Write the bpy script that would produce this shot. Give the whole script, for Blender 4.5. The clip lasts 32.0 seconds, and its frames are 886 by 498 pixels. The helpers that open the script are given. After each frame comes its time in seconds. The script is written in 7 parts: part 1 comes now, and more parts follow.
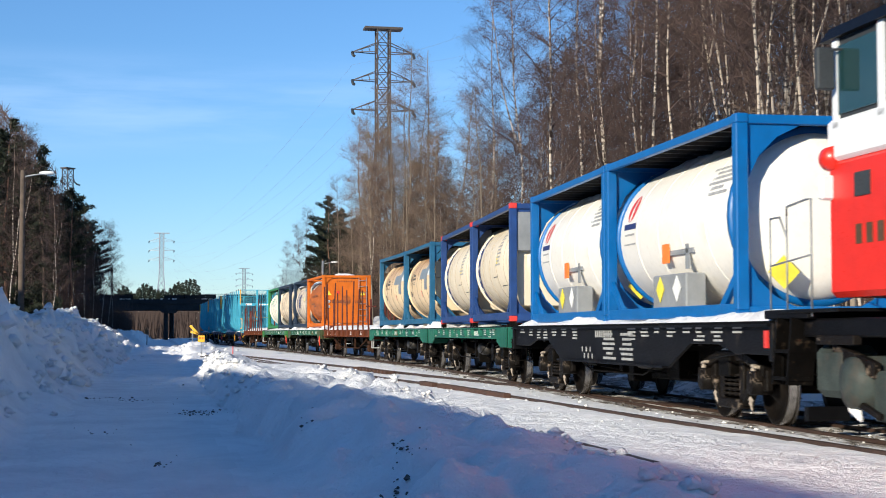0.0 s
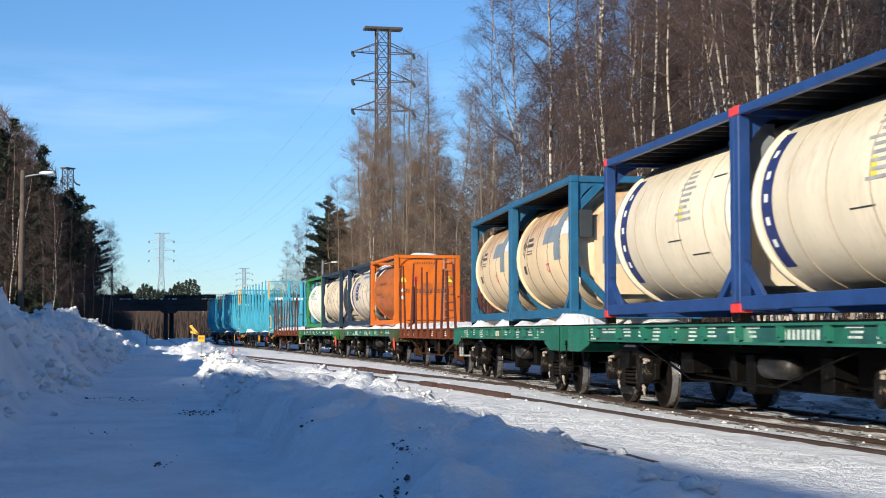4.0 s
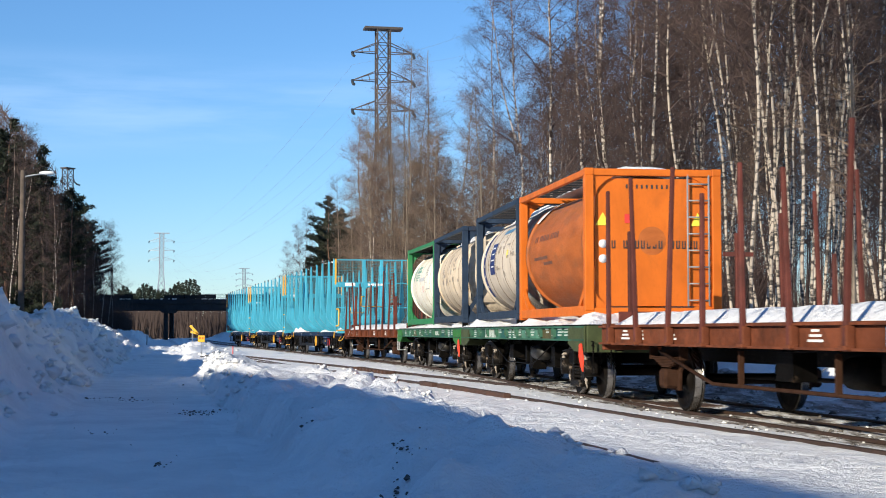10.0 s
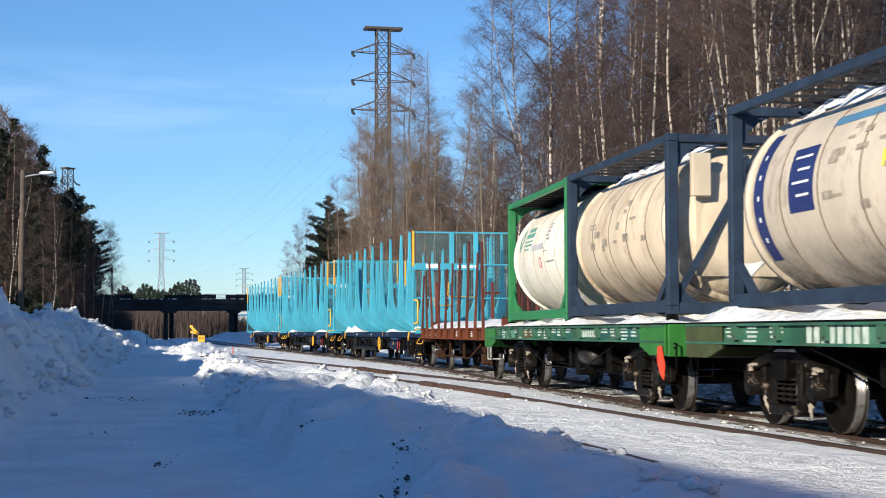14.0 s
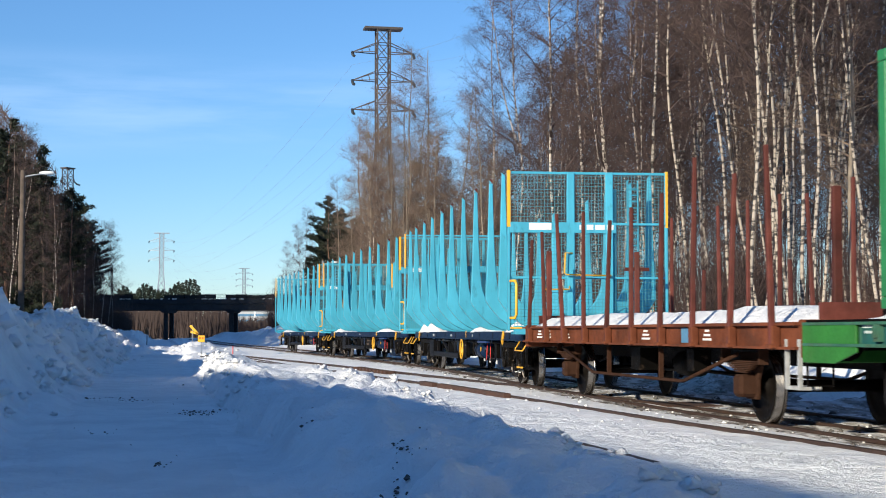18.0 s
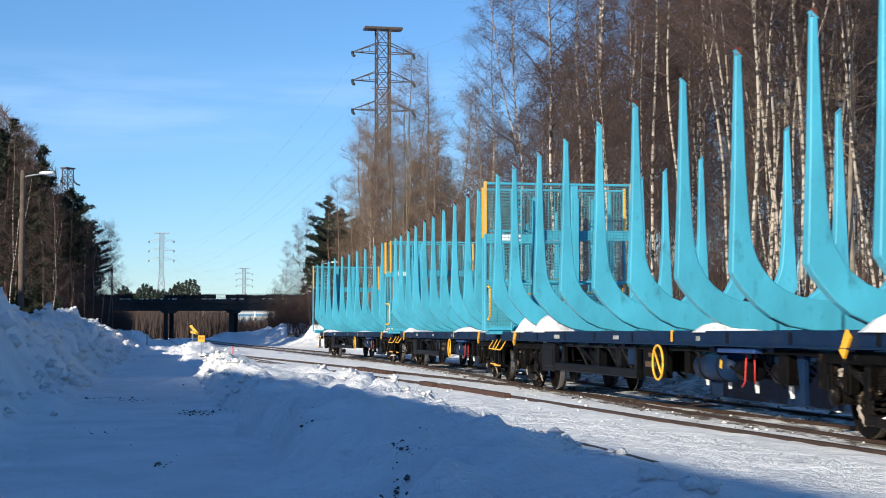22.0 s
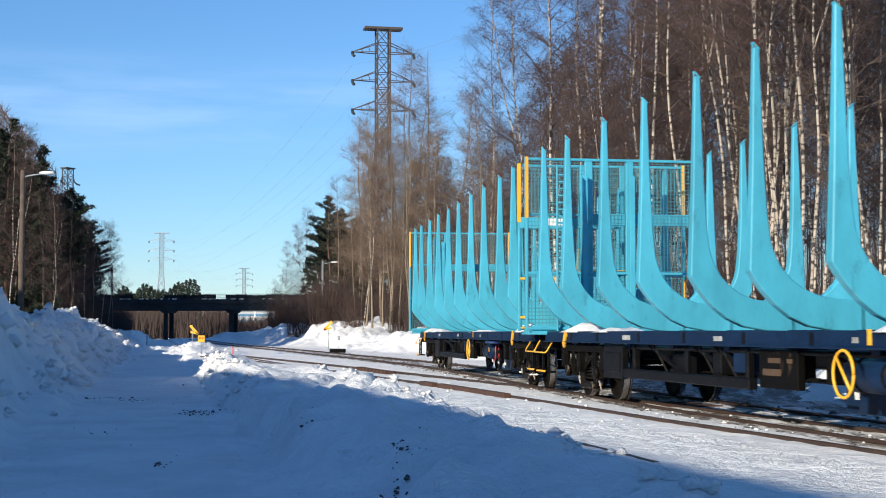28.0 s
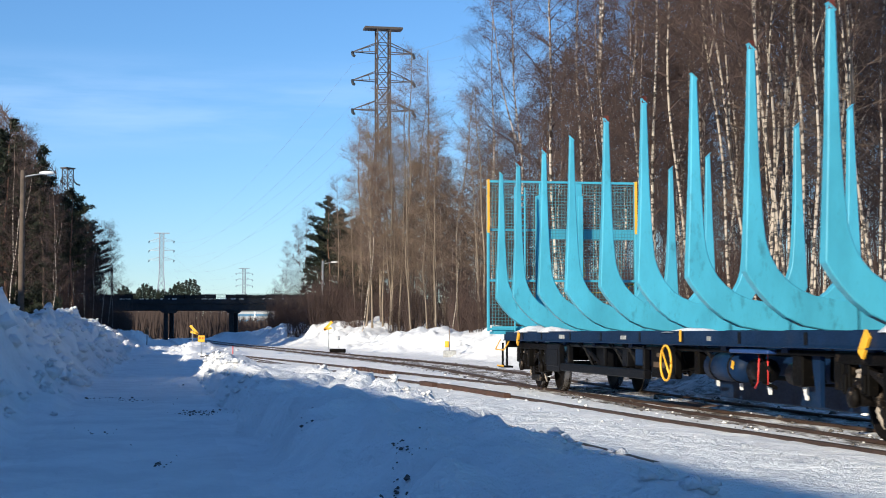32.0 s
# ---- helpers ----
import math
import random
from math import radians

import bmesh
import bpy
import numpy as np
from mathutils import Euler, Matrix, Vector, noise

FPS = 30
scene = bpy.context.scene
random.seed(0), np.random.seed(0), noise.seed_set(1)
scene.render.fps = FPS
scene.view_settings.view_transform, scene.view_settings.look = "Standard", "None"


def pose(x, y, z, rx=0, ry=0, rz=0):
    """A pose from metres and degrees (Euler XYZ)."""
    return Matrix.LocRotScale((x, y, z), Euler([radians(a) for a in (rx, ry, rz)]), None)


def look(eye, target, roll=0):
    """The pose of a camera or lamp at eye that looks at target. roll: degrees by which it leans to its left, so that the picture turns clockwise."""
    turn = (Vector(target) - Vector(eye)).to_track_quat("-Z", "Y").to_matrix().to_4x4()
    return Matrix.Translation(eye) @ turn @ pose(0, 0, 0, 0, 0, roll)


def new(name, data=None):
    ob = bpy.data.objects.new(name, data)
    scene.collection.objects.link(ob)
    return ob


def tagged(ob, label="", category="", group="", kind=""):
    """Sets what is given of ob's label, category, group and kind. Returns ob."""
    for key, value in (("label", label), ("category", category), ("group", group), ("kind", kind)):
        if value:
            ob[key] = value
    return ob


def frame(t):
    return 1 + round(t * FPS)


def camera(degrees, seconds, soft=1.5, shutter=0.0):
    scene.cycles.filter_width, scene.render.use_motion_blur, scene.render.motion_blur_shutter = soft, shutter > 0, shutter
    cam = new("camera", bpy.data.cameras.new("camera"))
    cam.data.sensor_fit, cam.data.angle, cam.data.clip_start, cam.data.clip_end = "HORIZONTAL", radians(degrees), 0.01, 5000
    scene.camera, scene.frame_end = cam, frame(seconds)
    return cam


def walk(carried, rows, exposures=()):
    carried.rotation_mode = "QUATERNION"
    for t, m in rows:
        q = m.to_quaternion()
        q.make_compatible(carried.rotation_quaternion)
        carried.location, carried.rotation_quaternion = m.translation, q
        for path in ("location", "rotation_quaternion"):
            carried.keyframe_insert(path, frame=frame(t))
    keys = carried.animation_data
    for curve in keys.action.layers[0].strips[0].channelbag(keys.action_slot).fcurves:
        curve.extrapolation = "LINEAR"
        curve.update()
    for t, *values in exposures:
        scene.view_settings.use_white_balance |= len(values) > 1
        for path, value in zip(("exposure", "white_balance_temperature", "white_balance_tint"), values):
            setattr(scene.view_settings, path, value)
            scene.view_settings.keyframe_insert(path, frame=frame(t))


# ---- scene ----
EXPOSURE = 0.12
cam = camera(32.16, 32.0, soft=1.0, shutter=0.35)
EYE = pose(0, 0, 1.13, 93.104, 0, 0)
walk(cam, [(0, EYE), (32.0, EYE)], exposures=[(0, EXPOSURE, 5180, 8), (32.0, EXPOSURE, 5180, 8)])

# ---- light ----
SUN_EL, SUN_AZ = radians(19), Vector((-0.62, -0.78))
world = bpy.data.worlds.new("sky")
scene.world = world
world.use_nodes = True
wn, wl = world.node_tree.nodes, world.node_tree.links
bg = wn["Background"]
sky = wn.new("ShaderNodeTexSky")
sky.sky_type, sky.sun_disc = "NISHITA", False
sky.sun_elevation, sky.sun_rotation = SUN_EL, math.atan2(SUN_AZ.x, SUN_AZ.y)
sky.air_density, sky.dust_density, sky.ozone_density = 1.0, 0.0, 3.8
# thin streaks of high cloud
tc = wn.new("ShaderNodeTexCoord")
mp = wn.new("ShaderNodeMapping")
mp.inputs["Scale"].default_value = (3.0, 1.6, 26.0)
mp.inputs["Rotation"].default_value = (0, radians(4), 0)
cl = wn.new("ShaderNodeTexNoise")
cl.inputs["Scale"].default_value, cl.inputs["Detail"].default_value, cl.inputs["Roughness"].default_value = 1.4, 6, 0.55
sz = wn.new("ShaderNodeSeparateXYZ")
wl.new(tc.outputs["Generated"], mp.inputs["Vector"])
wl.new(mp.outputs["Vector"], cl.inputs["Vector"])
wl.new(tc.outputs["Generated"], sz.inputs[0])


def sky_range(v, a, b, c, d):
    q = wn.new("ShaderNodeMapRange")
    q.interpolation_type = "SMOOTHSTEP"
    for k, w in (("From Min", a), ("From Max", b), ("To Min", c), ("To Max", d)):
        q.inputs[k].default_value = w
    wl.new(v, q.inputs["Value"])
    return q.outputs["Result"]


# the cloud lies in a low belt above the horizon
cover = sky_range(cl.outputs["Fac"], 0.36, 0.66, 0.0, 0.45)
for a, b in ((0.100, 0.140), (0.185, 0.145)):
    ml = wn.new("ShaderNodeMath")
    ml.operation = "MULTIPLY"
    wl.new(cover, ml.inputs[0])
    wl.new(sky_range(sz.outputs["Z"], a, b, 0.0, 1.0), ml.inputs[1])
    cover = ml.outputs[0]
mx = wn.new("ShaderNodeMix")
mx.data_type = "RGBA"
mx.inputs[7].default_value = (5.5, 6.6, 8.2, 1)
wl.new(cover, mx.inputs[0])
wl.new(sky.outputs["Color"], mx.inputs[6])
wl.new(mx.outputs[2], bg.inputs["Color"])
bg.inputs["Strength"].default_value = 0.112
sun = new("sun", bpy.data.lights.new("sun", "SUN"))
sun.data.energy, sun.data.angle, sun.data.color = 6.7, radians(0.6), (1.0, 0.79, 0.51)
sv = Vector((SUN_AZ.x, SUN_AZ.y, 0)).normalized() * math.cos(SUN_EL) + Vector((0, 0, math.sin(SUN_EL)))
sun.matrix_world = look(sv * 60, (0, 0, 0))


# ---- materials ----
def mat(name, color, rough=0.6, metal=0.0, var=0.15, scale=3.0, dark=None, dirt_glint=0.0, dirt_glint_scale=1.2, bump=0.0, bump_scale=40.0, spec=0.5, rand=0.0, streak=1.0, height_tint=None, marks=None, crisp=0.0):
    """Colour with broad and fine variation, patches of grime or painted glints, and fine relief."""
    m = bpy.data.materials.new(name)
    m.use_nodes = True
    n, l = m.node_tree.nodes, m.node_tree.links
    b = n["Principled BSDF"]
    b.inputs["Roughness"].default_value, b.inputs["Metallic"].default_value = rough, metal
    b.inputs["Specular IOR Level"].default_value = spec
    co = n.new("ShaderNodeTexCoord")
    mpg = n.new("ShaderNodeMapping")
    mpg.inputs["Scale"].default_value = (1, 1, 1 / streak)
    l.new(co.outputs["Object"], mpg.inputs["Vector"])
    if rand:
        oi = n.new("ShaderNodeObjectInfo")
        sh = n.new("ShaderNodeMath")
        sh.operation = "MULTIPLY"
        sh.inputs[1].default_value = 40.0
        l.new(oi.outputs["Random"], sh.inputs[0])
        cx_ = n.new("ShaderNodeCombineXYZ")
        l.new(sh.outputs[0], cx_.inputs[0])
        l.new(sh.outputs[0], cx_.inputs[1])
        l.new(cx_.outputs[0], mpg.inputs["Location"])

    def noise_node(s, d=4, r=0.6):
        q = n.new("ShaderNodeTexNoise")
        q.inputs["Scale"].default_value, q.inputs["Detail"].default_value, q.inputs["Roughness"].default_value = s, d, r
        l.new(mpg.outputs["Vector"], q.inputs["Vector"])
        return q

    def mixed(a, bb, fac):
        q = n.new("ShaderNodeMix")
        q.data_type = "RGBA"
        l.new(fac, q.inputs[0])
        for s, v in ((6, a), (7, bb)):
            if isinstance(v, tuple):
                q.inputs[s].default_value = v
            else:
                l.new(v, q.inputs[s])
        return q.outputs[2]

    def ranged(v, a, bb, c=0.0, d=1.0):
        q = n.new("ShaderNodeMapRange")
        for k, w in (("From Min", a), ("From Max", bb), ("To Min", c), ("To Max", d)):
            q.inputs[k].default_value = w
        l.new(v, q.inputs["Value"])
        return q.outputs["Result"]

    lo = tuple(max(0, c * (1 - var)) for c in color) + (1,)
    hi = tuple(min(1, c * (1 + var)) for c in color) + (1,)
    out = mixed(lo, hi, ranged(noise_node(scale).outputs["Fac"], 0.3, 0.7))
    fine = noise_node(scale * 14, 3)
    out = mixed(out, tuple(c * 0.8 for c in color) + (1,), ranged(fine.outputs["Fac"], 0.55, 0.8, 0, 0.5))
    if dirt_glint:
        out = mixed(out, (dark or (0.05, 0.04, 0.03)) + (1,), ranged(noise_node(dirt_glint_scale, 6, 0.7).outputs["Fac"], 0.62 - dirt_glint * 0.25, 0.8 - crisp, 0, min(1, 0.4 + dirt_glint)))
    if marks:
        # crisp dark marks across the stem
        mk = n.new("ShaderNodeMapping")
        mk.inputs["Scale"].default_value = (0.9, 0.9, 2.6)
        l.new(co.outputs["Object"], mk.inputs["Vector"])
        mn = n.new("ShaderNodeTexNoise")
        mn.inputs["Scale"].default_value, mn.inputs["Detail"].default_value, mn.inputs["Roughness"].default_value = 2.5, 6, 0.66
        l.new(mk.outputs["Vector"], mn.inputs["Vector"])
        out = mixed(out, marks + (1,), ranged(mn.outputs["Fac"], 0.475, 0.55))
    if height_tint:
        # a wash of colour, rust on the cream tanks, between two heights, broken by streaks
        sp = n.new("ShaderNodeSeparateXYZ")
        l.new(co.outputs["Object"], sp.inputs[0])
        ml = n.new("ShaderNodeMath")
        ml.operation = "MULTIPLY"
        l.new(ranged(sp.outputs["Z"], height_tint[1], height_tint[2]), ml.inputs[0])
        l.new(ranged(noise_node(2.3, 6, 0.7).outputs["Fac"], 0.36, 0.62, 0, height_tint[3]), ml.inputs[1])
        out = mixed(out, height_tint[0] + (1,), ml.outputs[0])
    if rand:
        hs = n.new("ShaderNodeHueSaturation")
        l.new(ranged(oi.outputs["Random"], 0, 1, 1 - rand, 1 + rand), hs.inputs["Value"])
        l.new(out, hs.inputs["Color"])
        out = hs.outputs["Color"]
    l.new(out, b.inputs["Base Color"])
    l.new(ranged(fine.outputs["Fac"], 0.3, 0.7, max(0, rough - 0.1), min(1, rough + 0.1)), b.inputs["Roughness"])
    if bump:
        bp = n.new("ShaderNodeBump")
        bp.inputs["Strength"].default_value, bp.inputs["Distance"].default_value = bump, 0.02
        l.new(noise_node(bump_scale, 5, 0.65).outputs["Fac"], bp.inputs["Height"])
        l.new(bp.outputs["Normal"], b.inputs["Normal"])
    return m


M = {}
for key, args in {
    "rail": dict(color=(0.052, 0.030, 0.020), rough=0.6, metal=0.3, var=0.35, scale=2.0),
    "rail_top": dict(color=(0.30, 0.27, 0.25), rough=0.3, metal=0.9),
    "rust": dict(color=(0.060, 0.028, 0.016), rough=0.85, var=0.35, scale=3.0, bump=0.3),
    "sleeper": dict(color=(0.12, 0.095, 0.075), rough=0.9, var=0.3, bump=0.4, rand=0.2),
    "steel_black": dict(color=(0.004, 0.004, 0.005), rough=0.5, var=0.4, scale=3.5, dark=(0.05, 0.038, 0.028), dirt_glint=0.1, dirt_glint_scale=4.0, crisp=0.1, spec=0.1),
    "steel_navy": dict(color=(0.006, 0.018, 0.052), rough=0.5, var=0.25, dark=(0.03, 0.028, 0.026), dirt_glint=0.12, spec=0.12),
    "underframe": dict(color=(0.0035, 0.003, 0.0026), rough=0.6, var=0.5, scale=4.0, dark=(0.075, 0.052, 0.034), dirt_glint=0.12, dirt_glint_scale=6.0, crisp=0.12, bump=0.3, spec=0.06),
    "wheel": dict(color=(0.007, 0.0055, 0.0045), rough=0.6, metal=0.2, var=0.4, scale=5.0, dark=(0.06, 0.045, 0.032), dirt_glint=0.15, dirt_glint_scale=6.0, crisp=0.1, spec=0.08),
    "tread": dict(color=(0.22, 0.205, 0.19), rough=0.24, metal=0.9, var=0.2),
    "green_deck": dict(color=(0.024, 0.125, 0.085), rough=0.65, var=0.3, scale=1.5, dark=(0.07, 0.065, 0.05), dirt_glint=0.3, spec=0.2),
    "green_pale": dict(color=(0.040, 0.115, 0.075), rough=0.7, var=0.45, scale=1.5, dark=(0.075, 0.062, 0.035), dirt_glint=0.5, dirt_glint_scale=2.2, spec=0.15),
    "paint_mint": dict(color=(0.085, 0.20, 0.14), rough=0.75, var=0.35, scale=2.5, dark=(0.08, 0.075, 0.05), dirt_glint=0.4, dirt_glint_scale=3.0, spec=0.3),
    "paint_teal": dict(color=(0.020, 0.085, 0.075), rough=0.7, var=0.3, scale=2.5, dark=(0.06, 0.055, 0.04), dirt_glint=0.3, dirt_glint_scale=3.0, spec=0.3),
    "paint_olive": dict(color=(0.085, 0.080, 0.032), rough=0.8, var=0.35, scale=2.5, dark=(0.06, 0.035, 0.022), dirt_glint=0.4, dirt_glint_scale=3.0, spec=0.3),
    "green_frame": dict(color=(0.035, 0.19, 0.06), rough=0.5, var=0.15, dark=(0.06, 0.07, 0.04), dirt_glint=0.15),
    "red_wagon": dict(color=(0.135, 0.042, 0.018), rough=0.8, var=0.45, scale=2.0, dark=(0.045, 0.022, 0.014), dirt_glint=0.5, dirt_glint_scale=2.5, crisp=0.05, bump=0.2, spec=0.15),
    "red_stake": dict(color=(0.095, 0.028, 0.020), rough=0.75, var=0.35, scale=2.5, dark=(0.05, 0.03, 0.024), dirt_glint=0.4, rand=0.25, spec=0.2),
    "blue_frame": dict(color=(0.012, 0.115, 0.36), rough=0.4, var=0.12),
    "navy_frame": dict(color=(0.018, 0.050, 0.18), rough=0.45, var=0.2, dark=(0.05, 0.04, 0.05), dirt_glint=0.15),
    "teal_frame": dict(color=(0.022, 0.105, 0.21), rough=0.5, var=0.2, dark=(0.08, 0.05, 0.03), dirt_glint=0.2),
    "slate_frame": dict(color=(0.026, 0.040, 0.068), rough=0.6, var=0.25, dark=(0.07, 0.04, 0.028), dirt_glint=0.25, spec=0.15),
    "orange": dict(color=(0.56, 0.135, 0.006), rough=0.5, var=0.16, scale=1.5, dark=(0.26, 0.075, 0.015), dirt_glint=0.25, streak=2.0, spec=0.25),
    "orange_worn": dict(color=(0.37, 0.105, 0.018), rough=0.6, var=0.3, scale=1.0, dark=(0.17, 0.08, 0.04), dirt_glint=0.42, streak=0.4, height_tint=((0.15, 0.095, 0.048), 1.75, 2.35, 0.9), spec=0.25),
    "tank_white": dict(color=(0.83, 0.79, 0.71), rough=0.4, var=0.05, scale=0.8, dark=(0.55, 0.48, 0.38), dirt_glint=0.12),
    "tank_warm": dict(color=(0.80, 0.75, 0.64), rough=0.5, var=0.10, scale=0.8, dark=(0.50, 0.40, 0.27), dirt_glint=0.38, dirt_glint_scale=2.4, crisp=0.06, streak=2.5),
    "faded": dict(color=(0.50, 0.50, 0.50), rough=0.6, var=0.2),
    "tank_cream": dict(color=(0.73, 0.56, 0.34), rough=0.5, var=0.14, scale=0.9, dark=(0.40, 0.23, 0.10), dirt_glint=0.32, dirt_glint_scale=1.6, streak=3.0, height_tint=((0.30, 0.125, 0.036), 1.35, 2.2, 1.0)),
    "tank_ivory": dict(color=(0.72, 0.63, 0.47), rough=0.5, var=0.12, scale=0.8, dark=(0.36, 0.26, 0.15), dirt_glint=0.32, dirt_glint_scale=2.0, streak=2.5),
    # streaks of near-black thicken towards the bottom of this tank
    "tank_dirty": dict(color=(0.64, 0.53, 0.38), rough=0.6, var=0.2, scale=1.2, dark=(0.26, 0.16, 0.08), dirt_glint=0.42, dirt_glint_scale=1.8, crisp=0.06, streak=2.0, height_tint=((0.05, 0.035, 0.025), 0.95, 0.3, 1.0)),
    "seam_soft": dict(color=(0.42, 0.33, 0.22), rough=0.6, var=0.3, scale=5.0),
    "seam": dict(color=(0.17, 0.115, 0.07), rough=0.6, var=0.4, scale=5.0),
    # grows near-black in streaks below a third of the height
    "tank_grey": dict(color=(0.57, 0.49, 0.385), rough=0.6, var=0.16, scale=1.2, dark=(0.20, 0.14, 0.09), dirt_glint=0.36, dirt_glint_scale=2.6, crisp=0.09, streak=2.2, height_tint=((0.045, 0.032, 0.024), 0.85, 0.3, 1.0)),
    "decal_worn": dict(color=(0.34, 0.285, 0.22), rough=0.6, var=0.45, scale=9),
    "decal_brown": dict(color=(0.13, 0.055, 0.030), rough=0.6, var=0.4, scale=7),
    "walkway": dict(color=(0.030, 0.030, 0.032), rough=0.6, metal=0.3, var=0.3, spec=0.1),
    "grey_paint": dict(color=(0.24, 0.25, 0.26), rough=0.5, var=0.15),
    "grey_cross": dict(color=(0.20, 0.235, 0.27), rough=0.55, var=0.1),
    "decal_pale": dict(color=(0.46, 0.52, 0.47), rough=0.6, var=0.35, scale=7),
    "paint_moss": dict(color=(0.050, 0.062, 0.022), rough=0.7, var=0.35, scale=2.0, dark=(0.05, 0.035, 0.02), dirt_glint=0.4, spec=0.3),
    "green_end": dict(color=(0.035, 0.150, 0.022), rough=0.55, var=0.25, scale=2.0, dark=(0.05, 0.07, 0.02), dirt_glint=0.25, spec=0.3),
    "decal_navy": dict(color=(0.02, 0.03, 0.13), rough=0.5),
    "decal_black": dict(color=(0.035, 0.035, 0.035), rough=0.6),
    "decal_dark": dict(color=(0.075, 0.065, 0.055), rough=0.6, var=0.4, scale=8),
    "decal_grey": dict(color=(0.34, 0.34, 0.33), rough=0.6, var=0.35, scale=8),
    "decal_green": dict(color=(0.15, 0.34, 0.24), rough=0.5),
    "decal_red": dict(color=(0.62, 0.04, 0.03), rough=0.5),
    "decal_white": dict(color=(0.74, 0.74, 0.72), rough=0.6, var=0.15, scale=6),
    "flag_red": dict(color=(0.75, 0.055, 0.012), rough=0.7, var=0.15),
    "ice_dirty": dict(color=(0.33, 0.28, 0.225), rough=0.7, var=0.4, scale=6.0, dark=(0.12, 0.085, 0.06), dirt_glint=0.4, dirt_glint_scale=9.0, bump=0.6, bump_scale=14.0),
    "decal_orange": dict(color=(0.80, 0.20, 0.02), rough=0.5),
    "decal_yellow": dict(color=(0.80, 0.68, 0.04), rough=0.5),
    "decal_blue": dict(color=(0.10, 0.22, 0.36), rough=0.5),
    "turquoise": dict(color=(0.088, 0.365, 0.50), rough=0.42, var=0.16, scale=2.0, dark=(0.03, 0.10, 0.12), dirt_glint=0.14, dirt_glint_scale=5.0, crisp=0.08, streak=2.5, rand=0.06),
    "mesh_wire": dict(color=(0.075, 0.24, 0.29), rough=0.5, var=0.2),
    # the crisp pale spots are glints of sun painted onto the dark casting
    "bogie_cast": dict(color=(0.007, 0.0055, 0.0045), rough=0.55, var=0.6, scale=6.0, dark=(0.40, 0.31, 0.23), dirt_glint=0.12, dirt_glint_scale=5.0, crisp=0.11, bump=0.4, spec=0.1),
    "reservoir": dict(color=(0.012, 0.011, 0.010), rough=0.5, var=0.4, scale=5.0, dark=(0.09, 0.07, 0.05), dirt_glint=0.3, dirt_glint_scale=5.0, crisp=0.08, spec=0.4),
    "brass": dict(color=(0.16, 0.10, 0.05), rough=0.5, metal=0.6),
    "yellow": dict(color=(0.80, 0.42, 0.012), rough=0.45, var=0.1),
    "rust_grime": dict(color=(0.045, 0.022, 0.013), rough=0.85, var=0.5, scale=5.0, dark=(0.012, 0.010, 0.008), dirt_glint=0.5, dirt_glint_scale=5.0, bump=0.3, spec=0.06),
    "loco_red": dict(color=(0.62, 0.022, 0.008), rough=0.35, var=0.08),
    "loco_white": dict(color=(0.74, 0.75, 0.76), rough=0.35, var=0.05),
    "loco_grey": dict(color=(0.040, 0.050, 0.046), rough=0.6, var=0.4, dark=(0.08, 0.06, 0.045), dirt_glint=0.5, dirt_glint_scale=4.0, spec=0.2),
    "concrete": dict(color=(0.020, 0.021, 0.023), rough=0.9, var=0.3, scale=0.4, dark=(0.08, 0.08, 0.08), dirt_glint=0.2, bump=0.2, bump_scale=6),
    "galvanised": dict(color=(0.33, 0.34, 0.35), rough=0.5, metal=0.6, var=0.15),
    "lattice_rusty": dict(color=(0.085, 0.068, 0.058), rough=0.7, metal=0.3, var=0.3),
    "pole_wood": dict(color=(0.24, 0.19, 0.15), rough=0.9, var=0.2, scale=5, streak=6),
    "birch": dict(color=(0.53, 0.455, 0.365), rough=0.8, var=0.15, scale=3, dark=(0.10, 0.075, 0.06), dirt_glint=0.3, dirt_glint_scale=1.5, crisp=0.1, marks=(0.035, 0.027, 0.022), height_tint=((0.13, 0.075, 0.05), 10.0, 16.0, 1.0)),
    "birch_thin": dict(color=(0.43, 0.36, 0.28), rough=0.8, var=0.25, scale=3, dark=(0.10, 0.075, 0.06), dirt_glint=0.4, dirt_glint_scale=1.5, crisp=0.1, marks=(0.035, 0.027, 0.022), height_tint=((0.11, 0.065, 0.045), 9.0, 17.0, 1.0)),
    "bark_grey": dict(color=(0.215, 0.172, 0.125), rough=0.9, var=0.35, scale=4, dark=(0.06, 0.045, 0.035), dirt_glint=0.4, streak=2.0),
    "bark_dark": dict(color=(0.10, 0.075, 0.055), rough=0.9, var=0.3, scale=4),
    "bark_pine": dict(color=(0.15, 0.085, 0.055), rough=0.9, var=0.3, scale=4, dark=(0.06, 0.045, 0.04), dirt_glint=0.4),
    "twig_brown": dict(color=(0.062, 0.038, 0.030), rough=0.8, var=0.3, scale=1.0, rand=0.25),
    "twig_tan": dict(color=(0.155, 0.108, 0.074), rough=0.8, var=0.25, scale=1.0, rand=0.2),
    "needles": dict(color=(0.022, 0.028, 0.013), rough=0.8, var=0.35, scale=1.5, rand=0.25),
    "clod": dict(color=(0.11, 0.10, 0.09), rough=0.9, var=0.3, bump=0.4),
    "building_wall": dict(color=(0.16, 0.10, 0.075), rough=0.85, var=0.1, scale=0.5),
    "cabin_dark": dict(color=(0.03, 0.035, 0.04), rough=0.7),
}.items():
    M[key] = mat(key, **args)

gl = M["glass"] = bpy.data.materials.new("glass")
gl.use_nodes = True
gb = gl.node_tree.nodes["Principled BSDF"]
gb.inputs["Base Color"].default_value = (0.10, 0.26, 0.28, 1)
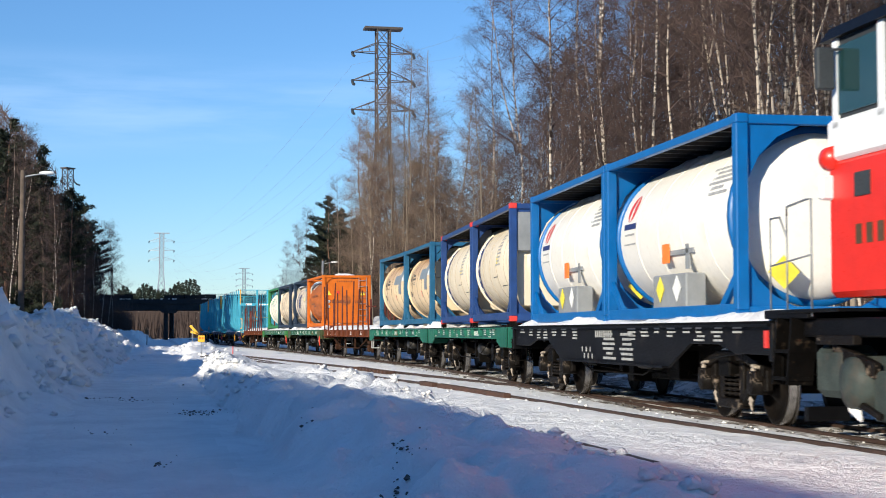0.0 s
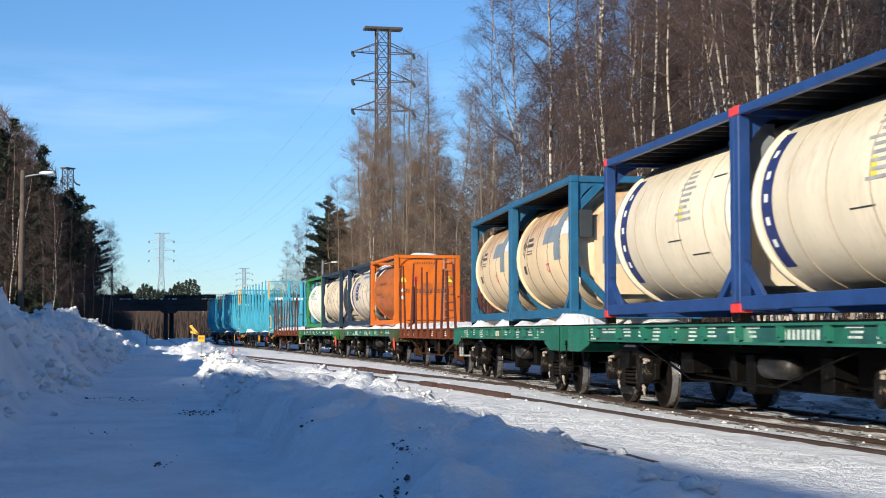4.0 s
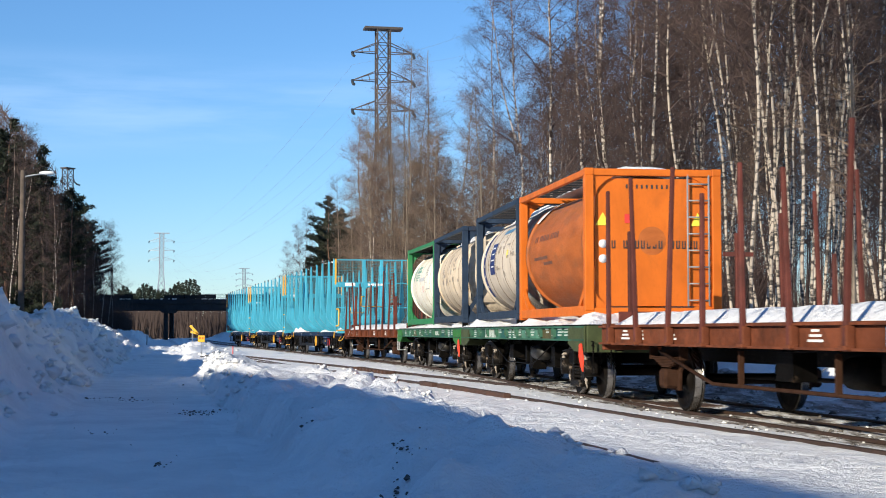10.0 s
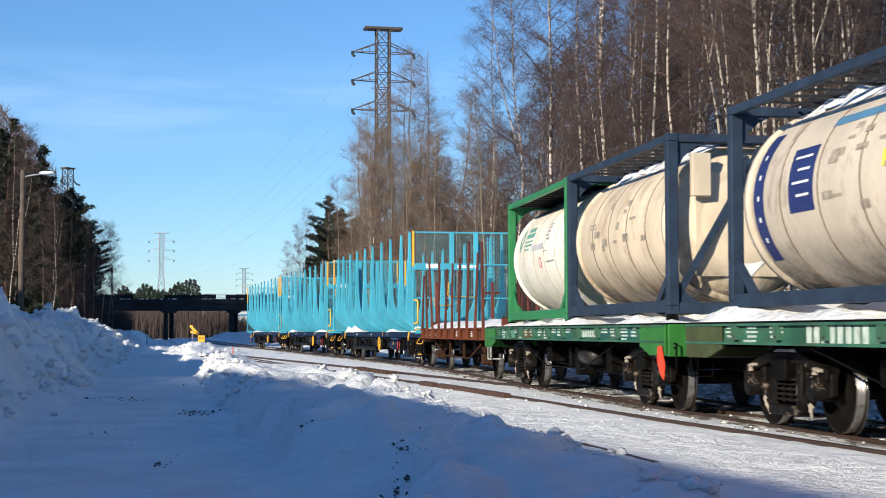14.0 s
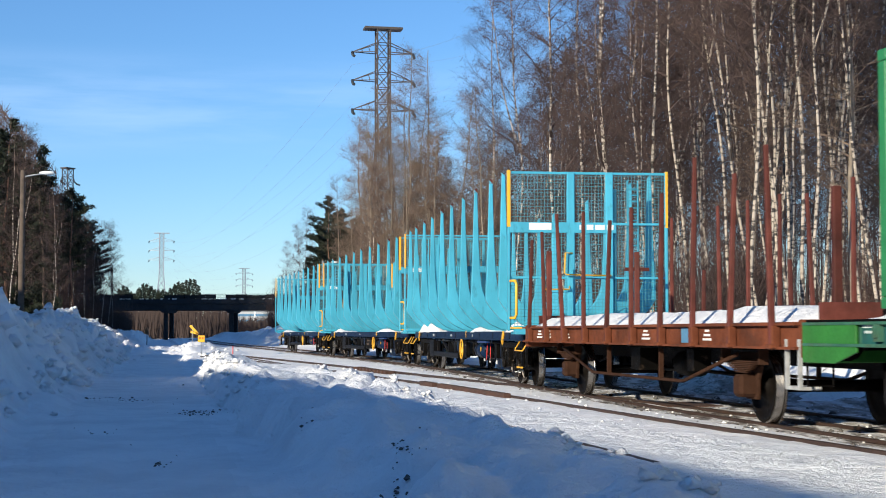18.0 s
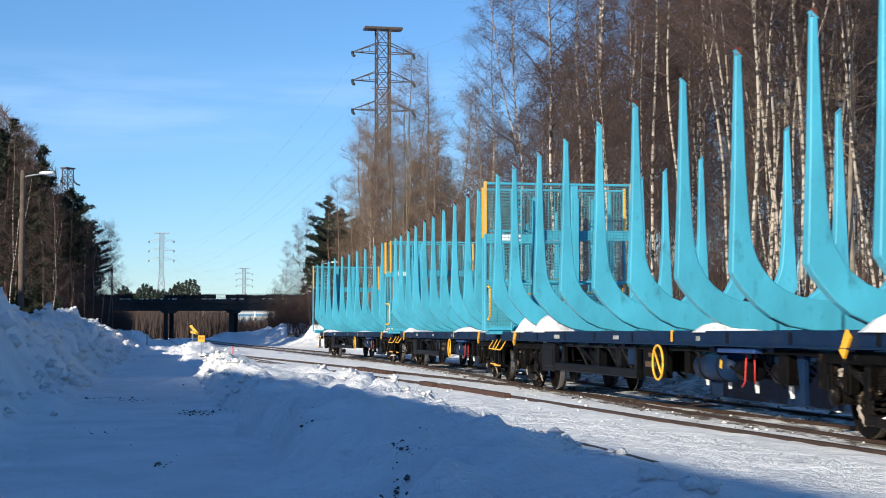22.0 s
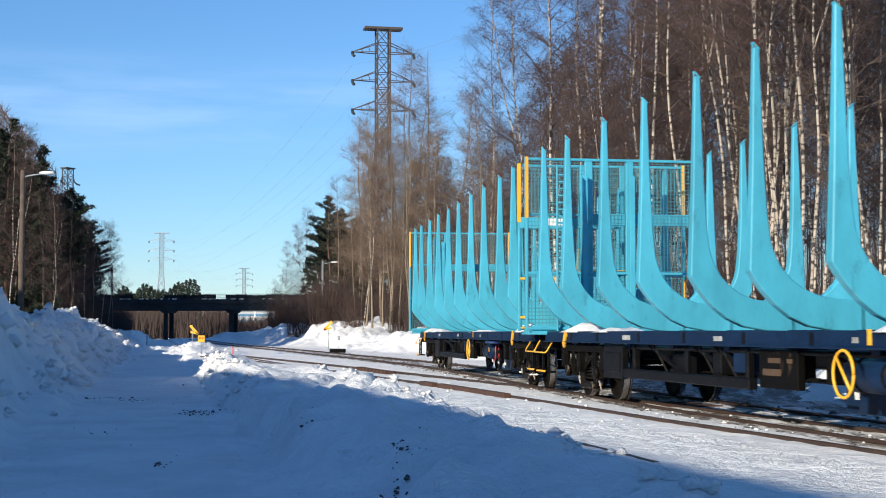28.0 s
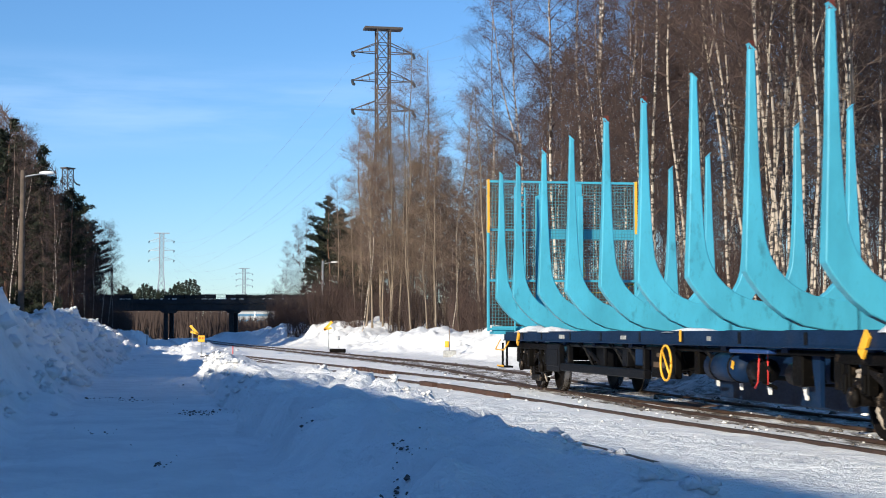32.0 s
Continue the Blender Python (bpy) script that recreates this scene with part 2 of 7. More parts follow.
gb.inputs["Roughness"].default_value, gb.inputs["Transmission Weight"].default_value, gb.inputs["IOR"].default_value = 0.03, 0.85, 1.45


def snow_material(name, dirty, white=1.0, brown=0.0):
    m = bpy.data.materials.new(name)
    m.use_nodes = True
    n, l = m.node_tree.nodes, m.node_tree.links
    b = n["Principled BSDF"]
    b.inputs["Roughness"].default_value = 0.75
    b.inputs["Specular IOR Level"].default_value = 0.25
    co = n.new("ShaderNodeTexCoord")

    def nz(s, d=5, r=0.6):
        q = n.new("ShaderNodeTexNoise")
        q.inputs["Scale"].default_value, q.inputs["Detail"].default_value, q.inputs["Roughness"].default_value = s, d, r
        l.new(co.outputs["Object"], q.inputs["Vector"])
        return q.outputs["Fac"]

    def ranged(v, a, bb, c, d):
        q = n.new("ShaderNodeMapRange")
        for k, w in (("From Min", a), ("From Max", bb), ("To Min", c), ("To Max", d)):
            q.inputs[k].default_value = w
        l.new(v, q.inputs["Value"])
        return q.outputs["Result"]

    def mixed(a, bb, fac):
        q = n.new("ShaderNodeMix")
        q.data_type = "RGBA"
        l.new(fac, q.inputs[0])
        for s, v in ((6, a), (7, bb)):
            if isinstance(v, tuple):
                q.inputs[s].default_value = v
            else:
                l.new(v, q.inputs[s])
        return q.outputs[2]

    c = mixed((0.91 * white, 0.90 * white, 0.89 * white, 1), (0.77 * white, 0.76 * white, 0.76 * white, 1), ranged(nz(0.7), 0.42, 0.72, 0, 1))
    if dirty:
        c = mixed(c, (0.50, 0.455, 0.40, 1), ranged(nz(1.7, 7, 0.7), 0.50, 0.72, 0, 0.1 + dirty * 0.45))
    c = mixed(c, (0.34, 0.30, 0.26, 1), ranged(nz(5.5, 6, 0.7), 0.60 - dirty * 0.16, 0.74, 0, 0.10 + dirty))
    c = mixed(c, (0.10, 0.085, 0.07, 1), ranged(nz(17, 3, 0.6), 0.70 - dirty * 0.10, 0.76, 0, 0.15 + dirty))
    if brown:
        # brown ballast showing through, drawn out along the line; painted shade beyond the rails
        mg = n.new("ShaderNodeMapping")
        mg.inputs["Scale"].default_value = (1.0, 0.3, 1.0)
        l.new(co.outputs["Object"], mg.inputs["Vector"])
        for sc, col, lo_, hi_ in ((1.9, (0.15, 0.115, 0.085, 1), 0.46, 0.56), (4.5, (0.05, 0.036, 0.026, 1), 0.50, 0.60)):
            q = n.new("ShaderNodeTexNoise")
            q.inputs["Scale"].default_value, q.inputs["Detail"].default_value, q.inputs["Roughness"].default_value = sc, 7, 0.72
            l.new(mg.outputs["Vector"], q.inputs["Vector"])
            c = mixed(c, col, ranged(q.outputs["Fac"], lo_, hi_, 0, brown))
    l.new(c, b.inputs["Base Color"])
    h = n.new("ShaderNodeMath")
    h.operation = "ADD"
    l.new(nz(3.0, 6, 0.65), h.inputs[0])
    h2 = n.new("ShaderNodeMath")
    h2.operation = "MULTIPLY"
    h2.inputs[1].default_value = 0.22
    l.new(nz(13.0, 5, 0.7), h2.inputs[0])
    l.new(h2.outputs[0], h.inputs[1])
    bp = n.new("ShaderNodeBump")
    bp.inputs["Strength"].default_value, bp.inputs["Distance"].default_value = (0.85, 0.17) if not dirty else (0.55, 0.12)
    l.new(h.outputs[0], bp.inputs["Height"])
    l.new(bp.outputs["Normal"], b.inputs["Normal"])
    return m


M["snow"] = snow_material("snow", 0.0)
M["snow_road"] = snow_material("snow_road", 0.0, 0.95)
M["snow_dirty"] = snow_material("snow_dirty", 0.28)
# snow beyond the far rail, browned and darkened to stand for the train's shade
M["snow_shaded"] = snow_material("snow_shaded", 0.6, 0.7, 0.75)
M["snow_grey"] = snow_material("snow_grey", 0.6)
M["snow_track"] = snow_material("snow_track", 0.75, 1.0, 0.85)


# ---- mesh helpers ----
class Build:
    """Collects boxes, tubes, plates and sweeps into one mesh."""

    def __init__(self):
        self.v, self.f, self.sm = [], [], []

    def add(self, verts, faces, smooth=False):
        o = len(self.v)
        self.v.extend(tuple(p) for p in verts)
        self.f.extend(tuple(i + o for i in q) for q in faces)
        self.sm.extend([smooth] * len(faces))
        return self

    def box(self, x, y, z, sx, sy, sz, rx=0, ry=0, rz=0, taper=1.0):
        m = pose(x, y, z, rx, ry, rz)
        c = [m @ Vector((a * sx / 2 * (taper if k > 0 else 1), b * sy / 2 * (taper if k > 0 else 1), k * sz / 2)) for k in (-1, 1) for b in (-1, 1) for a in (-1, 1)]
        return self.add(c, [(0, 2, 3, 1), (4, 5, 7, 6), (0, 1, 5, 4), (2, 6, 7, 3), (0, 4, 6, 2), (1, 3, 7, 5)])

    def beam(self, p, q, w, h):
        """A bar of section w x h between two points."""
        p, q = Vector(p), Vector(q)
        d = (q - p).normalized()
        up = Vector((0, 0, 1)) if abs(d.z) < 0.95 else Vector((0, 1, 0))
        s = d.cross(up).normalized()
        u = s.cross(d)
        c = [o + s * a * w / 2 + u * b * h / 2 for o in (p, q) for b in (-1, 1) for a in (-1, 1)]
        return self.add(c, [(0, 2, 3, 1), (4, 5, 7, 6), (0, 1, 5, 4), (2, 6, 7, 3), (0, 4, 6, 2), (1, 3, 7, 5)])

    def tube(self, pts, radii, n=8, caps=True, smooth=True):
        pts = [Vector(p) for p in pts]
        if not hasattr(radii, "__len__"):
            radii = [radii] * len(pts)
        vs, fs = [], []
        ref = None
        for i, p in enumerate(pts):
            d = (pts[min(i + 1, len(pts) - 1)] - pts[max(i - 1, 0)]).normalized()
            if ref is None:
                ref = d.orthogonal().normalized()
            a = (ref - d * ref.dot(d)).normalized()
            ref = a
            b = d.cross(a)
            for k in range(n):
                w = 2 * math.pi * k / n
                vs.append(p + (a * math.cos(w) + b * math.sin(w)) * radii[i])
        for i in range(len(pts) - 1):
            for k in range(n):
                fs.append((i * n + k, i * n + (k + 1) % n, (i + 1) * n + (k + 1) % n, (i + 1) * n + k))
        self.add(vs, fs, smooth)
        if caps:
            o = len(self.v) - len(vs)
            self.f += [tuple(range(o + n - 1, o - 1, -1)), tuple(range(o + (len(pts) - 1) * n, o + len(pts) * n))]
            self.sm += [False, False]
        return self

    def lathe(self, prof, n=24, axis="x", at=(0, 0, 0), smooth=True):
        """prof: (along, radius) pairs, turned round an axis through at."""
        vs, fs = [], []
        for a, r in prof:
            for k in range(n):
                w = 2 * math.pi * k / n
                c, s = r * math.cos(w), r * math.sin(w)
                p = {"x": (a, c, s), "y": (s, a, c), "z": (c, s, a)}[axis]
                vs.append((p[0] + at[0], p[1] + at[1], p[2] + at[2]))
        for i in range(len(prof) - 1):
            for k in range(n):
                fs.append((i * n + k, (i + 1) * n + k, (i + 1) * n + (k + 1) % n, i * n + (k + 1) % n))
        fs += [tuple(range(n)), tuple((len(prof) - 1) * n + k for k in range(n - 1, -1, -1))]
        return self.add(vs, fs, smooth)

    def plate(self, outline, thick, m=None):
        """An outline in the xy plane, thickened along z, placed by m."""
        m = m or Matrix()
        k = len(outline)
        vs = [m @ Vector((a, b, z)) for z in (-thick / 2, thick / 2) for a, b in outline]
        return self.add(vs, [tuple(range(k - 1, -1, -1)), tuple(range(k, 2 * k))] + [(i, (i + 1) % k, k + (i + 1) % k, k + i) for i in range(k)])

    def mesh(self, name, material, bevel=0.0):
        me = bpy.data.meshes.new(name)
        me.from_pydata(self.v, [], self.f)
        me.polygons.foreach_set("use_smooth", self.sm)
        if bevel:
            bm = bmesh.new()
            bm.from_mesh(me)
            ed = [e for e in bm.edges if len(e.link_faces) == 2 and e.calc_face_angle(0) > 0.6]
            bmesh.ops.bevel(bm, geom=ed, offset=bevel, segments=1, profile=0.6, affect="EDGES", clamp_overlap=True)
            bm.to_mesh(me)
            bm.free()
        me.materials.append(M[material] if isinstance(material, str) else material)
        me.update()
        return me


def part(name, build, material, parent, label="", bevel=0.0, at=None):
    ob = new(name, build if isinstance(build, bpy.types.Mesh) else build.mesh(name, material, bevel))
    ob.parent = parent
    if at is not None:
        ob.matrix_basis = at
    if label:
        ob["label"] = label
    return ob


def thing(name, label, category, group="", m=None, kind=""):
    ob = tagged(new(name), label, category, group, kind)
    if m is not None:
        ob.matrix_basis = m
    return ob


def vnoise(x, y, seed=0):
    """Smooth value noise on arrays."""
    xi, yi = np.floor(x).astype(np.int64), np.floor(y).astype(np.int64)
    fx, fy = x - xi, y - yi
    fx, fy = fx * fx * (3 - 2 * fx), fy * fy * (3 - 2 * fy)

    def h(a, b):
        q = (a * 374761393 + b * 668265263 + seed * 974634777) & 0x7FFFFFFF
        q = ((q ^ (q >> 13)) * 1274126177) & 0x7FFFFFFF
        return ((q ^ (q >> 16)) & 0xFFFF) / 65535.0

    a, b, c, d = h(xi, yi), h(xi + 1, yi), h(xi, yi + 1), h(xi + 1, yi + 1)
    return (a * (1 - fx) + b * fx) * (1 - fy) + (c * (1 - fx) + d * fx) * fy


def fbm(x, y, octaves=4, seed=0):
    s, a = 0, 1.0
    for o in range(octaves):
        s, x, y, a = s + a * (vnoise(x, y, seed + o) - 0.5), x * 2.03, y * 2.03, a * 0.5
    return s


def smooth_step(a, b, x):
    t = np.clip((x - a) / (b - a), 0, 1)
    return t * t * (3 - 2 * t)


# ---- the line of the main track ----
# curvature along the line (metres from the place abreast of the camera's view edge), then its centre line in the plan
NODE_S = [-80, -20, 0, 15, 30, 45, 60, 80, 105, 140, 330]
NODE_K = [-0.0005, -0.00095, -0.00095, -0.00503, 0.00361, 0.00460, -0.00126, 0.00084, -0.00041, -0.00041, 0.0006]
STEP = 0.5
LINE_S = np.arange(-120, 320, STEP)
_k = np.interp(LINE_S, NODE_S, NODE_K)
LINE_T = np.concatenate([[0], np.cumsum((_k[1:] + _k[:-1]) / 2 * STEP)])
_i0 = int(120 / STEP)
LINE_T = LINE_T - LINE_T[_i0] + radians(10.616)
_dx, _dy = -np.sin(LINE_T), np.cos(LINE_T)
LINE_X = np.concatenate([[0], np.cumsum((_dx[1:] + _dx[:-1]) / 2 * STEP)])
LINE_Y = np.concatenate([[0], np.cumsum((_dy[1:] + _dy[:-1]) / 2 * STEP)])
LINE_X = LINE_X - LINE_X[_i0] + 4.597 + 1.2 * np.cos(LINE_T)
LINE_Y = LINE_Y - LINE_Y[_i0] + 14.0 + 1.2 * np.sin(LINE_T)


def on_line(s, side=0.0):
    """Plan position at s along the main track, side metres to its far (right) side, and the heading angle."""
    t = float(np.interp(s, LINE_S, LINE_T))
    return float(np.interp(s, LINE_S, LINE_X)) + side * math.cos(t), float(np.interp(s, LINE_S, LINE_Y)) + side * math.sin(t), t


def line_x(y):
    """x of the main track's centre line at depth y (arrays)."""
    return np.interp(y, LINE_Y, LINE_X)


def travelled(t):
    """How far the train has come towards the camera at t seconds, from where it is at 16 s."""
    q = (t - 16) / 16
    late = max(t - 23, 0.0)
    late = 0.035 * late ** 2 if late < 3.86 else 0.5215 + 0.2702 * (late - 3.86)
    return 4.7078 * (t - 16) - 0.3062 * 16 * q * q - 0.0472 * 16 * q ** 3 + late


def train_pose(s, t, half=4.8, z=0.0):
    """Pose of a vehicle whose middle is at s when t is 16: x runs forward along the track, -y is the side towards the road."""
    a = s - travelled(t)
    x0, y0, _ = on_line(a - half)
    x1, y1, _ = on_line(a + half)
    return pose((x0 + x1) / 2, (y0 + y1) / 2, z, 0, 0, math.degrees(math.atan2(y0 - y1, x0 - x1)))


MOVING = []      # (thing, s, half distance between its guides)
WHEELS = []      # (wheelset, place on its wagon, radius)


# ---- ground ----
def track2_left(y):
    """x of the near rail of the diverging track at depth y."""
    return np.interp(y, [-40, 14.74, 20.15, 33.2, 44.9, 59.7, 90, 180], [14.5, 4.25, 2.91, 0.0, -3.04, -7.0, -15.6, -42])


def track3_right(y):
    """x of the far rail of the third, half buried track."""
    return np.interp(y, [-40, 5, 14.3, 15.33, 20.8, 33.6, 44.9, 54.4, 70.6, 95], [13.0, 3.8, 1.845, 1.66, 0.505, -1.78, -3.2, -5.2, -8.9, -15.0])


def road_x(y):
    return -5.9 - 0.182 * (y - 30)


def ground_z(x, y):
    x, y = np.asarray(x, float), np.asarray(y, float)
    d = x - line_x(np.clip(y, -90, 320))
    t3 = track3_right(y)
    z = np.full(x.shape, -0.05) + 0.06 * fbm(x * 1.5, y * 1.5, 5, 3)
    # snow bank on the far side of the tracks, then the floor of the wood
    n1 = fbm(x * 0.35, y * 0.22, 5, 11)
    bank = 0.95 + 0.8 * n1
    foot = 1.7 * smooth_step(52, 80, y)
    z = z + smooth_step(2.6 + foot, 5.6 + foot, d + 1.2 * n1) * np.maximum(bank, 0.3)
    z = z + 0.22 * smooth_step(2.4 + foot, 4.0 + foot, d) * fbm(x * 1.7, y * 1.7, 4, 5)
    heap = smooth_step(2.6, 5.5, d) * smooth_step(112, 132, y) * smooth_step(215, 175, y)
    z = z + heap * (0.75 + 0.6 * fbm(x * 0.25, y * 0.1, 3, 51) + 0.4 * np.abs(fbm(x * 0.9 + y * 0.22, y * 0.1, 3, 52)))
    # shelf of snow between the road and the half-buried siding
    r = x - road_x(y)
    nr = 0.35 * fbm(y * 0.45, y * 0 + 2.2, 4, 12) + 0.25 * fbm(x * 1.8, y * 0.8, 4, 13)
    near = smooth_step(20, 13, y)
    shelf_end = smooth_step(56, 49, y + 2.0 * fbm(x * 0.8, y * 0 + 5, 3, 14))
    right = smooth_step(-0.30, -0.75 - 0.7 * near, x - t3 + 0.45 * fbm(x * 0 + 4.1, y * 0.7, 4, 15)) * smooth_step(50, 42, y) + smooth_step(42, 50, y) * smooth_step(-1.0, -2.4, x - t3)
    shelf = smooth_step(7, 15, y) * shelf_end * right
    z = z + shelf * (0.27 + 0.10 * fbm(x * 0.9, y * 0.6, 5, 16) + 0.05 * fbm(x * 2.2, y * 1.6, 4, 17)) + shelf * near * 0.12 * fbm(x * 1.4, y * 1.4, 5, 35)
    rim = np.exp(-((x - t3 + 0.85) / 0.35) ** 2) * smooth_step(17, 23, y) * smooth_step(42, 34, y)
    z = z + rim * (0.03 + 0.30 * fbm(x * 2.3, y * 1.9, 5, 21))
    z = z + 0.38 * np.exp(-np.abs((x + 7.7) / 0.75) ** 1.5 - ((y - 57) / 3.0) ** 2) + 0.2 * np.exp(-((x + 6.9) / 0.25) ** 2 - ((y - 52) / 3.5) ** 2)
    # the road lies lower
    low = smooth_step(2.0 + 1.3 * near, 1.62, r + 1.3 * nr + 0.22 * fbm(x * 3.1, y * 2.3, 4, 71)) * smooth_step(-40, -20, y)
    z = z * (1 - low) + (-0.34 + 0.05 * fbm(x * 1.6, y * 0.5, 5, 31) + 0.03 * fbm(x * 5, y * 1.2, 3, 32)) * low
    edge = np.exp(-((r + nr - 2.35) / 0.4) ** 2) * smooth_step(22, 34, y) * smooth_step(56, 50, y)
    z = z + edge * (0.05 + 0.4 * np.maximum(fbm(x * 1.7, y * 1.0, 4, 33), -0.1))
    z = z + smooth_step(40, 22, y) * smooth_step(1.3, 2.6, r) * smooth_step(0.0, -0.8, x - t3) * (0.22 * fbm(x * 1.3, y * 0.9, 5, 37) + 0.26 * np.abs(fbm(x * 2.8, y * 1.7, 4, 38)) - 0.07)
    z = z - 0.30 * np.exp(-((x + 0.42) / 0.12) ** 2 - ((y - 13.0) / 0.45) ** 2) + 0.10 * np.exp(-((x + 0.05) / 0.5) ** 2 - ((y - 11.8) / 0.6) ** 2)
    # heaps pushed up where the road ends
    z = z + smooth_step(76, 88, y + 3 * n1) * smooth_step(118, 104, y) * smooth_step(5.5, 3.0, r) * smooth_step(-4.5, -2, r) * (0.30 + 0.55 * fbm(x * 0.7, y * 0.35, 5, 36))
    # ploughed bank on the far side of the road
    b = -r
    n2 = fbm(x * 0.5, y * 0.4, 5, 41)
    top = 2.25 + 0.9 * fbm(y * 0.16, y * 0 + 1.1, 3, 43)
    z = z + smooth_step(1.5, 4.1, b + 0.7 * n2 + 0.4 * fbm(x * 1.1, y * 0.3, 4, 44)) * np.maximum(top, 0.5) * (1 - 0.45 * smooth_step(60, 130, y))
    z = z + smooth_step(1.5, 3.0, b) * (0.55 * fbm(x * 1.1, y * 0.35, 6, 45) + 0.7 * np.abs(fbm(x * 1.9, y * 0.5, 4, 47)) - 0.1 + 0.5 * np.maximum(fbm(x * 2.0, y * 0.9, 3, 46) - 0.15, 0) * smooth_step(2.6, 3.6, b))
    z = z - 0.8 * smooth_step(5.0, 9.0, b)
    # cleared strips along the rails
    strip = np.maximum(smooth_step(1.75, 1.1, np.abs(d)) * smooth_step(-60, -40, y) * smooth_step(230, 190, y), smooth_step(1.7, 1.1, np.abs(x - track2_left(y) - 0.78)) * smooth_step(84, 76, y))
    strip = np.maximum(strip, smooth_step(0.5, 0.2, np.abs(x - t3)) * smooth_step(13, 15, y) * smooth_step(82, 74, y))
    z = z * (1 - strip) + (-0.04 - 0.035 * smooth_step(25, 50, y) + 0.022 * fbm(x * 2.5, y * 2.0, 4, 61)) * strip
    far = smooth_step(230, 600, np.hypot(x, y))
    return z * (1 - far) - 0.2 * far


def ground_sheet():
    ys = [-2500, -600, -200, -80, -40, -20, -8, 0]
    y = 3.0
    while y < 330:
        ys.append(y)
        y += max(0.085, 0.0072 * y)
    ys += [380, 450, 600, 900, 1500, 2600]
    us = [-2500, -700, -250, -120, -70, -50]
    us += list(np.linspace(-40, -24, 33)) + list(np.linspace(-23.7, 12, 330)) + list(np.linspace(12.4, 30, 60)) + [34, 40, 50, 70, 120, 250, 700, 2500]
    ys, us = np.array(ys), np.array(us)
    yy, uu = np.meshgrid(ys, us, indexing="ij")
    # columns follow the tracks in the middle of the sheet
    xx = uu + np.interp(yy, LINE_Y, LINE_X) * np.exp(-(uu / 300) ** 2)
    zz = ground_z(xx, yy)
    ny, nx = xx.shape
    me = bpy.data.meshes.new("ground")
    vs = np.stack([xx, yy, zz], -1).reshape(-1, 3)
    i = np.arange(ny * nx).reshape(ny, nx)
    fs = np.stack([i[:-1, :-1], i[:-1, 1:], i[1:, 1:], i[1:, :-1]], -1).reshape(-1, 4)
    me.from_pydata(vs.tolist(), [], fs.tolist())
    me.polygons.foreach_set("use_smooth", [True] * len(fs))
    me.materials.append(M["snow"])
    me.materials.append(M["snow_track"])
    me.materials.append(M["snow_dirty"])
    me.materials.append(M["snow_road"])
    me.materials.append(M["snow_shaded"])
    cx, cy = xx.reshape(-1)[fs].mean(1), yy.reshape(-1)[fs].mean(1)
    d = cx - line_x(np.clip(cy, -90, 320))
    t2 = cx - track2_left(cy)
    idx = np.where((d > -1.15) & (d < 1.6) & (cy > -60) & (cy < 250), 1, np.where((t2 > -0.7) & (d < 2.6) & (cy < 120) & (cy > -60), 2, 0))
    # the strip beyond the far rail takes the snow with painted shade
    idx = np.where((d >= 1.6) & (d < 3.3 + 0.5 * np.sin(cy * 0.9) + 0.3 * np.sin(cy * 2.3)) & (cy > -60) & (cy < 46), 4, idx)
    idx = np.where((d > 2.2) & (d < 11) & (cy > 62) & (cy < 230), 2, idx)
    rr = cx - road_x(cy)
    idx = np.where((np.abs(rr + 0.1 * np.sin(cy * 1.3)) < 1.25) & (cy < 86) & (cy > -40), 3, idx)
    me.polygons.foreach_set("material_index", idx.astype(np.int32))
    me.update()
    return tagged(new("ground", me), "snow-covered ground with ploughed banks and a packed snow road", "ground", kind="structure")


ground_sheet()


# ---- tracks ----
RAIL = [(-0.07, -0.17), (0.07, -0.17), (0.07, -0.15), (0.012, -0.13), (0.012, -0.05), (0.036, -0.035), (0.036, -0.004), (0.03, 0.0), (-0.03, 0.0), (-0.036, -0.004), (-0.036, -0.035), (-0.012, -0.05), (-0.012, -0.13), (-0.07, -0.15)]


def rail_along(pts):
    b = Build()
    k = len(RAIL)
    vs = []
    for i, p in enumerate(pts):
        a, c = pts[max(i - 1, 0)], pts[min(i + 1, len(pts) - 1)]
        t = math.atan2(c[1] - a[1], c[0] - a[0])
        vs += [(p[0] + u * math.sin(t), p[1] - u * math.cos(t), w) for u, w in RAIL]
    b.add(vs, [(i * k + j, i * k + (j + 1) % k, (i + 1) * k + (j + 1) % k, (i + 1) * k + j) for i in range(len(pts) - 1) for j in range(k)])
    return b


def railway(name, label, left, right, sleepers):
    top = thing(name, label, "railway track", kind="structure")
    part("rail", rail_along(left), "rail", top)
    part("rail", rail_along(right), "rail", top)
    sl = Build().box(0, 0, 0, 0.24, 2.6, 0.14).mesh("sleeper", "sleeper", 0.01)
    for x, y, t in sleepers:
        part("sleeper", sl, None, top, at=pose(x, y, -0.215, 0, 0, math.degrees(t) + 90))
    return top


G = 0.797
railway("track_1", "rusty railway track with snow between its rails", [on_line(s, -G)[:2] for s in np.arange(-60, 260, 2.0)], [on_line(s, G)[:2] for s in np.arange(-60, 260, 2.0)],
        [on_line(s) for s in np.arange(-2, 60, 0.62)])
ys = np.arange(4, 79, 2.0)
l2 = [(float(track2_left(y)), float(y)) for y in ys]
railway("track_2", "brown rusty diverging railway track in packed snow", l2, [(x + 1.57, y + 0.36) for x, y in l2], [])
l3 = [(float(track3_right(y)), float(y)) for y in np.arange(13.9, 77, 1.5)]
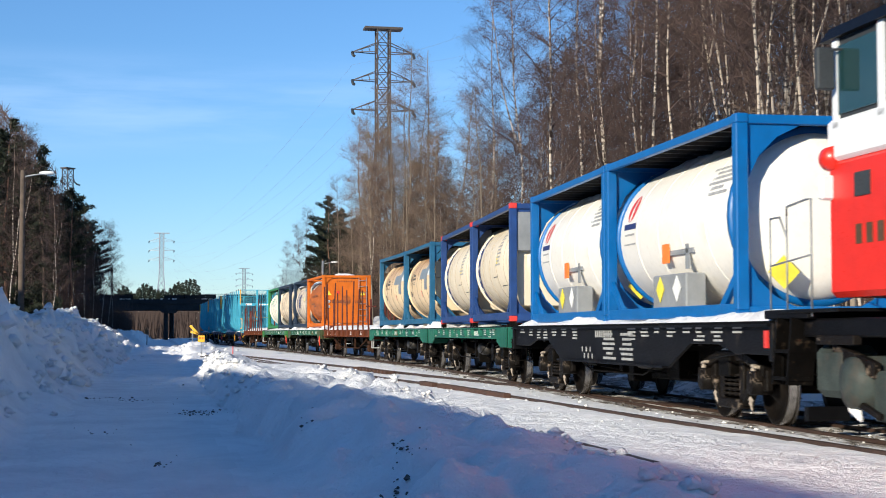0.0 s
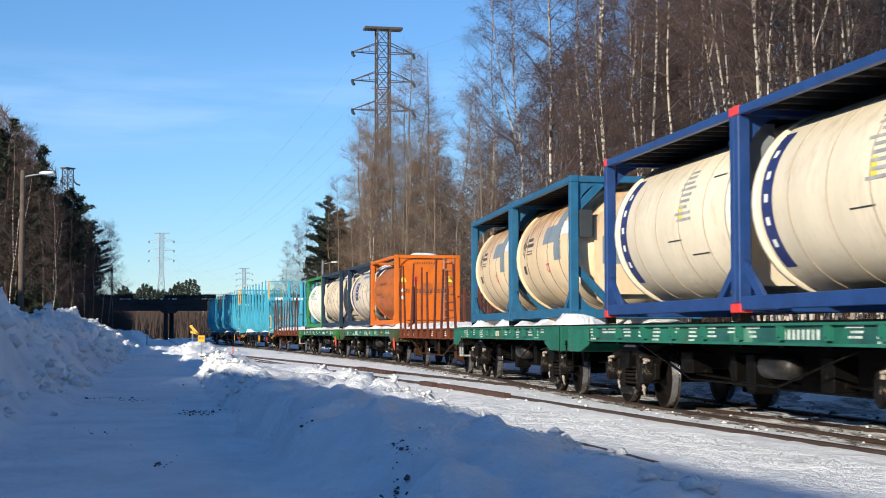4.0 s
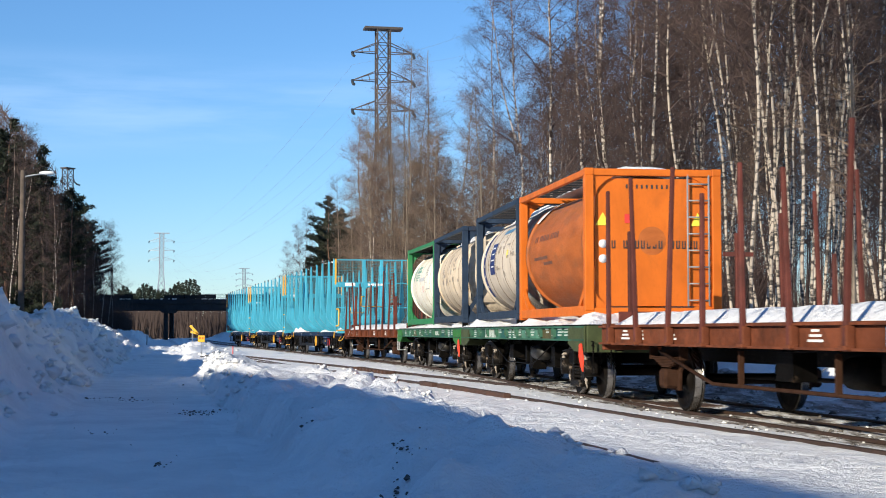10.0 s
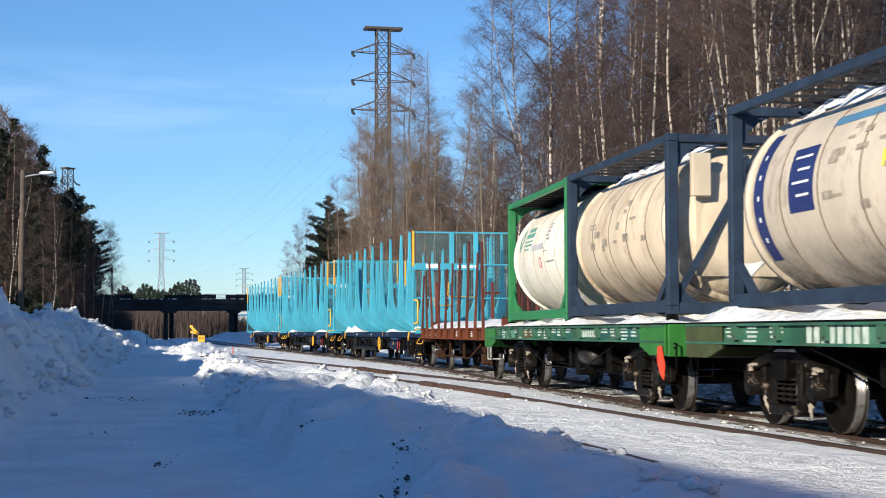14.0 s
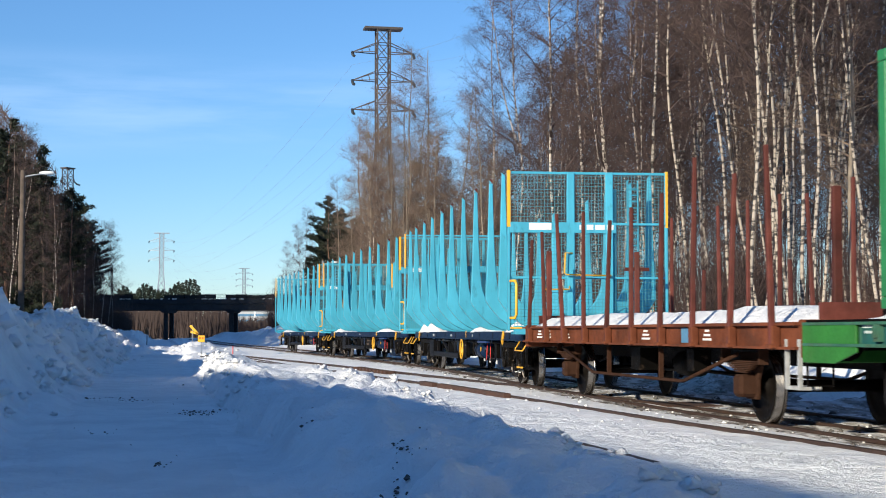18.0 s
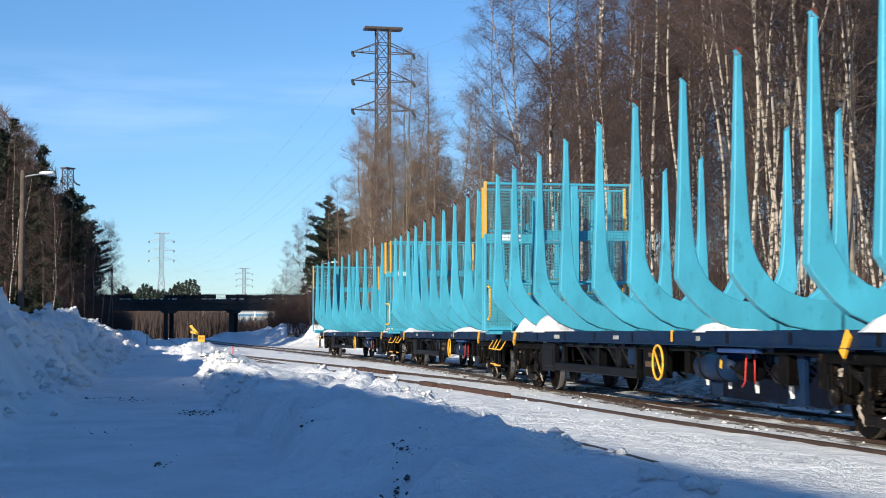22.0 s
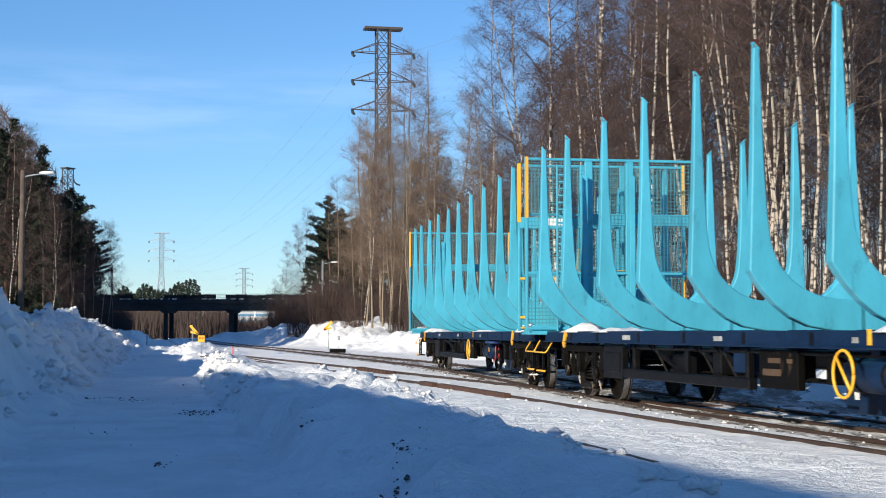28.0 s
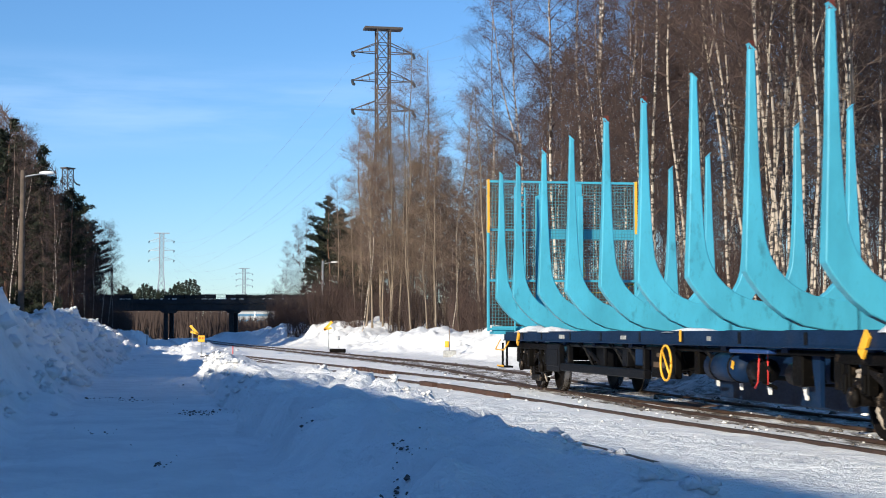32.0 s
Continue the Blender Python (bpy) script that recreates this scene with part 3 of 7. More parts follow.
railway("track_3", "half-buried siding rail beside a snow ridge", l3, [(x - 1.57, y - 0.3) for x, y in l3 if 41 < y < 77], []).location.z = -0.035


# ---- distance: bridge, pylons, poles ----
def overbridge():
    top = thing("road_bridge", "dark concrete road bridge crossing over the railway", "bridge", m=pose(-49.5, 300, 0, 0, 0, -2))
    part("deck", Build().box(0, 0, 6.75, 96, 9, 0.5), "concrete", top, bevel=0.04)
    for y in (-4.2, 0, 4.2):
        part("girder", Build().box(0, y, 5.95, 96, 0.7, 1.15), "concrete", top, bevel=0.03)
    part("edge_beam", Build().box(0, -4.62, 7.05, 96, 0.35, 0.9), "concrete", top, "stained edge beam", bevel=0.04)
    part("edge_beam", Build().box(0, 4.62, 7.05, 96, 0.35, 0.9), "concrete", top, bevel=0.04)
    rb = Build()
    for x in np.arange(-46, 47, 2.0):
        rb.box(x, -4.6, 7.95, 0.1, 0.1, 1.0)
    for z in (7.75, 8.1, 8.45):
        rb.box(0, -4.6, z, 94, 0.07, 0.09)
    part("railing", rb, "steel_black", top)
    for x in (-31, -17.6, -4.0, 8.7, 21.5):
        for y in (-2.6, 2.6):
            part("pier", Build().box(x, y, 2.4, 0.78, 0.8, 6.0), "concrete", top, "square concrete pier", bevel=0.06)
        part("pier_cap", Build().box(x, 0, 5.2, 1.2, 7.0, 0.6, taper=1.5), "concrete", top, bevel=0.04)
    pr = random.Random(31)
    panel = Build().box(0, 0, 0, 1.9, 0.06, 0.85).mesh("parapet_panel", "concrete", 0.01)
    for x in np.arange(-45, 46, 2.0):
        if pr.random() < 0.86:
            part("parapet_panel", panel, None, top, at=pose(x, -4.52, 7.92 + pr.uniform(-0.08, 0.05), 0, pr.uniform(-1, 1), 0))
    for i in range(44):
        part("snow_crust", Build().box(pr.uniform(-45, 45), -4.72, 7.53, pr.uniform(0.2, 1.0), 0.22, pr.uniform(0.05, 0.15), 0, pr.uniform(-2, 2), 0), "snow", top, "crust of old snow")
    for x, w in ((-47, 20), (47, 30)):
        e = Build()
        e.add([(x - w, -9, -0.5), (x + w, -9, -0.5), (x + w, 9, -0.5), (x - w, 9, -0.5), (x - w * (1 if x < 0 else 0.35), -5, 6.6), (x + w * (0.35 if x < 0 else 1), -5, 6.6), (x + w * (0.35 if x < 0 else 1), 5, 6.6), (x - w * (1 if x < 0 else 0.35), 5, 6.6)],
              [(0, 1, 5, 4), (1, 2, 6, 5), (2, 3, 7, 6), (3, 0, 4, 7), (4, 5, 6, 7)])
        part("abutment", e, "bark_dark", top, "dark earth bank under the bridge end")
    return top


overbridge()


def pylon(x, y, h, wide, material, label, turn=0, arms=(0.958, 0.868, 0.775), body=0.0205, foot=0.07):
    top = thing("power_pylon", label, "pylon", "power line pylons", m=pose(x, y, -0.5, 0, 0, turn))
    r = 0.0022 * h
    b = Build()

    def half(f):
        return h * (foot + (body - foot) * min(f / 0.62, 1.0)) / 1.0 * (1 if f < 0.62 else 1)

    fr = [0, 0.14, 0.27, 0.38, 0.47, 0.55, 0.62] + [0.62 + 0.38 * k / 8 for k in range(1, 9)]
    for sx in (-1, 1):
        for sy in (-1, 1):
            part("leg", Build().tube([(sx * half(f), sy * half(f), h * f) for f in fr], r * 1.3, 4, smooth=False), material, top)
    c = Build()
    for f, g in zip(fr, fr[1:]):
        for axis in (0, 1):
            for s in (-1, 1):
                for q in (-1, 1):
                    p, e = [q * half(f), s * half(f)], [-q * half(g), s * half(g)]
                    if axis:
                        p.reverse(), e.reverse()
                    c.tube([(*p, h * f), (*e, h * g)], r * 0.7, 3, caps=False, smooth=False)
                p, e = [-half(g), s * half(g)], [half(g), s * half(g)]
                if axis:
                    p.reverse(), e.reverse()
                c.tube([(*p, h * g), (*e, h * g)], r * 0.7, 3, caps=False, smooth=False)
    part("bracing", c, material, top)
    part("top_bar", Build().box(0, 0, h, wide * 0.62, half(1) * 2.2, h * 0.007), material, top)
    for f in arms:
        for s in (-1, 1):
            a = Build()
            w, z = wide / 2, h * (f - 0.035)
            for q in (-1, 1):
                a.tube([(s * half(1), q * half(1), z), (s * w, 0, z)], r * 0.8, 4, smooth=False)
                a.tube([(s * half(1), q * half(1), z + h * 0.03), (s * w, 0, z)], r * 0.8, 4, smooth=False)
            for k in (0.3, 0.6):
                xx = s * (half(1) + (w - half(1)) * k)
                a.tube([(xx, -half(1) * (1 - k), z), (xx, half(1) * (1 - k), z + h * 0.03 * (1 - k))], r * 0.6, 3, smooth=False)
            arm = part("cross_arm", a, material, top)
            ins = Build().tube([(s * w, 0, z), (s * w * 1.0, -0.5, z - h * 0.012), (s * w * 0.99, -1.3, z - h * 0.018)], [r * 2.2] * 3, 6)
            part("insulator", ins, "cabin_dark", arm, "string of dark insulators")
    return top


pylon(-8.4, 213, 44.0, 8.6, "lattice_rusty", "tall weathered steel lattice pylon behind bare trees", turn=12)
pylon(-99, 540, 36.5, 8.7, "galvanised", "pale galvanised lattice pylon beyond the bridge", turn=4)
pylon(-101, 780, 34.0, 8.5, "galvanised", "distant pale lattice pylon beyond the bridge", turn=20)
pylon(-76, 310, 34.8, 4.2, "lattice_rusty", "dark lattice pylon half hidden by pines", turn=60, body=0.022, foot=0.05)

wires = Build()
for arm in (0.925, 0.795, 0.665):
    for s in (-1, 1):
        for (a, b) in (((-8.4 + 4.2 * s, 213 - 1.3, 42.6 * arm - 1.2), (-99 + 4.3 * s, 540, 36.5 * arm - 1)), ((-99 + 4.3 * s, 540, 36.5 * arm - 1), (-101 + 4.2 * s, 780, 34 * arm - 1)), ((-8.4 + 4.2 * s, 213 - 1.3, 42.6 * arm - 1.2), (60 + 4.2 * s, 20, 45 * arm))):
            wires.tube([(a[0] + (b[0] - a[0]) * k / 12, a[1] + (b[1] - a[1]) * k / 12, a[2] + (b[2] - a[2]) * k / 12 - 7 * 4 * (k / 12) * (1 - k / 12)) for k in range(13)], 0.012, 3, caps=False)
pw = tagged(new("power_lines", wires.mesh("power_lines", "galvanised")), "thin power cables strung between the pylons", "power line", kind="stuff")


def lamp_pole(x, y, h, m_pole, label):
    top = thing("street_lamp", label, "street lamp", "lamps along the yard", m=pose(x, y, -0.4))
    part("pole", Build().tube([(0, 0, 0), (0, 0, h * 0.5), (0, 0, h)], [0.16, 0.14, 0.11], 10), m_pole, top)
    part("arm", Build().tube([(0, 0, h * 0.965), (0.5, 0, h * 0.975), (1.0, -0.1, h * 0.98)], 0.035, 6), "galvanised", top)
    part("lamp_head", Build().lathe([(0.8, 0.02), (0.9, 0.07), (1.2, 0.10), (1.45, 0.07), (1.5, 0.02)], 10, "x", (0, -0.1, h * 0.985)), "decal_white", top, "pale lamp head with snow on it")
    return top


lamp_pole(-19.9, 72.5, 9.2, "bark_dark", "wooden pole with a curved street lamp")
lamp_pole(-11.9, 152, 8.6, "galvanised", "slim steel lamp post in front of the wood")


# ---- small things beside the tracks ----
def clods(name, label, material, spots, seed):
    """Loose lumps of many sizes, one mesh."""
    r = random.Random(seed)
    vs, fs = [], []
    for x, y, s in spots:
        z = float(ground_z(np.array([x]), np.array([y]))[0]) + s * 0.25
        o = len(vs)
        rings = [(-0.9, 0.35), (-0.3, 0.95), (0.4, 0.85), (0.95, 0.3)]
        for h, w in rings:
            for k in range(6):
                a = k * 1.047 + h
                q = w * r.uniform(0.5, 1.35)
                vs.append((x + s * q * math.cos(a), y + s * q * math.sin(a), z + s * h * r.uniform(0.3, 0.75)))
        for i in range(3):
            for k in range(6):
                fs.append((o + i * 6 + k, o + i * 6 + (k + 1) % 6, o + (i + 1) * 6 + (k + 1) % 6, o + (i + 1) * 6 + k))
        fs.append(tuple(o + 18 + k for k in range(6)))
    tagged(new(name, Build().add(vs, fs, True).mesh(name, material)), label, "snow" if material == "snow" else "gravel", kind="stuff")


cr = random.Random(12)
spots, grit = [], []
for i in range(620):
    y = 11 + 29 * cr.random() ** 1.2
    spots.append((float(track3_right(y)) - 0.55 + cr.gauss(0, 0.16), y, abs(cr.gauss(0, 0.034)) + 0.012))
for i in range(650):
    y = 28 + 110 * cr.random()
    spots.append((float(road_x(y)) - 3.9 + cr.gauss(0, 0.75), y, abs(cr.gauss(0, 0.12)) + 0.03))
for i in range(520):
    y = 24 + 80 * cr.random()
    spots.append((float(road_x(y)) - 1.5 - 2.6 * cr.random(), y, 0.08 + 0.22 * cr.random() ** 2))
for i in range(420):
    y = 25 + 28 * cr.random() ** 0.8
    spots.append((float(road_x(y)) + cr.gauss(1.95, 0.20), y, 0.02 + 0.09 * cr.random() ** 2.5))
for i in range(60):
    y = 30 + 20 * cr.random()
    spots.append((float(road_x(y)) + cr.gauss(1.75, 0.12), y, 0.06 + 0.12 * cr.random() ** 2))
for i in range(60):
    y = 76 + 36 * cr.random()
    spots.append((float(road_x(y)) + cr.uniform(-3, 5), y, abs(cr.gauss(0, 0.10)) + 0.02))
for i in range(900):
    y = 16 + 70 * cr.random()
    grit.append((float(track2_left(y)) + cr.uniform(-0.9, 4.5), y, abs(cr.gauss(0, 0.014)) + 0.006))
clods("snow_grit", "small dirty crumbs of snow between the tracks", "snow_grey", grit, 6)
clods("snow_lumps", "broken lumps of ploughed snow along the banks", "snow", spots, 4)
dark = []
for i in range(34):
    dark.append((cr.gauss(-0.27, 0.13), cr.gauss(13.9, 0.35), abs(cr.gauss(0, 0.007)) + 0.003))
for i in range(12):
    dark.append((-0.39 + 0.03 * cr.gauss(0, 1), 14.2 + cr.gauss(0, 0.2), abs(cr.gauss(0, 0.009)) + 0.009))
# dark lumps fill the hollow in place of its deep shade
for i in range(26):
    dark.append((-0.41 + 0.06 * cr.gauss(0, 1), 13.1 + cr.gauss(0, 0.22), abs(cr.gauss(0, 0.012)) + 0.012))
for i in range(9):
    dark.append((cr.gauss(-1.54, 0.05), cr.gauss(17.5, 0.2), abs(cr.gauss(0, 0.008)) + 0.007))
for i in range(16):
    y = 14 + 30 * cr.random()
    dark.append((float(road_x(y)) + cr.uniform(-1.5, 3.0), y, abs(cr.gauss(0, 0.014)) + 0.007))
for i in range(500):
    y = 12 + 60 * cr.random()
    dark.append((float(line_x(y)) + cr.uniform(-1.4, 1.5), y, abs(cr.gauss(0, 0.018)) + 0.012))
for x, y, sx, k in ((-7.15, 33.8, 0.5, 60), (-4.42, 28.0, 0.2, 70), (-5.0, 23.0, 0.3, 8), (-3.16, 17.5, 0.06, 10)):
    for i in range(k):
        dark.append((x + cr.gauss(0, sx), y + cr.gauss(0, 0.5), abs(cr.gauss(0, 0.012)) + 0.006))
clods("dark_clods", "dark clods and stones lying on the snow", "clod", dark, 5)


def stand(name, label, category, col, y, z=None):
    x = (col - 784) / 2719.4 * y
    return thing(name, label, category, m=pose(x, y, float(ground_z(np.array([x]), np.array([y]))[0]) if z is None else z))


for col, y, foot_, s in ((341, 112, 0.44, -1), (582, 106, 0.2, 1)):
    t_ = stand("switch_indicator", "yellow pointer arms on a thin post beside the switch", "switch indicator", col, y, foot_)
    k = y / 2719.4
    part("post", Build().tube([(0, 0.04, -0.3), (0, 0.04, 30 * k)], 0.03, 6), "galvanised", t_)
    ez = 14 * k if s < 0 else 28 * k
    ex = 10 * k if s < 0 else -8 * k
    part("pointer", Build().beam((ex, 0, ez), (ex + s * 14 * k, 0, ez + 15 * k), 0.05, 0.17), "yellow", t_, "yellow pointer arm")
    part("pointer", Build().beam((ex, 0, ez), (ex + s * 13 * k, 0, ez + 4 * k), 0.05, 0.14), "yellow", t_, "yellow pointer arm")
t_ = stand("track_sign", "yellow track sign on a thin post in the snow", "sign", 357, 70, 0.0)
part("post", Build().tube([(0, 0.03, -0.3), (0, 0.03, 0.9)], 0.012, 6), "galvanised", t_)
part("board", Build().box(0, 0, 0.84, 0.31, 0.02, 0.30), "yellow", t_, "yellow square board", bevel=0.005)
part("lettering", Build().box(-0.06, -0.013, 0.87, 0.08, 0.005, 0.09).box(0.06, -0.013, 0.87, 0.08, 0.005, 0.09), "orange", t_)
t_ = stand("ground_signal", "small lantern signal on a post in the snow", "signal", 261, 160, 0.25)
part("post", Build().tube([(0, 0, -0.4), (0, 0, 1.75)], 0.05, 6), "steel_black", t_)
part("lantern", Build().box(0, -0.06, 0.95, 0.34, 0.3, 0.42), "brass", t_, bevel=0.05)
t_ = stand("switch_lamp", "small grey box on a thin post beside the tracks", "signal", 600, 106, 0.15)
part("post", Build().tube([(0, 0.03, -0.3), (0, 0.03, 0.55)], 0.02, 6), "galvanised", t_)
part("box", Build().box(0, 0, 0.6, 0.16, 0.14, 0.3), "galvanised", t_, bevel=0.02)
t_ = stand("cable_marker", "yellow marker box on a pole in a concrete block", "marker", 793, 74)
part("pole", Build().tube([(0.06, 0.1, -0.1), (0.06, 0.1, 1.35)], 0.025, 6), "pole_wood", t_)
part("box", Build().box(-0.06, 0, 0.62, 0.20, 0.14, 0.30), "yellow", t_, bevel=0.02)
part("block", Build().box(0.08, 0.05, 0.12, 0.62, 0.4, 0.40), "decal_grey", t_, "snowy concrete block", bevel=0.02)
t_ = stand("marker_stake", "thin red and white stake in a snow heap", "stake", 413, 58)
part("shaft", Build().tube([(0, 0, -0.1), (0, 0, 0.35)], 0.018, 6), "decal_red", t_)
t_ = stand("point_machine", "low dark box of the point machine beside the rails", "point machine", 598, 88, -0.02)
part("case", Build().box(0, 0, 0.1, 0.9, 0.5, 0.22), "underframe", t_, bevel=0.03)
t_ = stand("timber_block", "rust-coloured block lying in the snow", "timber", 387, 72, 0.02)
part("beam", Build().box(0, 0, 0.10, 0.5, 0.3, 0.22, 0, 0, 20), "rust", t_, bevel=0.02)
for y0, y1, off_ in ((27.6, 33.0, -0.10), (33.5, 34.6, -0.1)):
    x0, x1 = float(track2_left(y0)) + off_, float(track2_left(y1)) + off_
    tagged(new("check_rail", Build().beam((x0, y0, -0.01), (x1, y1, -0.01), 0.14, 0.10).mesh("check_rail", "rust", 0.01)), "rusty check rail bolted beside the running rail", "check rail", kind="structure")
teeth = Build()
for k in range(10):
    f = k / 9
    teeth.box(-2.72 + 1.2 * f, 49.4 - 5.6 * f, -0.015, 0.3, 0.32, 0.09, 0, 0, 12)
teeth.beam((-2.78, 49.6, -0.03), (-1.45, 43.6, -0.03), 0.12, 0.1)
tagged(new("rail_anchor_row", teeth.mesh("rail_anchor_row", "rust", 0.01)), "row of rust-brown tie plates beside the rail", "tie plates", kind="structure")
fx = Build().beam((float(track3_right(44.5)), 44.5, -0.02), (float(track3_right(33.5)) + 0.1, 33.5, -0.02), 0.13, 0.11)
tagged(new("frog_rail", fx.mesh("frog_rail", "rust", 0.01)), "rusty frog rail running into the snow shelf", "rail", kind="structure")
pl = Build().box(0, 0, 0, 0.9, 1.5, 0.05).mesh("rust_plate", "rust", 0.01)
x_, y_, h_ = on_line(11.0)
tagged(new("rust_plate", pl), "rust-brown plate lying between the rails", "steel plate", kind="structure").matrix_basis = pose(x_, y_, -0.05, 0, 0, math.degrees(h_))


# ---- trees ----
def tree_meshes(kind, seed):
    """Trunk and crown of one bare or needled tree, about 20 m tall."""
    rng = random.Random(seed)
    h = 20.0
    trunk, crown = Build(), []
    bend = [(rng.uniform(-0.8, 0.8), rng.uniform(-0.8, 0.8)), (rng.uniform(-0.35, 0.35), rng.uniform(-0.35, 0.35))]

    def axis(f):
        return Vector((bend[0][0] * math.sin(f * 2.2) + bend[1][0] * math.sin(f * 5) + 0.07 * math.sin(f * 17 + 9 * bend[0][0]), bend[0][1] * math.sin(f * 2.2) + bend[1][1] * math.sin(f * 5) + 0.07 * math.sin(f * 15 + 9 * bend[1][1]), h * f))

    r0 = {"birch": 0.055, "slim": 0.040, "aspen": 0.095, "pine": 0.18, "spruce": 0.18, "bush": 0.05}[kind]
    n = 22
    trunk.tube([axis(k / n) for k in range(n + 1)], [r0 * (1.25 if k == 0 else 1) * (1 - 0.9 * k / n) + 0.012 for k in range(n + 1)], 7, caps=False)
    tv, tf = [], []

    def strand(p, q, r, sides=3):
        """A three-sided tapering twig."""
        d = (q - p).normalized()
        a = d.orthogonal().normalized()
        b = d.cross(a)
        o = len(tv)
        for k in range(3):
            w = 2.094 * k
            tv.append(p + (a * math.cos(w) + b * math.sin(w)) * r)
        tv.append(q)
        tf.extend([(o, o + 1, o + 3), (o + 1, o + 2, o + 3), (o + 2, o, o + 3)])

    def sliver(p, q, w):
        """A twig too thin to show its roundness."""
        s = (q - p).orthogonal().normalized()
        s = s * math.cos(7 * p.x) + (q - p).normalized().cross(s) * math.sin(7 * p.x)
        o = len(tv)
        tv.extend([p - s * w, p + s * w, q])
        tf.append((o, o + 1, o + 2))

    if kind in ("birch", "slim") and rng.random() < 0.7:
        # a second stem that parts from the trunk
        f0, f1, w = rng.uniform(0.22, 0.45), rng.uniform(0.75, 0.92), rng.uniform(0, 6.283)
        spread = rng.uniform(0.7, 1.5)
        pts = [axis(f0 + (f1 - f0) * k / 10) + Vector((math.cos(w), math.sin(w), 0)) * spread * (k / 10) ** 0.7 for k in range(11)]
        trunk.tube(pts, [r0 * 0.62 * (1 - 0.85 * k / 10) + 0.01 for k in range(11)], 6, caps=False)
    if kind in ("birch", "aspen", "slim"):
        limbs = {"birch": 46, "aspen": 44, "slim": 30}[kind]
        for i in range(limbs):
            f = 0.22 + 0.76 * (i / limbs) ** 0.9 if kind != "slim" else 0.36 + 0.62 * (i / limbs) ** 0.9
            w = rng.uniform(0, 2 * math.pi)
            length = (1 - f) * 5.2 * rng.uniform(0.6, 1.1) + 0.9
            if i % 7 == 0 and f < 0.5:
                length *= 0.6
            out = Vector((math.cos(w), math.sin(w), 0))
            p = axis(f)
            rise = rng.uniform(0.7, 1.5) if kind != "aspen" else rng.uniform(0.3, 1.0)
            pts = [p]
            for k in range(1, 5):
                g = k / 4
                pts.append(p + out * length * g * 0.75 + Vector((rng.uniform(-.12, .12), rng.uniform(-.12, .12), rise * length * (g * 0.62 - 0.12 * g * g))))
            rr = 0.012 + 0.020 * (1 - f) + 0.004 * length
            for k in range(4):
                strand(pts[k], pts[k + 1] + (pts[k + 1] - pts[k]) * 0.15, rr * (1 - 0.2 * k))
            for k in range(int(12 + length * 5.5)):
                g = rng.uniform(0.15, 1.0)
                j = min(int(g * 4), 3)
                q = pts[j].lerp(pts[j + 1], g * 4 - j)
                tl = rng.uniform(0.5, 1.5) * (0.45 + 0.14 * length)
                dd = (out * rng.uniform(-0.2, 0.9) + Vector((rng.uniform(-1, 1), rng.uniform(-1, 1), rng.uniform(-0.2, 1.1)))).normalized()
                e = q + dd * tl
                sliver(q, e, 0.0075)
                for _ in range(4):
                    u = q.lerp(e, rng.uniform(0.3, 1.0))
                    drop = -0.5 if kind != "aspen" else 0.35
                    sliver(u, u + Vector((rng.uniform(-1, 1), rng.uniform(-1, 1), rng.uniform(-0.8, 0.8) + drop)).normalized() * rng.uniform(0.4, 1.0), 0.005)
    elif kind == "bush":
        for i in range(260):
            w, rr = rng.uniform(0, 6.283), 1.6 * rng.random() ** 0.5
            p = Vector((math.cos(w) * rr, math.sin(w) * rr, 0))
            e = p * rng.uniform(1.0, 1.6) + Vector((rng.uniform(-.5, .5), rng.uniform(-.5, .5), rng.uniform(2.0, 5.2)))
            strand(p, e, 0.014)
            for _ in range(6):
                u = p.lerp(e, rng.uniform(0.25, 0.95))
                sliver(u, u + Vector((rng.uniform(-1, 1), rng.uniform(-1, 1), rng.uniform(0.1, 1.6))).normalized() * rng.uniform(0.4, 1.1), 0.011)
    else:
        limbs = 54 if kind == "spruce" else 34
        for i in range(limbs):
            f = (0.12 if kind == "spruce" else 0.45) + (0.87 if kind == "spruce" else 0.54) * (i / limbs)
            w = rng.uniform(0, 2 * math.pi)
            out = Vector((math.cos(w), math.sin(w), 0))
            length = ((1 - f) * 3.6 + 0.3 if kind == "spruce" else 3.3 * math.sin(math.pi * min(1, (f - 0.42) * 1.62 + 0.12)) + 0.5) * rng.uniform(0.65, 1.15)
            p = axis(f)
            tip = p + out * length + Vector((0, 0, length * (-0.25 if kind == "spruce" else rng.uniform(0.1, 0.5))))
            strand(p, tip, 0.035)
            for k in range(int(40 + 46 * length)):
                g = rng.uniform(0.2, 1.02)
                q = p.lerp(tip, g) + Vector((rng.uniform(-.28, .28), rng.uniform(-.28, .28), rng.uniform(-.2, .25)))
                dd = (out * 0.6 + Vector((rng.uniform(-1, 1), rng.uniform(-1, 1), rng.uniform(-0.5, 0.9)))).normalized()
                s = dd.orthogonal().normalized() * rng.uniform(0.06, 0.13)
                o = len(tv)
                e = q + dd * rng.uniform(0.22, 0.5)
                tv.extend([q - s, q + s, e])
                tf.append((o, o + 1, o + 2))
    crown = Build()
    crown.add(tv, tf)
    return trunk, crown


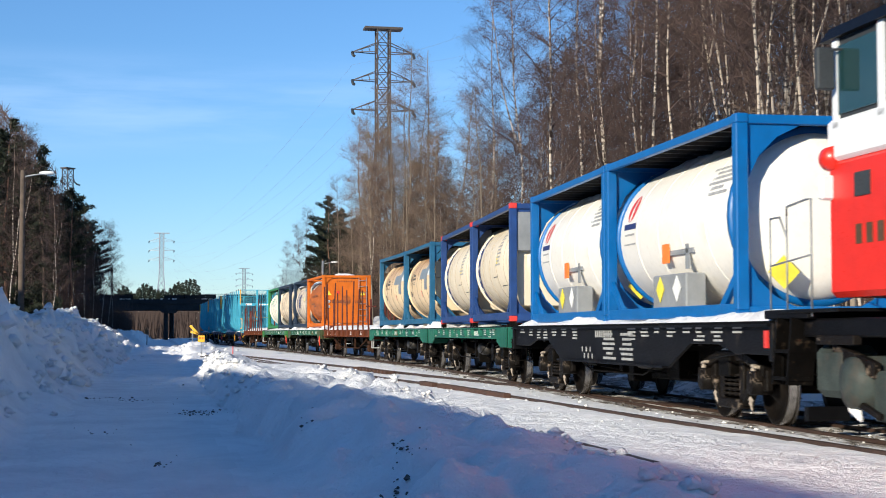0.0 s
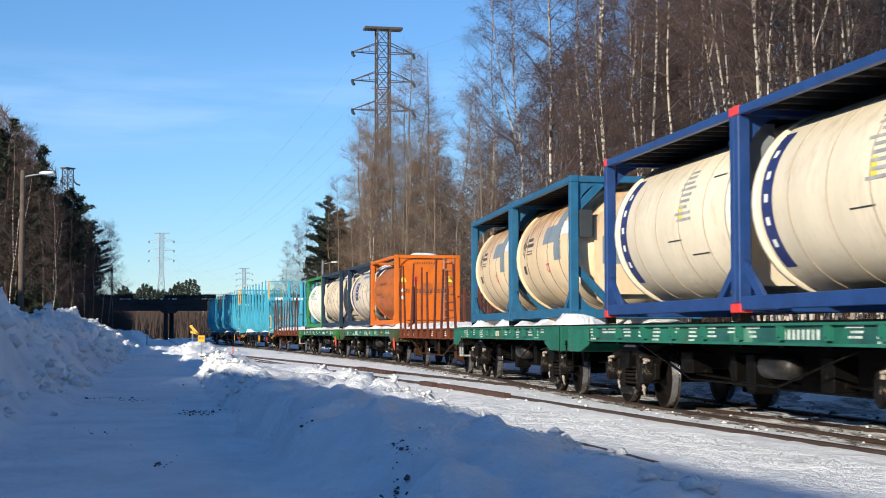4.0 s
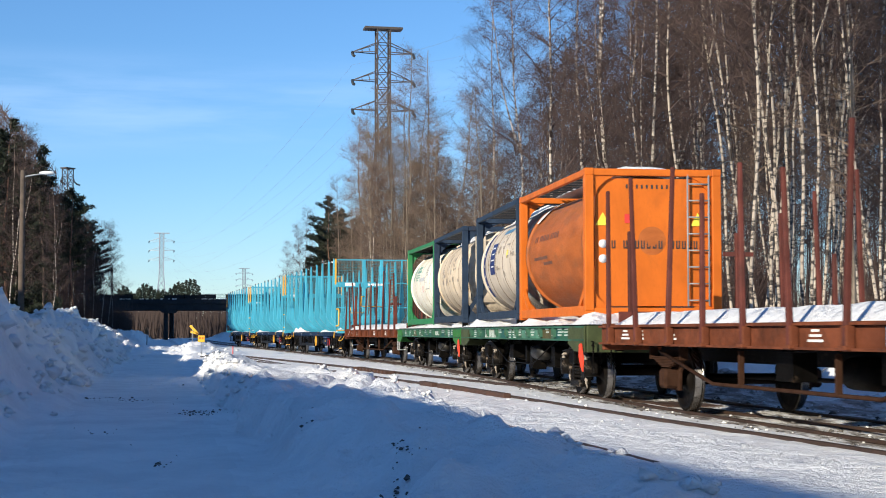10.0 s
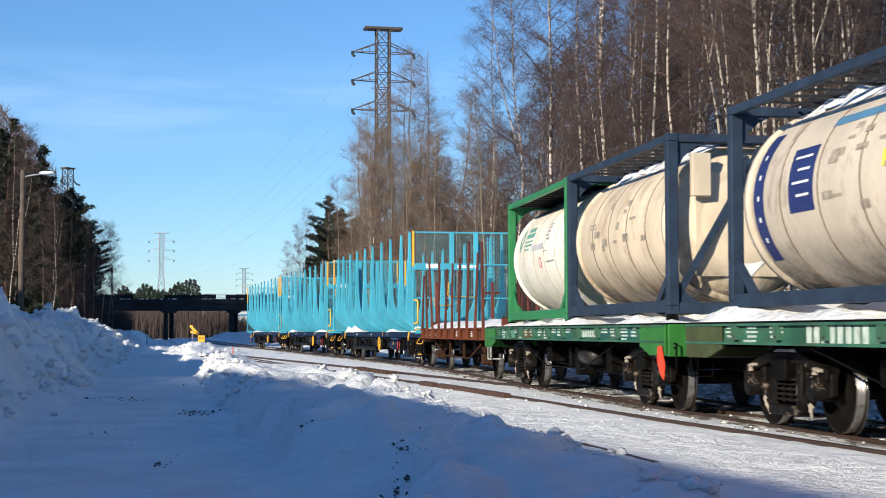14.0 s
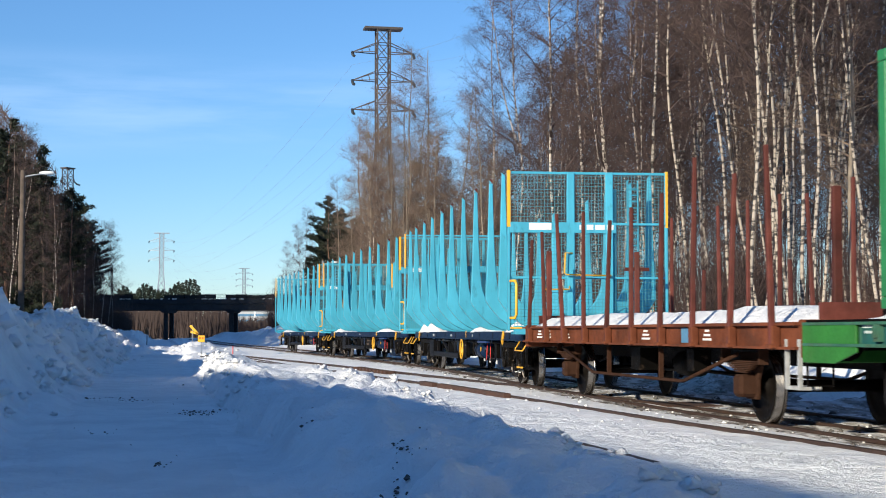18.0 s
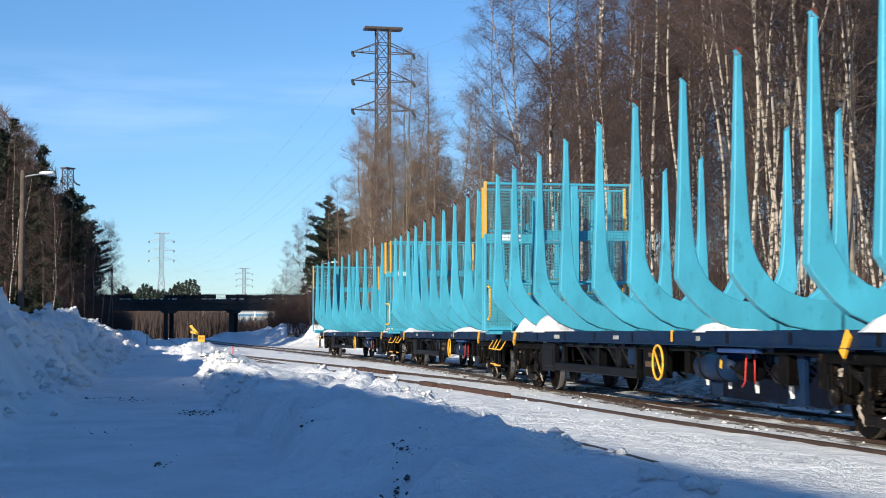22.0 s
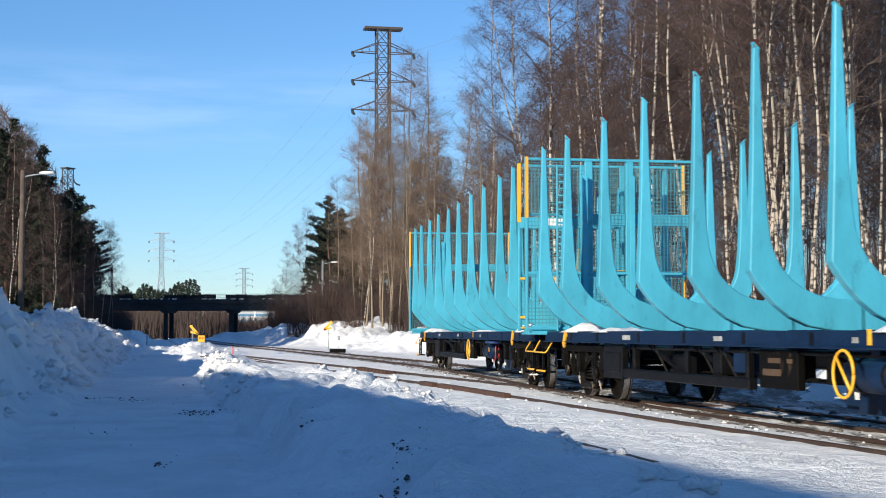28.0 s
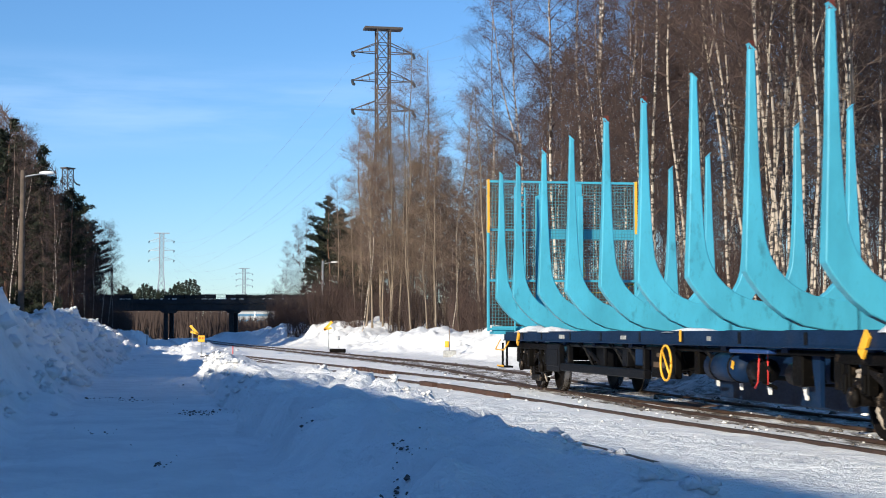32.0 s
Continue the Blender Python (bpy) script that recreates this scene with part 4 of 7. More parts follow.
LOOK = {"birch": ("birch", "twig_brown"), "slim": ("birch_thin", "twig_brown"), "aspen": ("bark_grey", "twig_tan"), "pine": ("bark_pine", "needles"), "spruce": ("bark_dark", "needles"), "bush": ("bark_dark", "twig_brown")}
KINDS = {}
for kind, count in (("birch", 5), ("slim", 4), ("aspen", 3), ("pine", 3), ("spruce", 2), ("bush", 2)):
    KINDS[kind] = []
    for v in range(count):
        tr, cw = tree_meshes(kind, 100 * v + len(kind) * 7)
        KINDS[kind].append((tr.mesh("trunk", LOOK[kind][0]), cw.mesh("crown", LOOK[kind][1])))
WORDS = {"slim": "slender birch with black-marked white bark beside the line", "birch": "bare birch with white bark at the edge of the snowy wood", "aspen": "bare pale-barked aspen standing in the snowy wood", "pine": "pine with reddish bark and dark green needles",
         "spruce": "dark green spruce at the edge of the wood", "bush": "leafless brown brushwood growing from the snow"}
TWIG2 = {}


def tree(kind, x, y, height, variant=0, lean=(0, 0), tan=False):
    tm, cm = KINDS[kind][variant % len(KINDS[kind])]
    top = thing({"birch": "birch_tree", "slim": "birch_tree", "aspen": "aspen_tree", "pine": "pine_tree", "spruce": "spruce_tree", "bush": "bush"}[kind], WORDS[kind], "bush" if kind == "bush" else "tree", "trees of the wood")
    s = height / (5.0 if kind == "bush" else 20.0)
    z = float(ground_z(np.array([x]), np.array([y]))[0]) - 0.15
    top.matrix_basis = pose(x, y, z, lean[1], lean[0], random.uniform(0, 360)) @ Matrix.Diagonal((s, s, s, 1))
    if kind != "bush":
        part("trunk", tm, None, top)
    part("crown", cm, None, top)
    return top


rng = random.Random(7)


def at_column(px, y):
    """x in the plan of what stands at depth y in column px of a picture 1568 wide."""
    return (px - 784) / 2719.4 * y


def skyline(col, y):
    """How tall a tree at that column and depth may be, so that the wood keeps its outline against the sky."""
    top = float(np.interp(col, [480, 560, 600, 640, 700, 770, 800, 835, 860, 900, 950, 1020, 1120, 1250], [500, 420, 330, 200, 190, 260, 330, 280, 220, 190, 150, 70, -60, -400]))
    return (588.5 - top) / 2719.4 * y + 1.1


# birches and aspens that stand out at the edge of the wood: column, depth, height, lean
for kind, col, y, hgt, lean in [("birch", 905, 88, 24, 0), ("birch", 868, 110, 26, 0), ("birch", 988, 62, 22, 0), ("birch", 1036, 66, 22, -1), ("birch", 1082, 60, 23, 1), ("birch", 1100, 75, 24, -2), ("birch", 1148, 57, 22, 0),
                                ("slim", 1227, 50, 21, 1), ("slim", 1300, 48, 20, 2), ("slim", 1262, 58, 22, -2), ("slim", 1350, 44, 19, -4), ("slim", 1368, 42, 20, -2), ("slim", 1388, 44, 20, -1), ("slim", 1398, 41, 18, -6),
                                ("slim", 1427, 40, 21, 0), ("slim", 1445, 46, 21, 1), ("slim", 1462, 42, 19, 3), ("aspen", 1503, 40, 16, 0), ("slim", 1530, 44, 20, 2), ("slim", 1556, 40, 19, -2),
                                ("aspen", 676, 128, 20, 2), ("aspen", 690, 124, 19, 3), ("aspen", 705, 120, 19.5, 1), ("aspen", 722, 118, 22, 0), ("aspen", 730, 126, 19, -3), ("aspen", 765, 122, 22.5, 0), ("aspen", 772, 112, 16, -1),
                                ("aspen", 655, 136, 17, 4), ("aspen", 848, 98, 14, -4), ("aspen", 858, 90, 15, -3), ("aspen", 640, 150, 15, 0), ("aspen", 815, 105, 17, 2)]:
    tree(kind, at_column(col, y), y, hgt, rng.randrange(9), (lean, rng.uniform(-1, 1)))
# the wood behind them
for i in range(130):
    y = 44 + 110 * rng.random() ** 0.9
    lo = float(line_x(y)) + 10.5
    x = lo + (at_column(1640, y) - lo) * rng.random() ** 0.8
    kind = rng.choice(["birch"] * 7 + ["aspen"])
    hgt, variant, lean = min(rng.uniform(17, 24), skyline(784 + 2719.4 * x / y, y) * rng.uniform(0.8, 1.0)), rng.randrange(9), (rng.uniform(-2, 2), rng.uniform(-2, 2))
    # the wood opens up towards its near end
    if x / y < 0.12 or i % 5 > 1:
        tree(kind, x, y, hgt, variant, lean)
for i in range(26):
    y = 110 + 70 * rng.random()
    col = rng.uniform(600, 880)
    tree("aspen" if rng.random() < 0.6 else "birch", at_column(col, y), y, min(rng.uniform(11, 17), skyline(col, y)), rng.randrange(9), (rng.uniform(-3, 3), rng.uniform(-2, 2)))
for i in range(22):
    col, y = 596 + 220 * rng.random(), rng.uniform(112, 150)
    tree("aspen", at_column(col, y), y, skyline(col, y) * rng.uniform(0.72, 1.0), rng.randrange(9), (rng.uniform(-3, 3), rng.uniform(-2, 2)))
for col, y, hgt in [(588, 165, 14.2), (575, 172, 12.5), (602, 170, 13.5), (620, 178, 12.5), (640, 170, 12), (560, 182, 10), (566, 176, 11), (580, 168, 13), (596, 174, 13.2), (611, 168, 12.3), (631, 176, 12), (549, 190, 9.5), (590, 180, 12), (606, 184, 12), (905, 125, 10.5), (930, 120, 10), (825, 140, 10.5), (880, 135, 12)]:
    tree("spruce" if rng.random() < 0.35 else "pine", at_column(col, y), y, hgt, rng.randrange(9))
for col, y, hgt in [(512, 215, 13), (530, 205, 15), (545, 200, 16.5), (500, 235, 10), (488, 250, 9)]:
    tree("birch", at_column(col, y), y, hgt, rng.randrange(9))
for i in range(90):
    y = 45 + 150 * rng.random()
    x = float(line_x(y)) + 8.0 + rng.random() * 9
    tree("bush", x, y, rng.uniform(2.2, 5.0), i)
for i in range(16):
    col, y = 960 + 230 * rng.random(), rng.uniform(72, 120)
    tree("birch", at_column(col, y), y, min(rng.uniform(22, 27), skyline(col, y)), rng.randrange(9), (rng.uniform(-2, 2), rng.uniform(-2, 2)))
for i in range(10):
    col = 1080 + 490 * rng.random()
    y = rng.uniform(50, 78)
    tree("slim", at_column(col, y), y, min(rng.uniform(17, 23), skyline(col, y)), rng.randrange(9), (rng.uniform(-4, 4), rng.uniform(-2, 2)))
for i in range(11):
    col = 1290 + 280 * rng.random() if i % 3 else 1340 + 110 * rng.random()
    y = rng.uniform(36, 50)
    tree("slim", at_column(col, y), y, rng.uniform(15, 21), rng.randrange(9), (rng.uniform(-6, 4), rng.uniform(-2, 2)))


def skyline_left(col, y):
    top = float(np.interp(col, [-60, 5, 40, 75, 100, 135, 160, 205], [150, 175, 185, 260, 300, 330, 370, 385]))
    return (588.5 - top) / 2719.4 * y - 0.4


# the wood beyond the road
for i in range(130):
    y = 112 + 170 * rng.random()
    hi = float(road_x(y)) - 5.5 - 0.02 * y
    lo = at_column(-60, y)
    if lo > hi:
        continue
    x = hi + (lo - hi) * rng.random() ** 1.1
    kind = rng.choice(["birch", "birch", "birch", "pine", "spruce"])
    tree(kind, x, y, min(rng.uniform(13, 21), skyline_left(784 + 2719.4 * x / y, y) * rng.uniform(0.8, 1.0)), rng.randrange(9), (rng.uniform(-2, 2), rng.uniform(-2, 2)))
for col, y, hgt, kind in [(38, 112, 17.5, "birch"), (12, 110, 17.4, "birch"), (60, 118, 17, "spruce"), (88, 108, 11.0, "birch"), (120, 130, 13.5, "birch"), (135, 120, 12, "pine"), (165, 150, 14, "birch"), (190, 160, 14.5, "birch"), (200, 175, 13.5, "birch"), (178, 140, 11, "birch"), (150, 135, 13.5, "birch"), (98, 115, 14, "birch"), (75, 114, 15.5, "spruce"), (20, 116, 18, "pine"), (110, 140, 15, "pine")]:
    tree(kind, at_column(col, y), y, min(hgt, skyline_left(col, y)), rng.randrange(9), (rng.uniform(-1, 4), 0))
# tall unseen conifers carry on the wood, placed to shade its edge along the road
for i in range(80):
    y = 84 + 150 * rng.random()
    hgt = rng.uniform(14, 19)
    lo, hi = at_column(-1100, y), at_column(-80, y)
    x = hi + (lo - hi) * rng.random()
    if x + 1.81 * hgt < -9.5 - 0.182 * (y + 2.27 * hgt - 30):
        tree("spruce" if i % 3 else "pine", x, y, hgt, i)
# low conifers added as dark fill where shade lies between the trunks
for i in range(26):
    col, y = 600 + 310 * rng.random(), rng.uniform(138, 178)
    tree("spruce" if i % 3 else "pine", at_column(col, y), y, rng.uniform(5.5, 9.5), i)
for i in range(46):
    y = 128 + 100 * rng.random()
    tree("bush", at_column(rng.uniform(530, 740), y), y, rng.uniform(3.0, 5.5), i)
for i in range(60):
    y = 112 + 150 * rng.random()
    tree("bush", float(road_x(y)) - 5.5 - rng.random() * 6, y, rng.uniform(2, 5), i)


def far_wood():
    """Brush and conifers under and beyond the bridge, too far to tell apart."""
    r = random.Random(3)
    b, c = Build(), Build()
    tv, tf = [], []
    for i in range(16000):
        y = r.uniform(330, 420)
        col = r.uniform(180, 560)
        x = at_column(col, y)
        thin = 418 < col < 488
        h = r.uniform(2.0, 5.6) if i % 2 else r.uniform(4.5, 9.0) * (0.42 if thin else 1)
        o = len(tv)
        w = r.uniform(0.05, 0.16)
        tv.extend([(x - w, y, -0.5), (x + w, y, -0.5), (x + r.uniform(-.8, .8), y + r.uniform(-.8, .8), h)])
        tf.append((o, o + 1, o + 2))
    b.add(tv, tf)
    tagged(new("far_brushwood", b.mesh("far_brushwood", "twig_brown")), "brown brushwood seen under the bridge", "brushwood", kind="stuff")
    tv, tf = [], []
    for col, top in [(c_, t_) for c_, t_ in zip(np.arange(204, 358, 7.0), (13, 14.5, 15.5, 15.2, 13.5, 13, 14.8, 16, 16.2, 15.5, 14.5, 14, 14.2, 13.6, 15, 16.2, 17, 16.4, 17.4, 17.8, 17.2, 15.5))]:
        y = 480 + r.uniform(-10, 10)
        x = at_column(col, y)
        for k in range(700):
            f = r.random() ** 0.8
            rr = (1.9 * (1 - f ** 2) + 0.25) * r.random() ** 0.5
            w = r.uniform(0, 6.283)
            p = Vector((x + rr * math.cos(w), y + rr * math.sin(w), top * (0.35 + 0.65 * f) + r.uniform(-.3, .3)))
            o = len(tv)
            tv.extend([p + Vector((r.uniform(-.45, .45), r.uniform(-.45, .45), r.uniform(-.35, .35))) for _ in range(3)])
            tf.append((o, o + 1, o + 2))
        for s in (-0.1, 0.1):
            o = len(tv)
            tv.extend([Vector((x - 0.12, y + s, -0.5)), Vector((x + 0.12, y + s, -0.5)), Vector((x, y + s, top * 0.9))])
            tf.append((o, o + 1, o + 2))
    c.add(tv, tf)
    tagged(new("far_pines", c.mesh("far_pines", "needles")), "far dark pines above the bridge", "pine trees", kind="stuff")


far_wood()


def far_building():
    """The pale building seen under the bridge."""
    top = thing("far_building", "pale industrial building seen under the bridge", "building", m=pose(at_column(438, 430), 430, -0.3))
    part("wall", Build().box(0, 0, 3.6, 17, 8, 7.2), "faded", top, bevel=0.03)
    for k, z in enumerate((2.9, 4.6, 6.2)):
        part("window_band", Build().box(0, -4.05, z, 15.5, 0.12, 0.7), "decal_blue" if k else "cabin_dark", top, "bluish window band")
    for x in (-7.8, -2.5, 2.6, 7.8):
        part("pilaster", Build().box(x, -4.1, 3.6, 0.5, 0.3, 7.2), "loco_white", top, bevel=0.02)
    part("roof", Build().box(0, 0, 7.3, 17.6, 8.6, 0.25), "galvanised", top, bevel=0.02)


far_building()


def deep_wood():
    """Stems and twigs deep in the wood, too many to tell apart."""
    r = random.Random(9)
    tv, tf = [], []
    for i in range(62000):
        y = 125 + 150 * r.random()
        hi = float(road_x(y)) - 9 - 0.03 * y
        x = hi - 30 * r.random()
        col = 784 + 2719.4 * x / y
        cap = (588.5 - np.interp(col, [-80, 0, 60, 110, 160, 210], [175, 195, 255, 325, 375, 420])) / 2719.4 * y + 1.1
        if i % 3 == 0:
            w, z0, z1 = r.uniform(0.04, 0.13), -0.3, cap * r.uniform(0.5, 1.0)
            dx, dy = r.uniform(-.5, .5), r.uniform(-.5, .5)
        else:
            w, z0 = r.uniform(0.02, 0.08), cap * r.random()
            z1 = z0 + r.uniform(0.2, 1.6)
            dx, dy = r.uniform(-1.0, 1.0), r.uniform(-1.0, 1.0)
        o = len(tv)
        tv.extend([(x - w, y, z0), (x + w, y - w, z0), (x + dx, y + dy, z1)])
        tf.append((o, o + 1, o + 2))
    for i in range(21000):
        y = 50 + 140 * r.random()
        x = float(line_x(y)) + 24 + 50 * r.random()
        cap = min(14, skyline(784 + 2719.4 * x / y, y) * 0.75)
        if i % 9 == 0:
            w, z0, z1 = r.uniform(0.02, 0.06), -0.3, cap * r.uniform(0.5, 1.0)
            dx, dy = r.uniform(-.5, .5), r.uniform(-.5, .5)
        else:
            w, z0 = r.uniform(0.006, 0.018), cap * r.random() ** 1.2
            z1 = z0 + r.uniform(0.2, 2.0)
            dx, dy = r.uniform(-1.3, 1.3), r.uniform(-1.3, 1.3)
        o = len(tv)
        tv.extend([(x - w, y, z0), (x + w, y - w, z0), (x + dx, y + dy, z1)])
        tf.append((o, o + 1, o + 2))
    tagged(new("deep_wood", Build().add(tv, tf).mesh("deep_wood", "twig_brown")), "dense bare brown wood behind the first birches", "woodland", kind="stuff")


deep_wood()


def warehouse():
    """The long building beside the road, out of view, whose shade lies on the road."""
    top = thing("warehouse", "long plain warehouse out of view, shading the yard road", "building", m=pose(-18.81, 1.0, -0.4, 0, 0, 16.4))
    part("wall", Build().box(0, -8, 4.0, 9, 78, 8.0), "building_wall", top, bevel=0.05)
    part("roof", Build().box(0, -8, 8.14, 9.8, 79, 0.3), "galvanised", top, bevel=0.03)
    # taller unseen section, added to carry the shade further along the road
    part("hall_wall", Build().box(0, 51.5, 4.6, 9, 41, 9.2), "building_wall", top, bevel=0.05)
    part("hall_roof", Build().box(0, 51.6, 9.35, 9.8, 42, 0.3), "galvanised", top, bevel=0.03)
    return top


warehouse()


# ---- rolling stock ----
def wheelset_mesh(r):
    b = Build()
    for s in (-1, 1):
        y = s * 0.762
        b.lathe([(y - s * 0.03, 0.10), (y - s * 0.05, 0.16), (y - s * 0.01, 0.30), (y - s * 0.03, r - 0.07), (y - s * 0.045, r + 0.028), (y - s * 0.015, r + 0.028), (y - s * 0.008, r), (y + s * 0.09, r - 0.006), (y + s * 0.092, r - 0.06), (y + s * 0.05, r - 0.08), (y + s * 0.035, 0.2), (y + s * 0.09, 0.14), (y + s * 0.16, 0.085)], 28, "y")
    b.tube([(0, -1.02, 0), (0, 1.02, 0)], 0.08, 10)
    me = b.mesh("wheelset", "wheel")
    me.materials.append(M["tread"])
    for p in me.polygons:
        c = p.center
        q = math.hypot(c.x, c.z)
        if q > r - 0.04 and abs(p.normal.y) < 0.3:
            p.material_index = 1
    return me


WHEELSET = wheelset_mesh(0.46)


def wheelset(parent, x, r=0.46):
    w = part("wheelset", WHEELSET, None, parent, "dark wheels with bright worn treads", at=pose(x, 0, r))
    WHEELS.append((w, x, r))




def coil(x, y, z, h, r, turns=5):
    return [(x + r * math.cos(a), y + r * math.sin(a), z + h * a / (2 * math.pi * turns)) for a in np.linspace(0, 2 * math.pi * turns, turns * 8)]


def bogie_shape():
    out = {}
    for s in (-1, 1):
        y = s * 1.02
        f = Build()
        for a, e, w, h in (((-1.16, 0.66), (-0.95, 0.70), 0.17, 0.14), ((-0.98, 0.71), (-0.50, 0.83), 0.17, 0.13), ((-0.52, 0.835), (0.52, 0.835), 0.18, 0.13), ((0.50, 0.83), (0.98, 0.71), 0.17, 0.13), ((0.95, 0.70), (1.16, 0.66), 0.17, 0.14),
                           ((-0.76, 0.56), (-0.40, 0.24), 0.14, 0.11), ((-0.42, 0.23), (0.42, 0.23), 0.20, 0.12), ((0.40, 0.24), (0.76, 0.56), 0.14, 0.11), ((-0.36, 0.22), (-0.36, 0.83), 0.16, 0.12), ((0.36, 0.22), (0.36, 0.83), 0.16, 0.12),
                           ((-0.74, 0.50), (-0.72, 0.74), 0.15, 0.10), ((0.74, 0.50), (0.72, 0.74), 0.15, 0.10), ((-1.13, 0.42), (-1.13, 0.68), 0.15, 0.09), ((1.13, 0.42), (1.13, 0.68), 0.15, 0.09)):
            f.beam((a[0], y, a[1]), (e[0], y, e[1]), w, h)
        out[s] = f.mesh("side_frame", "bogie_cast", 0.015)
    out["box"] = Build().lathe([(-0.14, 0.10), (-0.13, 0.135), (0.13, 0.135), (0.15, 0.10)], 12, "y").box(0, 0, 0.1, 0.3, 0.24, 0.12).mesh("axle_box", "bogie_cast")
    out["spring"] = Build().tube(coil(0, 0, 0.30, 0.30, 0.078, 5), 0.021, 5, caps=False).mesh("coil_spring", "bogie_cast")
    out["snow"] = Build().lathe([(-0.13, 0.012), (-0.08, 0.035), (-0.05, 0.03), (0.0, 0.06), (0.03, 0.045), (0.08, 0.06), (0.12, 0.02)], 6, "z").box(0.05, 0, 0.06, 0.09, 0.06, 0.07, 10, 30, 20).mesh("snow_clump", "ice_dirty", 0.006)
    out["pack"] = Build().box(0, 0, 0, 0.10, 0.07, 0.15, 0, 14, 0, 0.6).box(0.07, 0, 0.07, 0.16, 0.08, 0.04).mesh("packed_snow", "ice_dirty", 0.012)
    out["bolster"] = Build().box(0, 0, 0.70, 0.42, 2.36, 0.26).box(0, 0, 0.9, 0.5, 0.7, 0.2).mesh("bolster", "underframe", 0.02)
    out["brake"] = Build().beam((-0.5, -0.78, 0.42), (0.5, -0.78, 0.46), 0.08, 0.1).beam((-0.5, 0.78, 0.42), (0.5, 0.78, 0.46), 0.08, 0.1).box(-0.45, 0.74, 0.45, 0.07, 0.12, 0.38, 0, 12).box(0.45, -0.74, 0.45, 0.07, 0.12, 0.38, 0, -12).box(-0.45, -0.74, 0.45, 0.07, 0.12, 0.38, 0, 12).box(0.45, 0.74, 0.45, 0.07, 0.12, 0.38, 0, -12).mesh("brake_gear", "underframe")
    return out


BOGIE = bogie_shape()


SNOWLEDGE = Build().box(0, 0, 0.02, 0.7, 0.13, 0.04, taper=0.7).mesh("snow_ledge", "snow")


def bogie(parent, x, base=1.85):
    b = part("bogie", BOGIE["bolster"], None, parent, "cast steel freight bogie, brown with grime and painted pale glints", at=pose(x, 0, 0))
    for s in (-1, 1):
        part("side_frame", BOGIE[s], None, b)
        for a in (-0.2, 0.0, 0.2):
            part("coil_spring", BOGIE["spring"], None, b, at=pose(a, s * 1.02, 0))
        part("snow_ledge", SNOWLEDGE, None, b, at=pose(0, s * 1.03, 0.895))
        for a, zq, sc in ((-0.58, 0.27, 0.8), (0.66, 0.25, 0.65)):
            part("snow_clump", BOGIE["snow"], None, b, at=pose(a, s * 1.06, zq, 12, 20 * a) @ Matrix.Diagonal((sc, sc * 0.8, sc * 1.2, 1)))
        # pale lumps stand in for sunlit patches above the axle boxes
        for a in (-0.92, 0.93):
            part("packed_snow", BOGIE["pack"], None, b, at=pose(a, s * 1.13, 0.655, 0, 8 * a))
        for a in (-1, 1):
            part("axle_box", BOGIE["box"], None, b, at=pose(a * base / 2, s * 1.04, 0.50))
    part("brake_gear", BOGIE["brake"], None, b)
    for a in (-1, 1):
        wheelset(parent, x + a * base / 2)


def bars(parent, m, rows, colour, name="lettering", width=None):
    """Rows of unreadable writing as plain bars: (x, z, length, height), on the xz plane of m."""
    b = Build()
    for x, z, w, h in rows:
        b.box(x, 0, z, w, 0.006, h)
    b.v = [tuple(m @ Vector(p)) for p in b.v]
    return part(name, b, colour, parent)


def snow_heap(parent, x0, x1, y0, y1, z, h, seed, gaps=0.0, name="snow_cover", material="snow", rough=1.2):
    """A soft uneven layer of snow on a deck."""
    nx, ny = max(6, int((x1 - x0) / 0.16)), 9
    xs, ys_ = np.linspace(x0, x1, nx), np.linspace(y0, y1, ny)
    xx, yy = np.meshgrid(xs, ys_, indexing="ij")
    e = np.minimum(np.minimum(xx - x0, x1 - xx) / 0.25, np.minimum(yy - y0, y1 - yy) / 0.22)
    n = fbm(xx * 0.9 + seed * 7.1, yy * 1.1 + seed * 3.3, 4, seed)
    zz = h * np.clip(1 + rough * n - gaps, 0, 2) * np.sqrt(np.clip(e, 0, 1)) - 0.02
    b = Build()
    vs = np.stack([xx, yy, z + zz], -1).reshape(-1, 3).tolist()
    i = np.arange(nx * ny).reshape(nx, ny)
    b.add(vs, [tuple(int(q) for q in r) for r in np.stack([i[:-1, :-1], i[1:, :-1], i[1:, 1:], i[:-1, 1:]], -1).reshape(-1, 4)], True)
    ring = [(x0, y0), (x1, y0), (x1, y1), (x0, y1)]
    b.add([(a, c, z - 0.021) for a, c in ring], [(3, 2, 1, 0)])
    return part(name, b, material, parent, "lumpy snow lying on the deck")


def coupler(parent, x, s):
    c = Build().box(x + s * 0.25, 0, 1.0, 0.6, 0.24, 0.26).box(x + s * 0.6, 0.03 * s, 1.0, 0.3, 0.36, 0.34)
    part("coupler", c, "underframe", parent, "cast steel knuckle coupler", bevel=0.03)
    h = Build().tube([(x + s * 0.05, 0.35, 0.95), (x + s * 0.3, 0.36, 0.62), (x + s * 0.6, 0.3, 0.55), (x + s * 0.75, 0.2, 0.75)], 0.028, 6)
    part("brake_hose", h, "steel_black", parent)


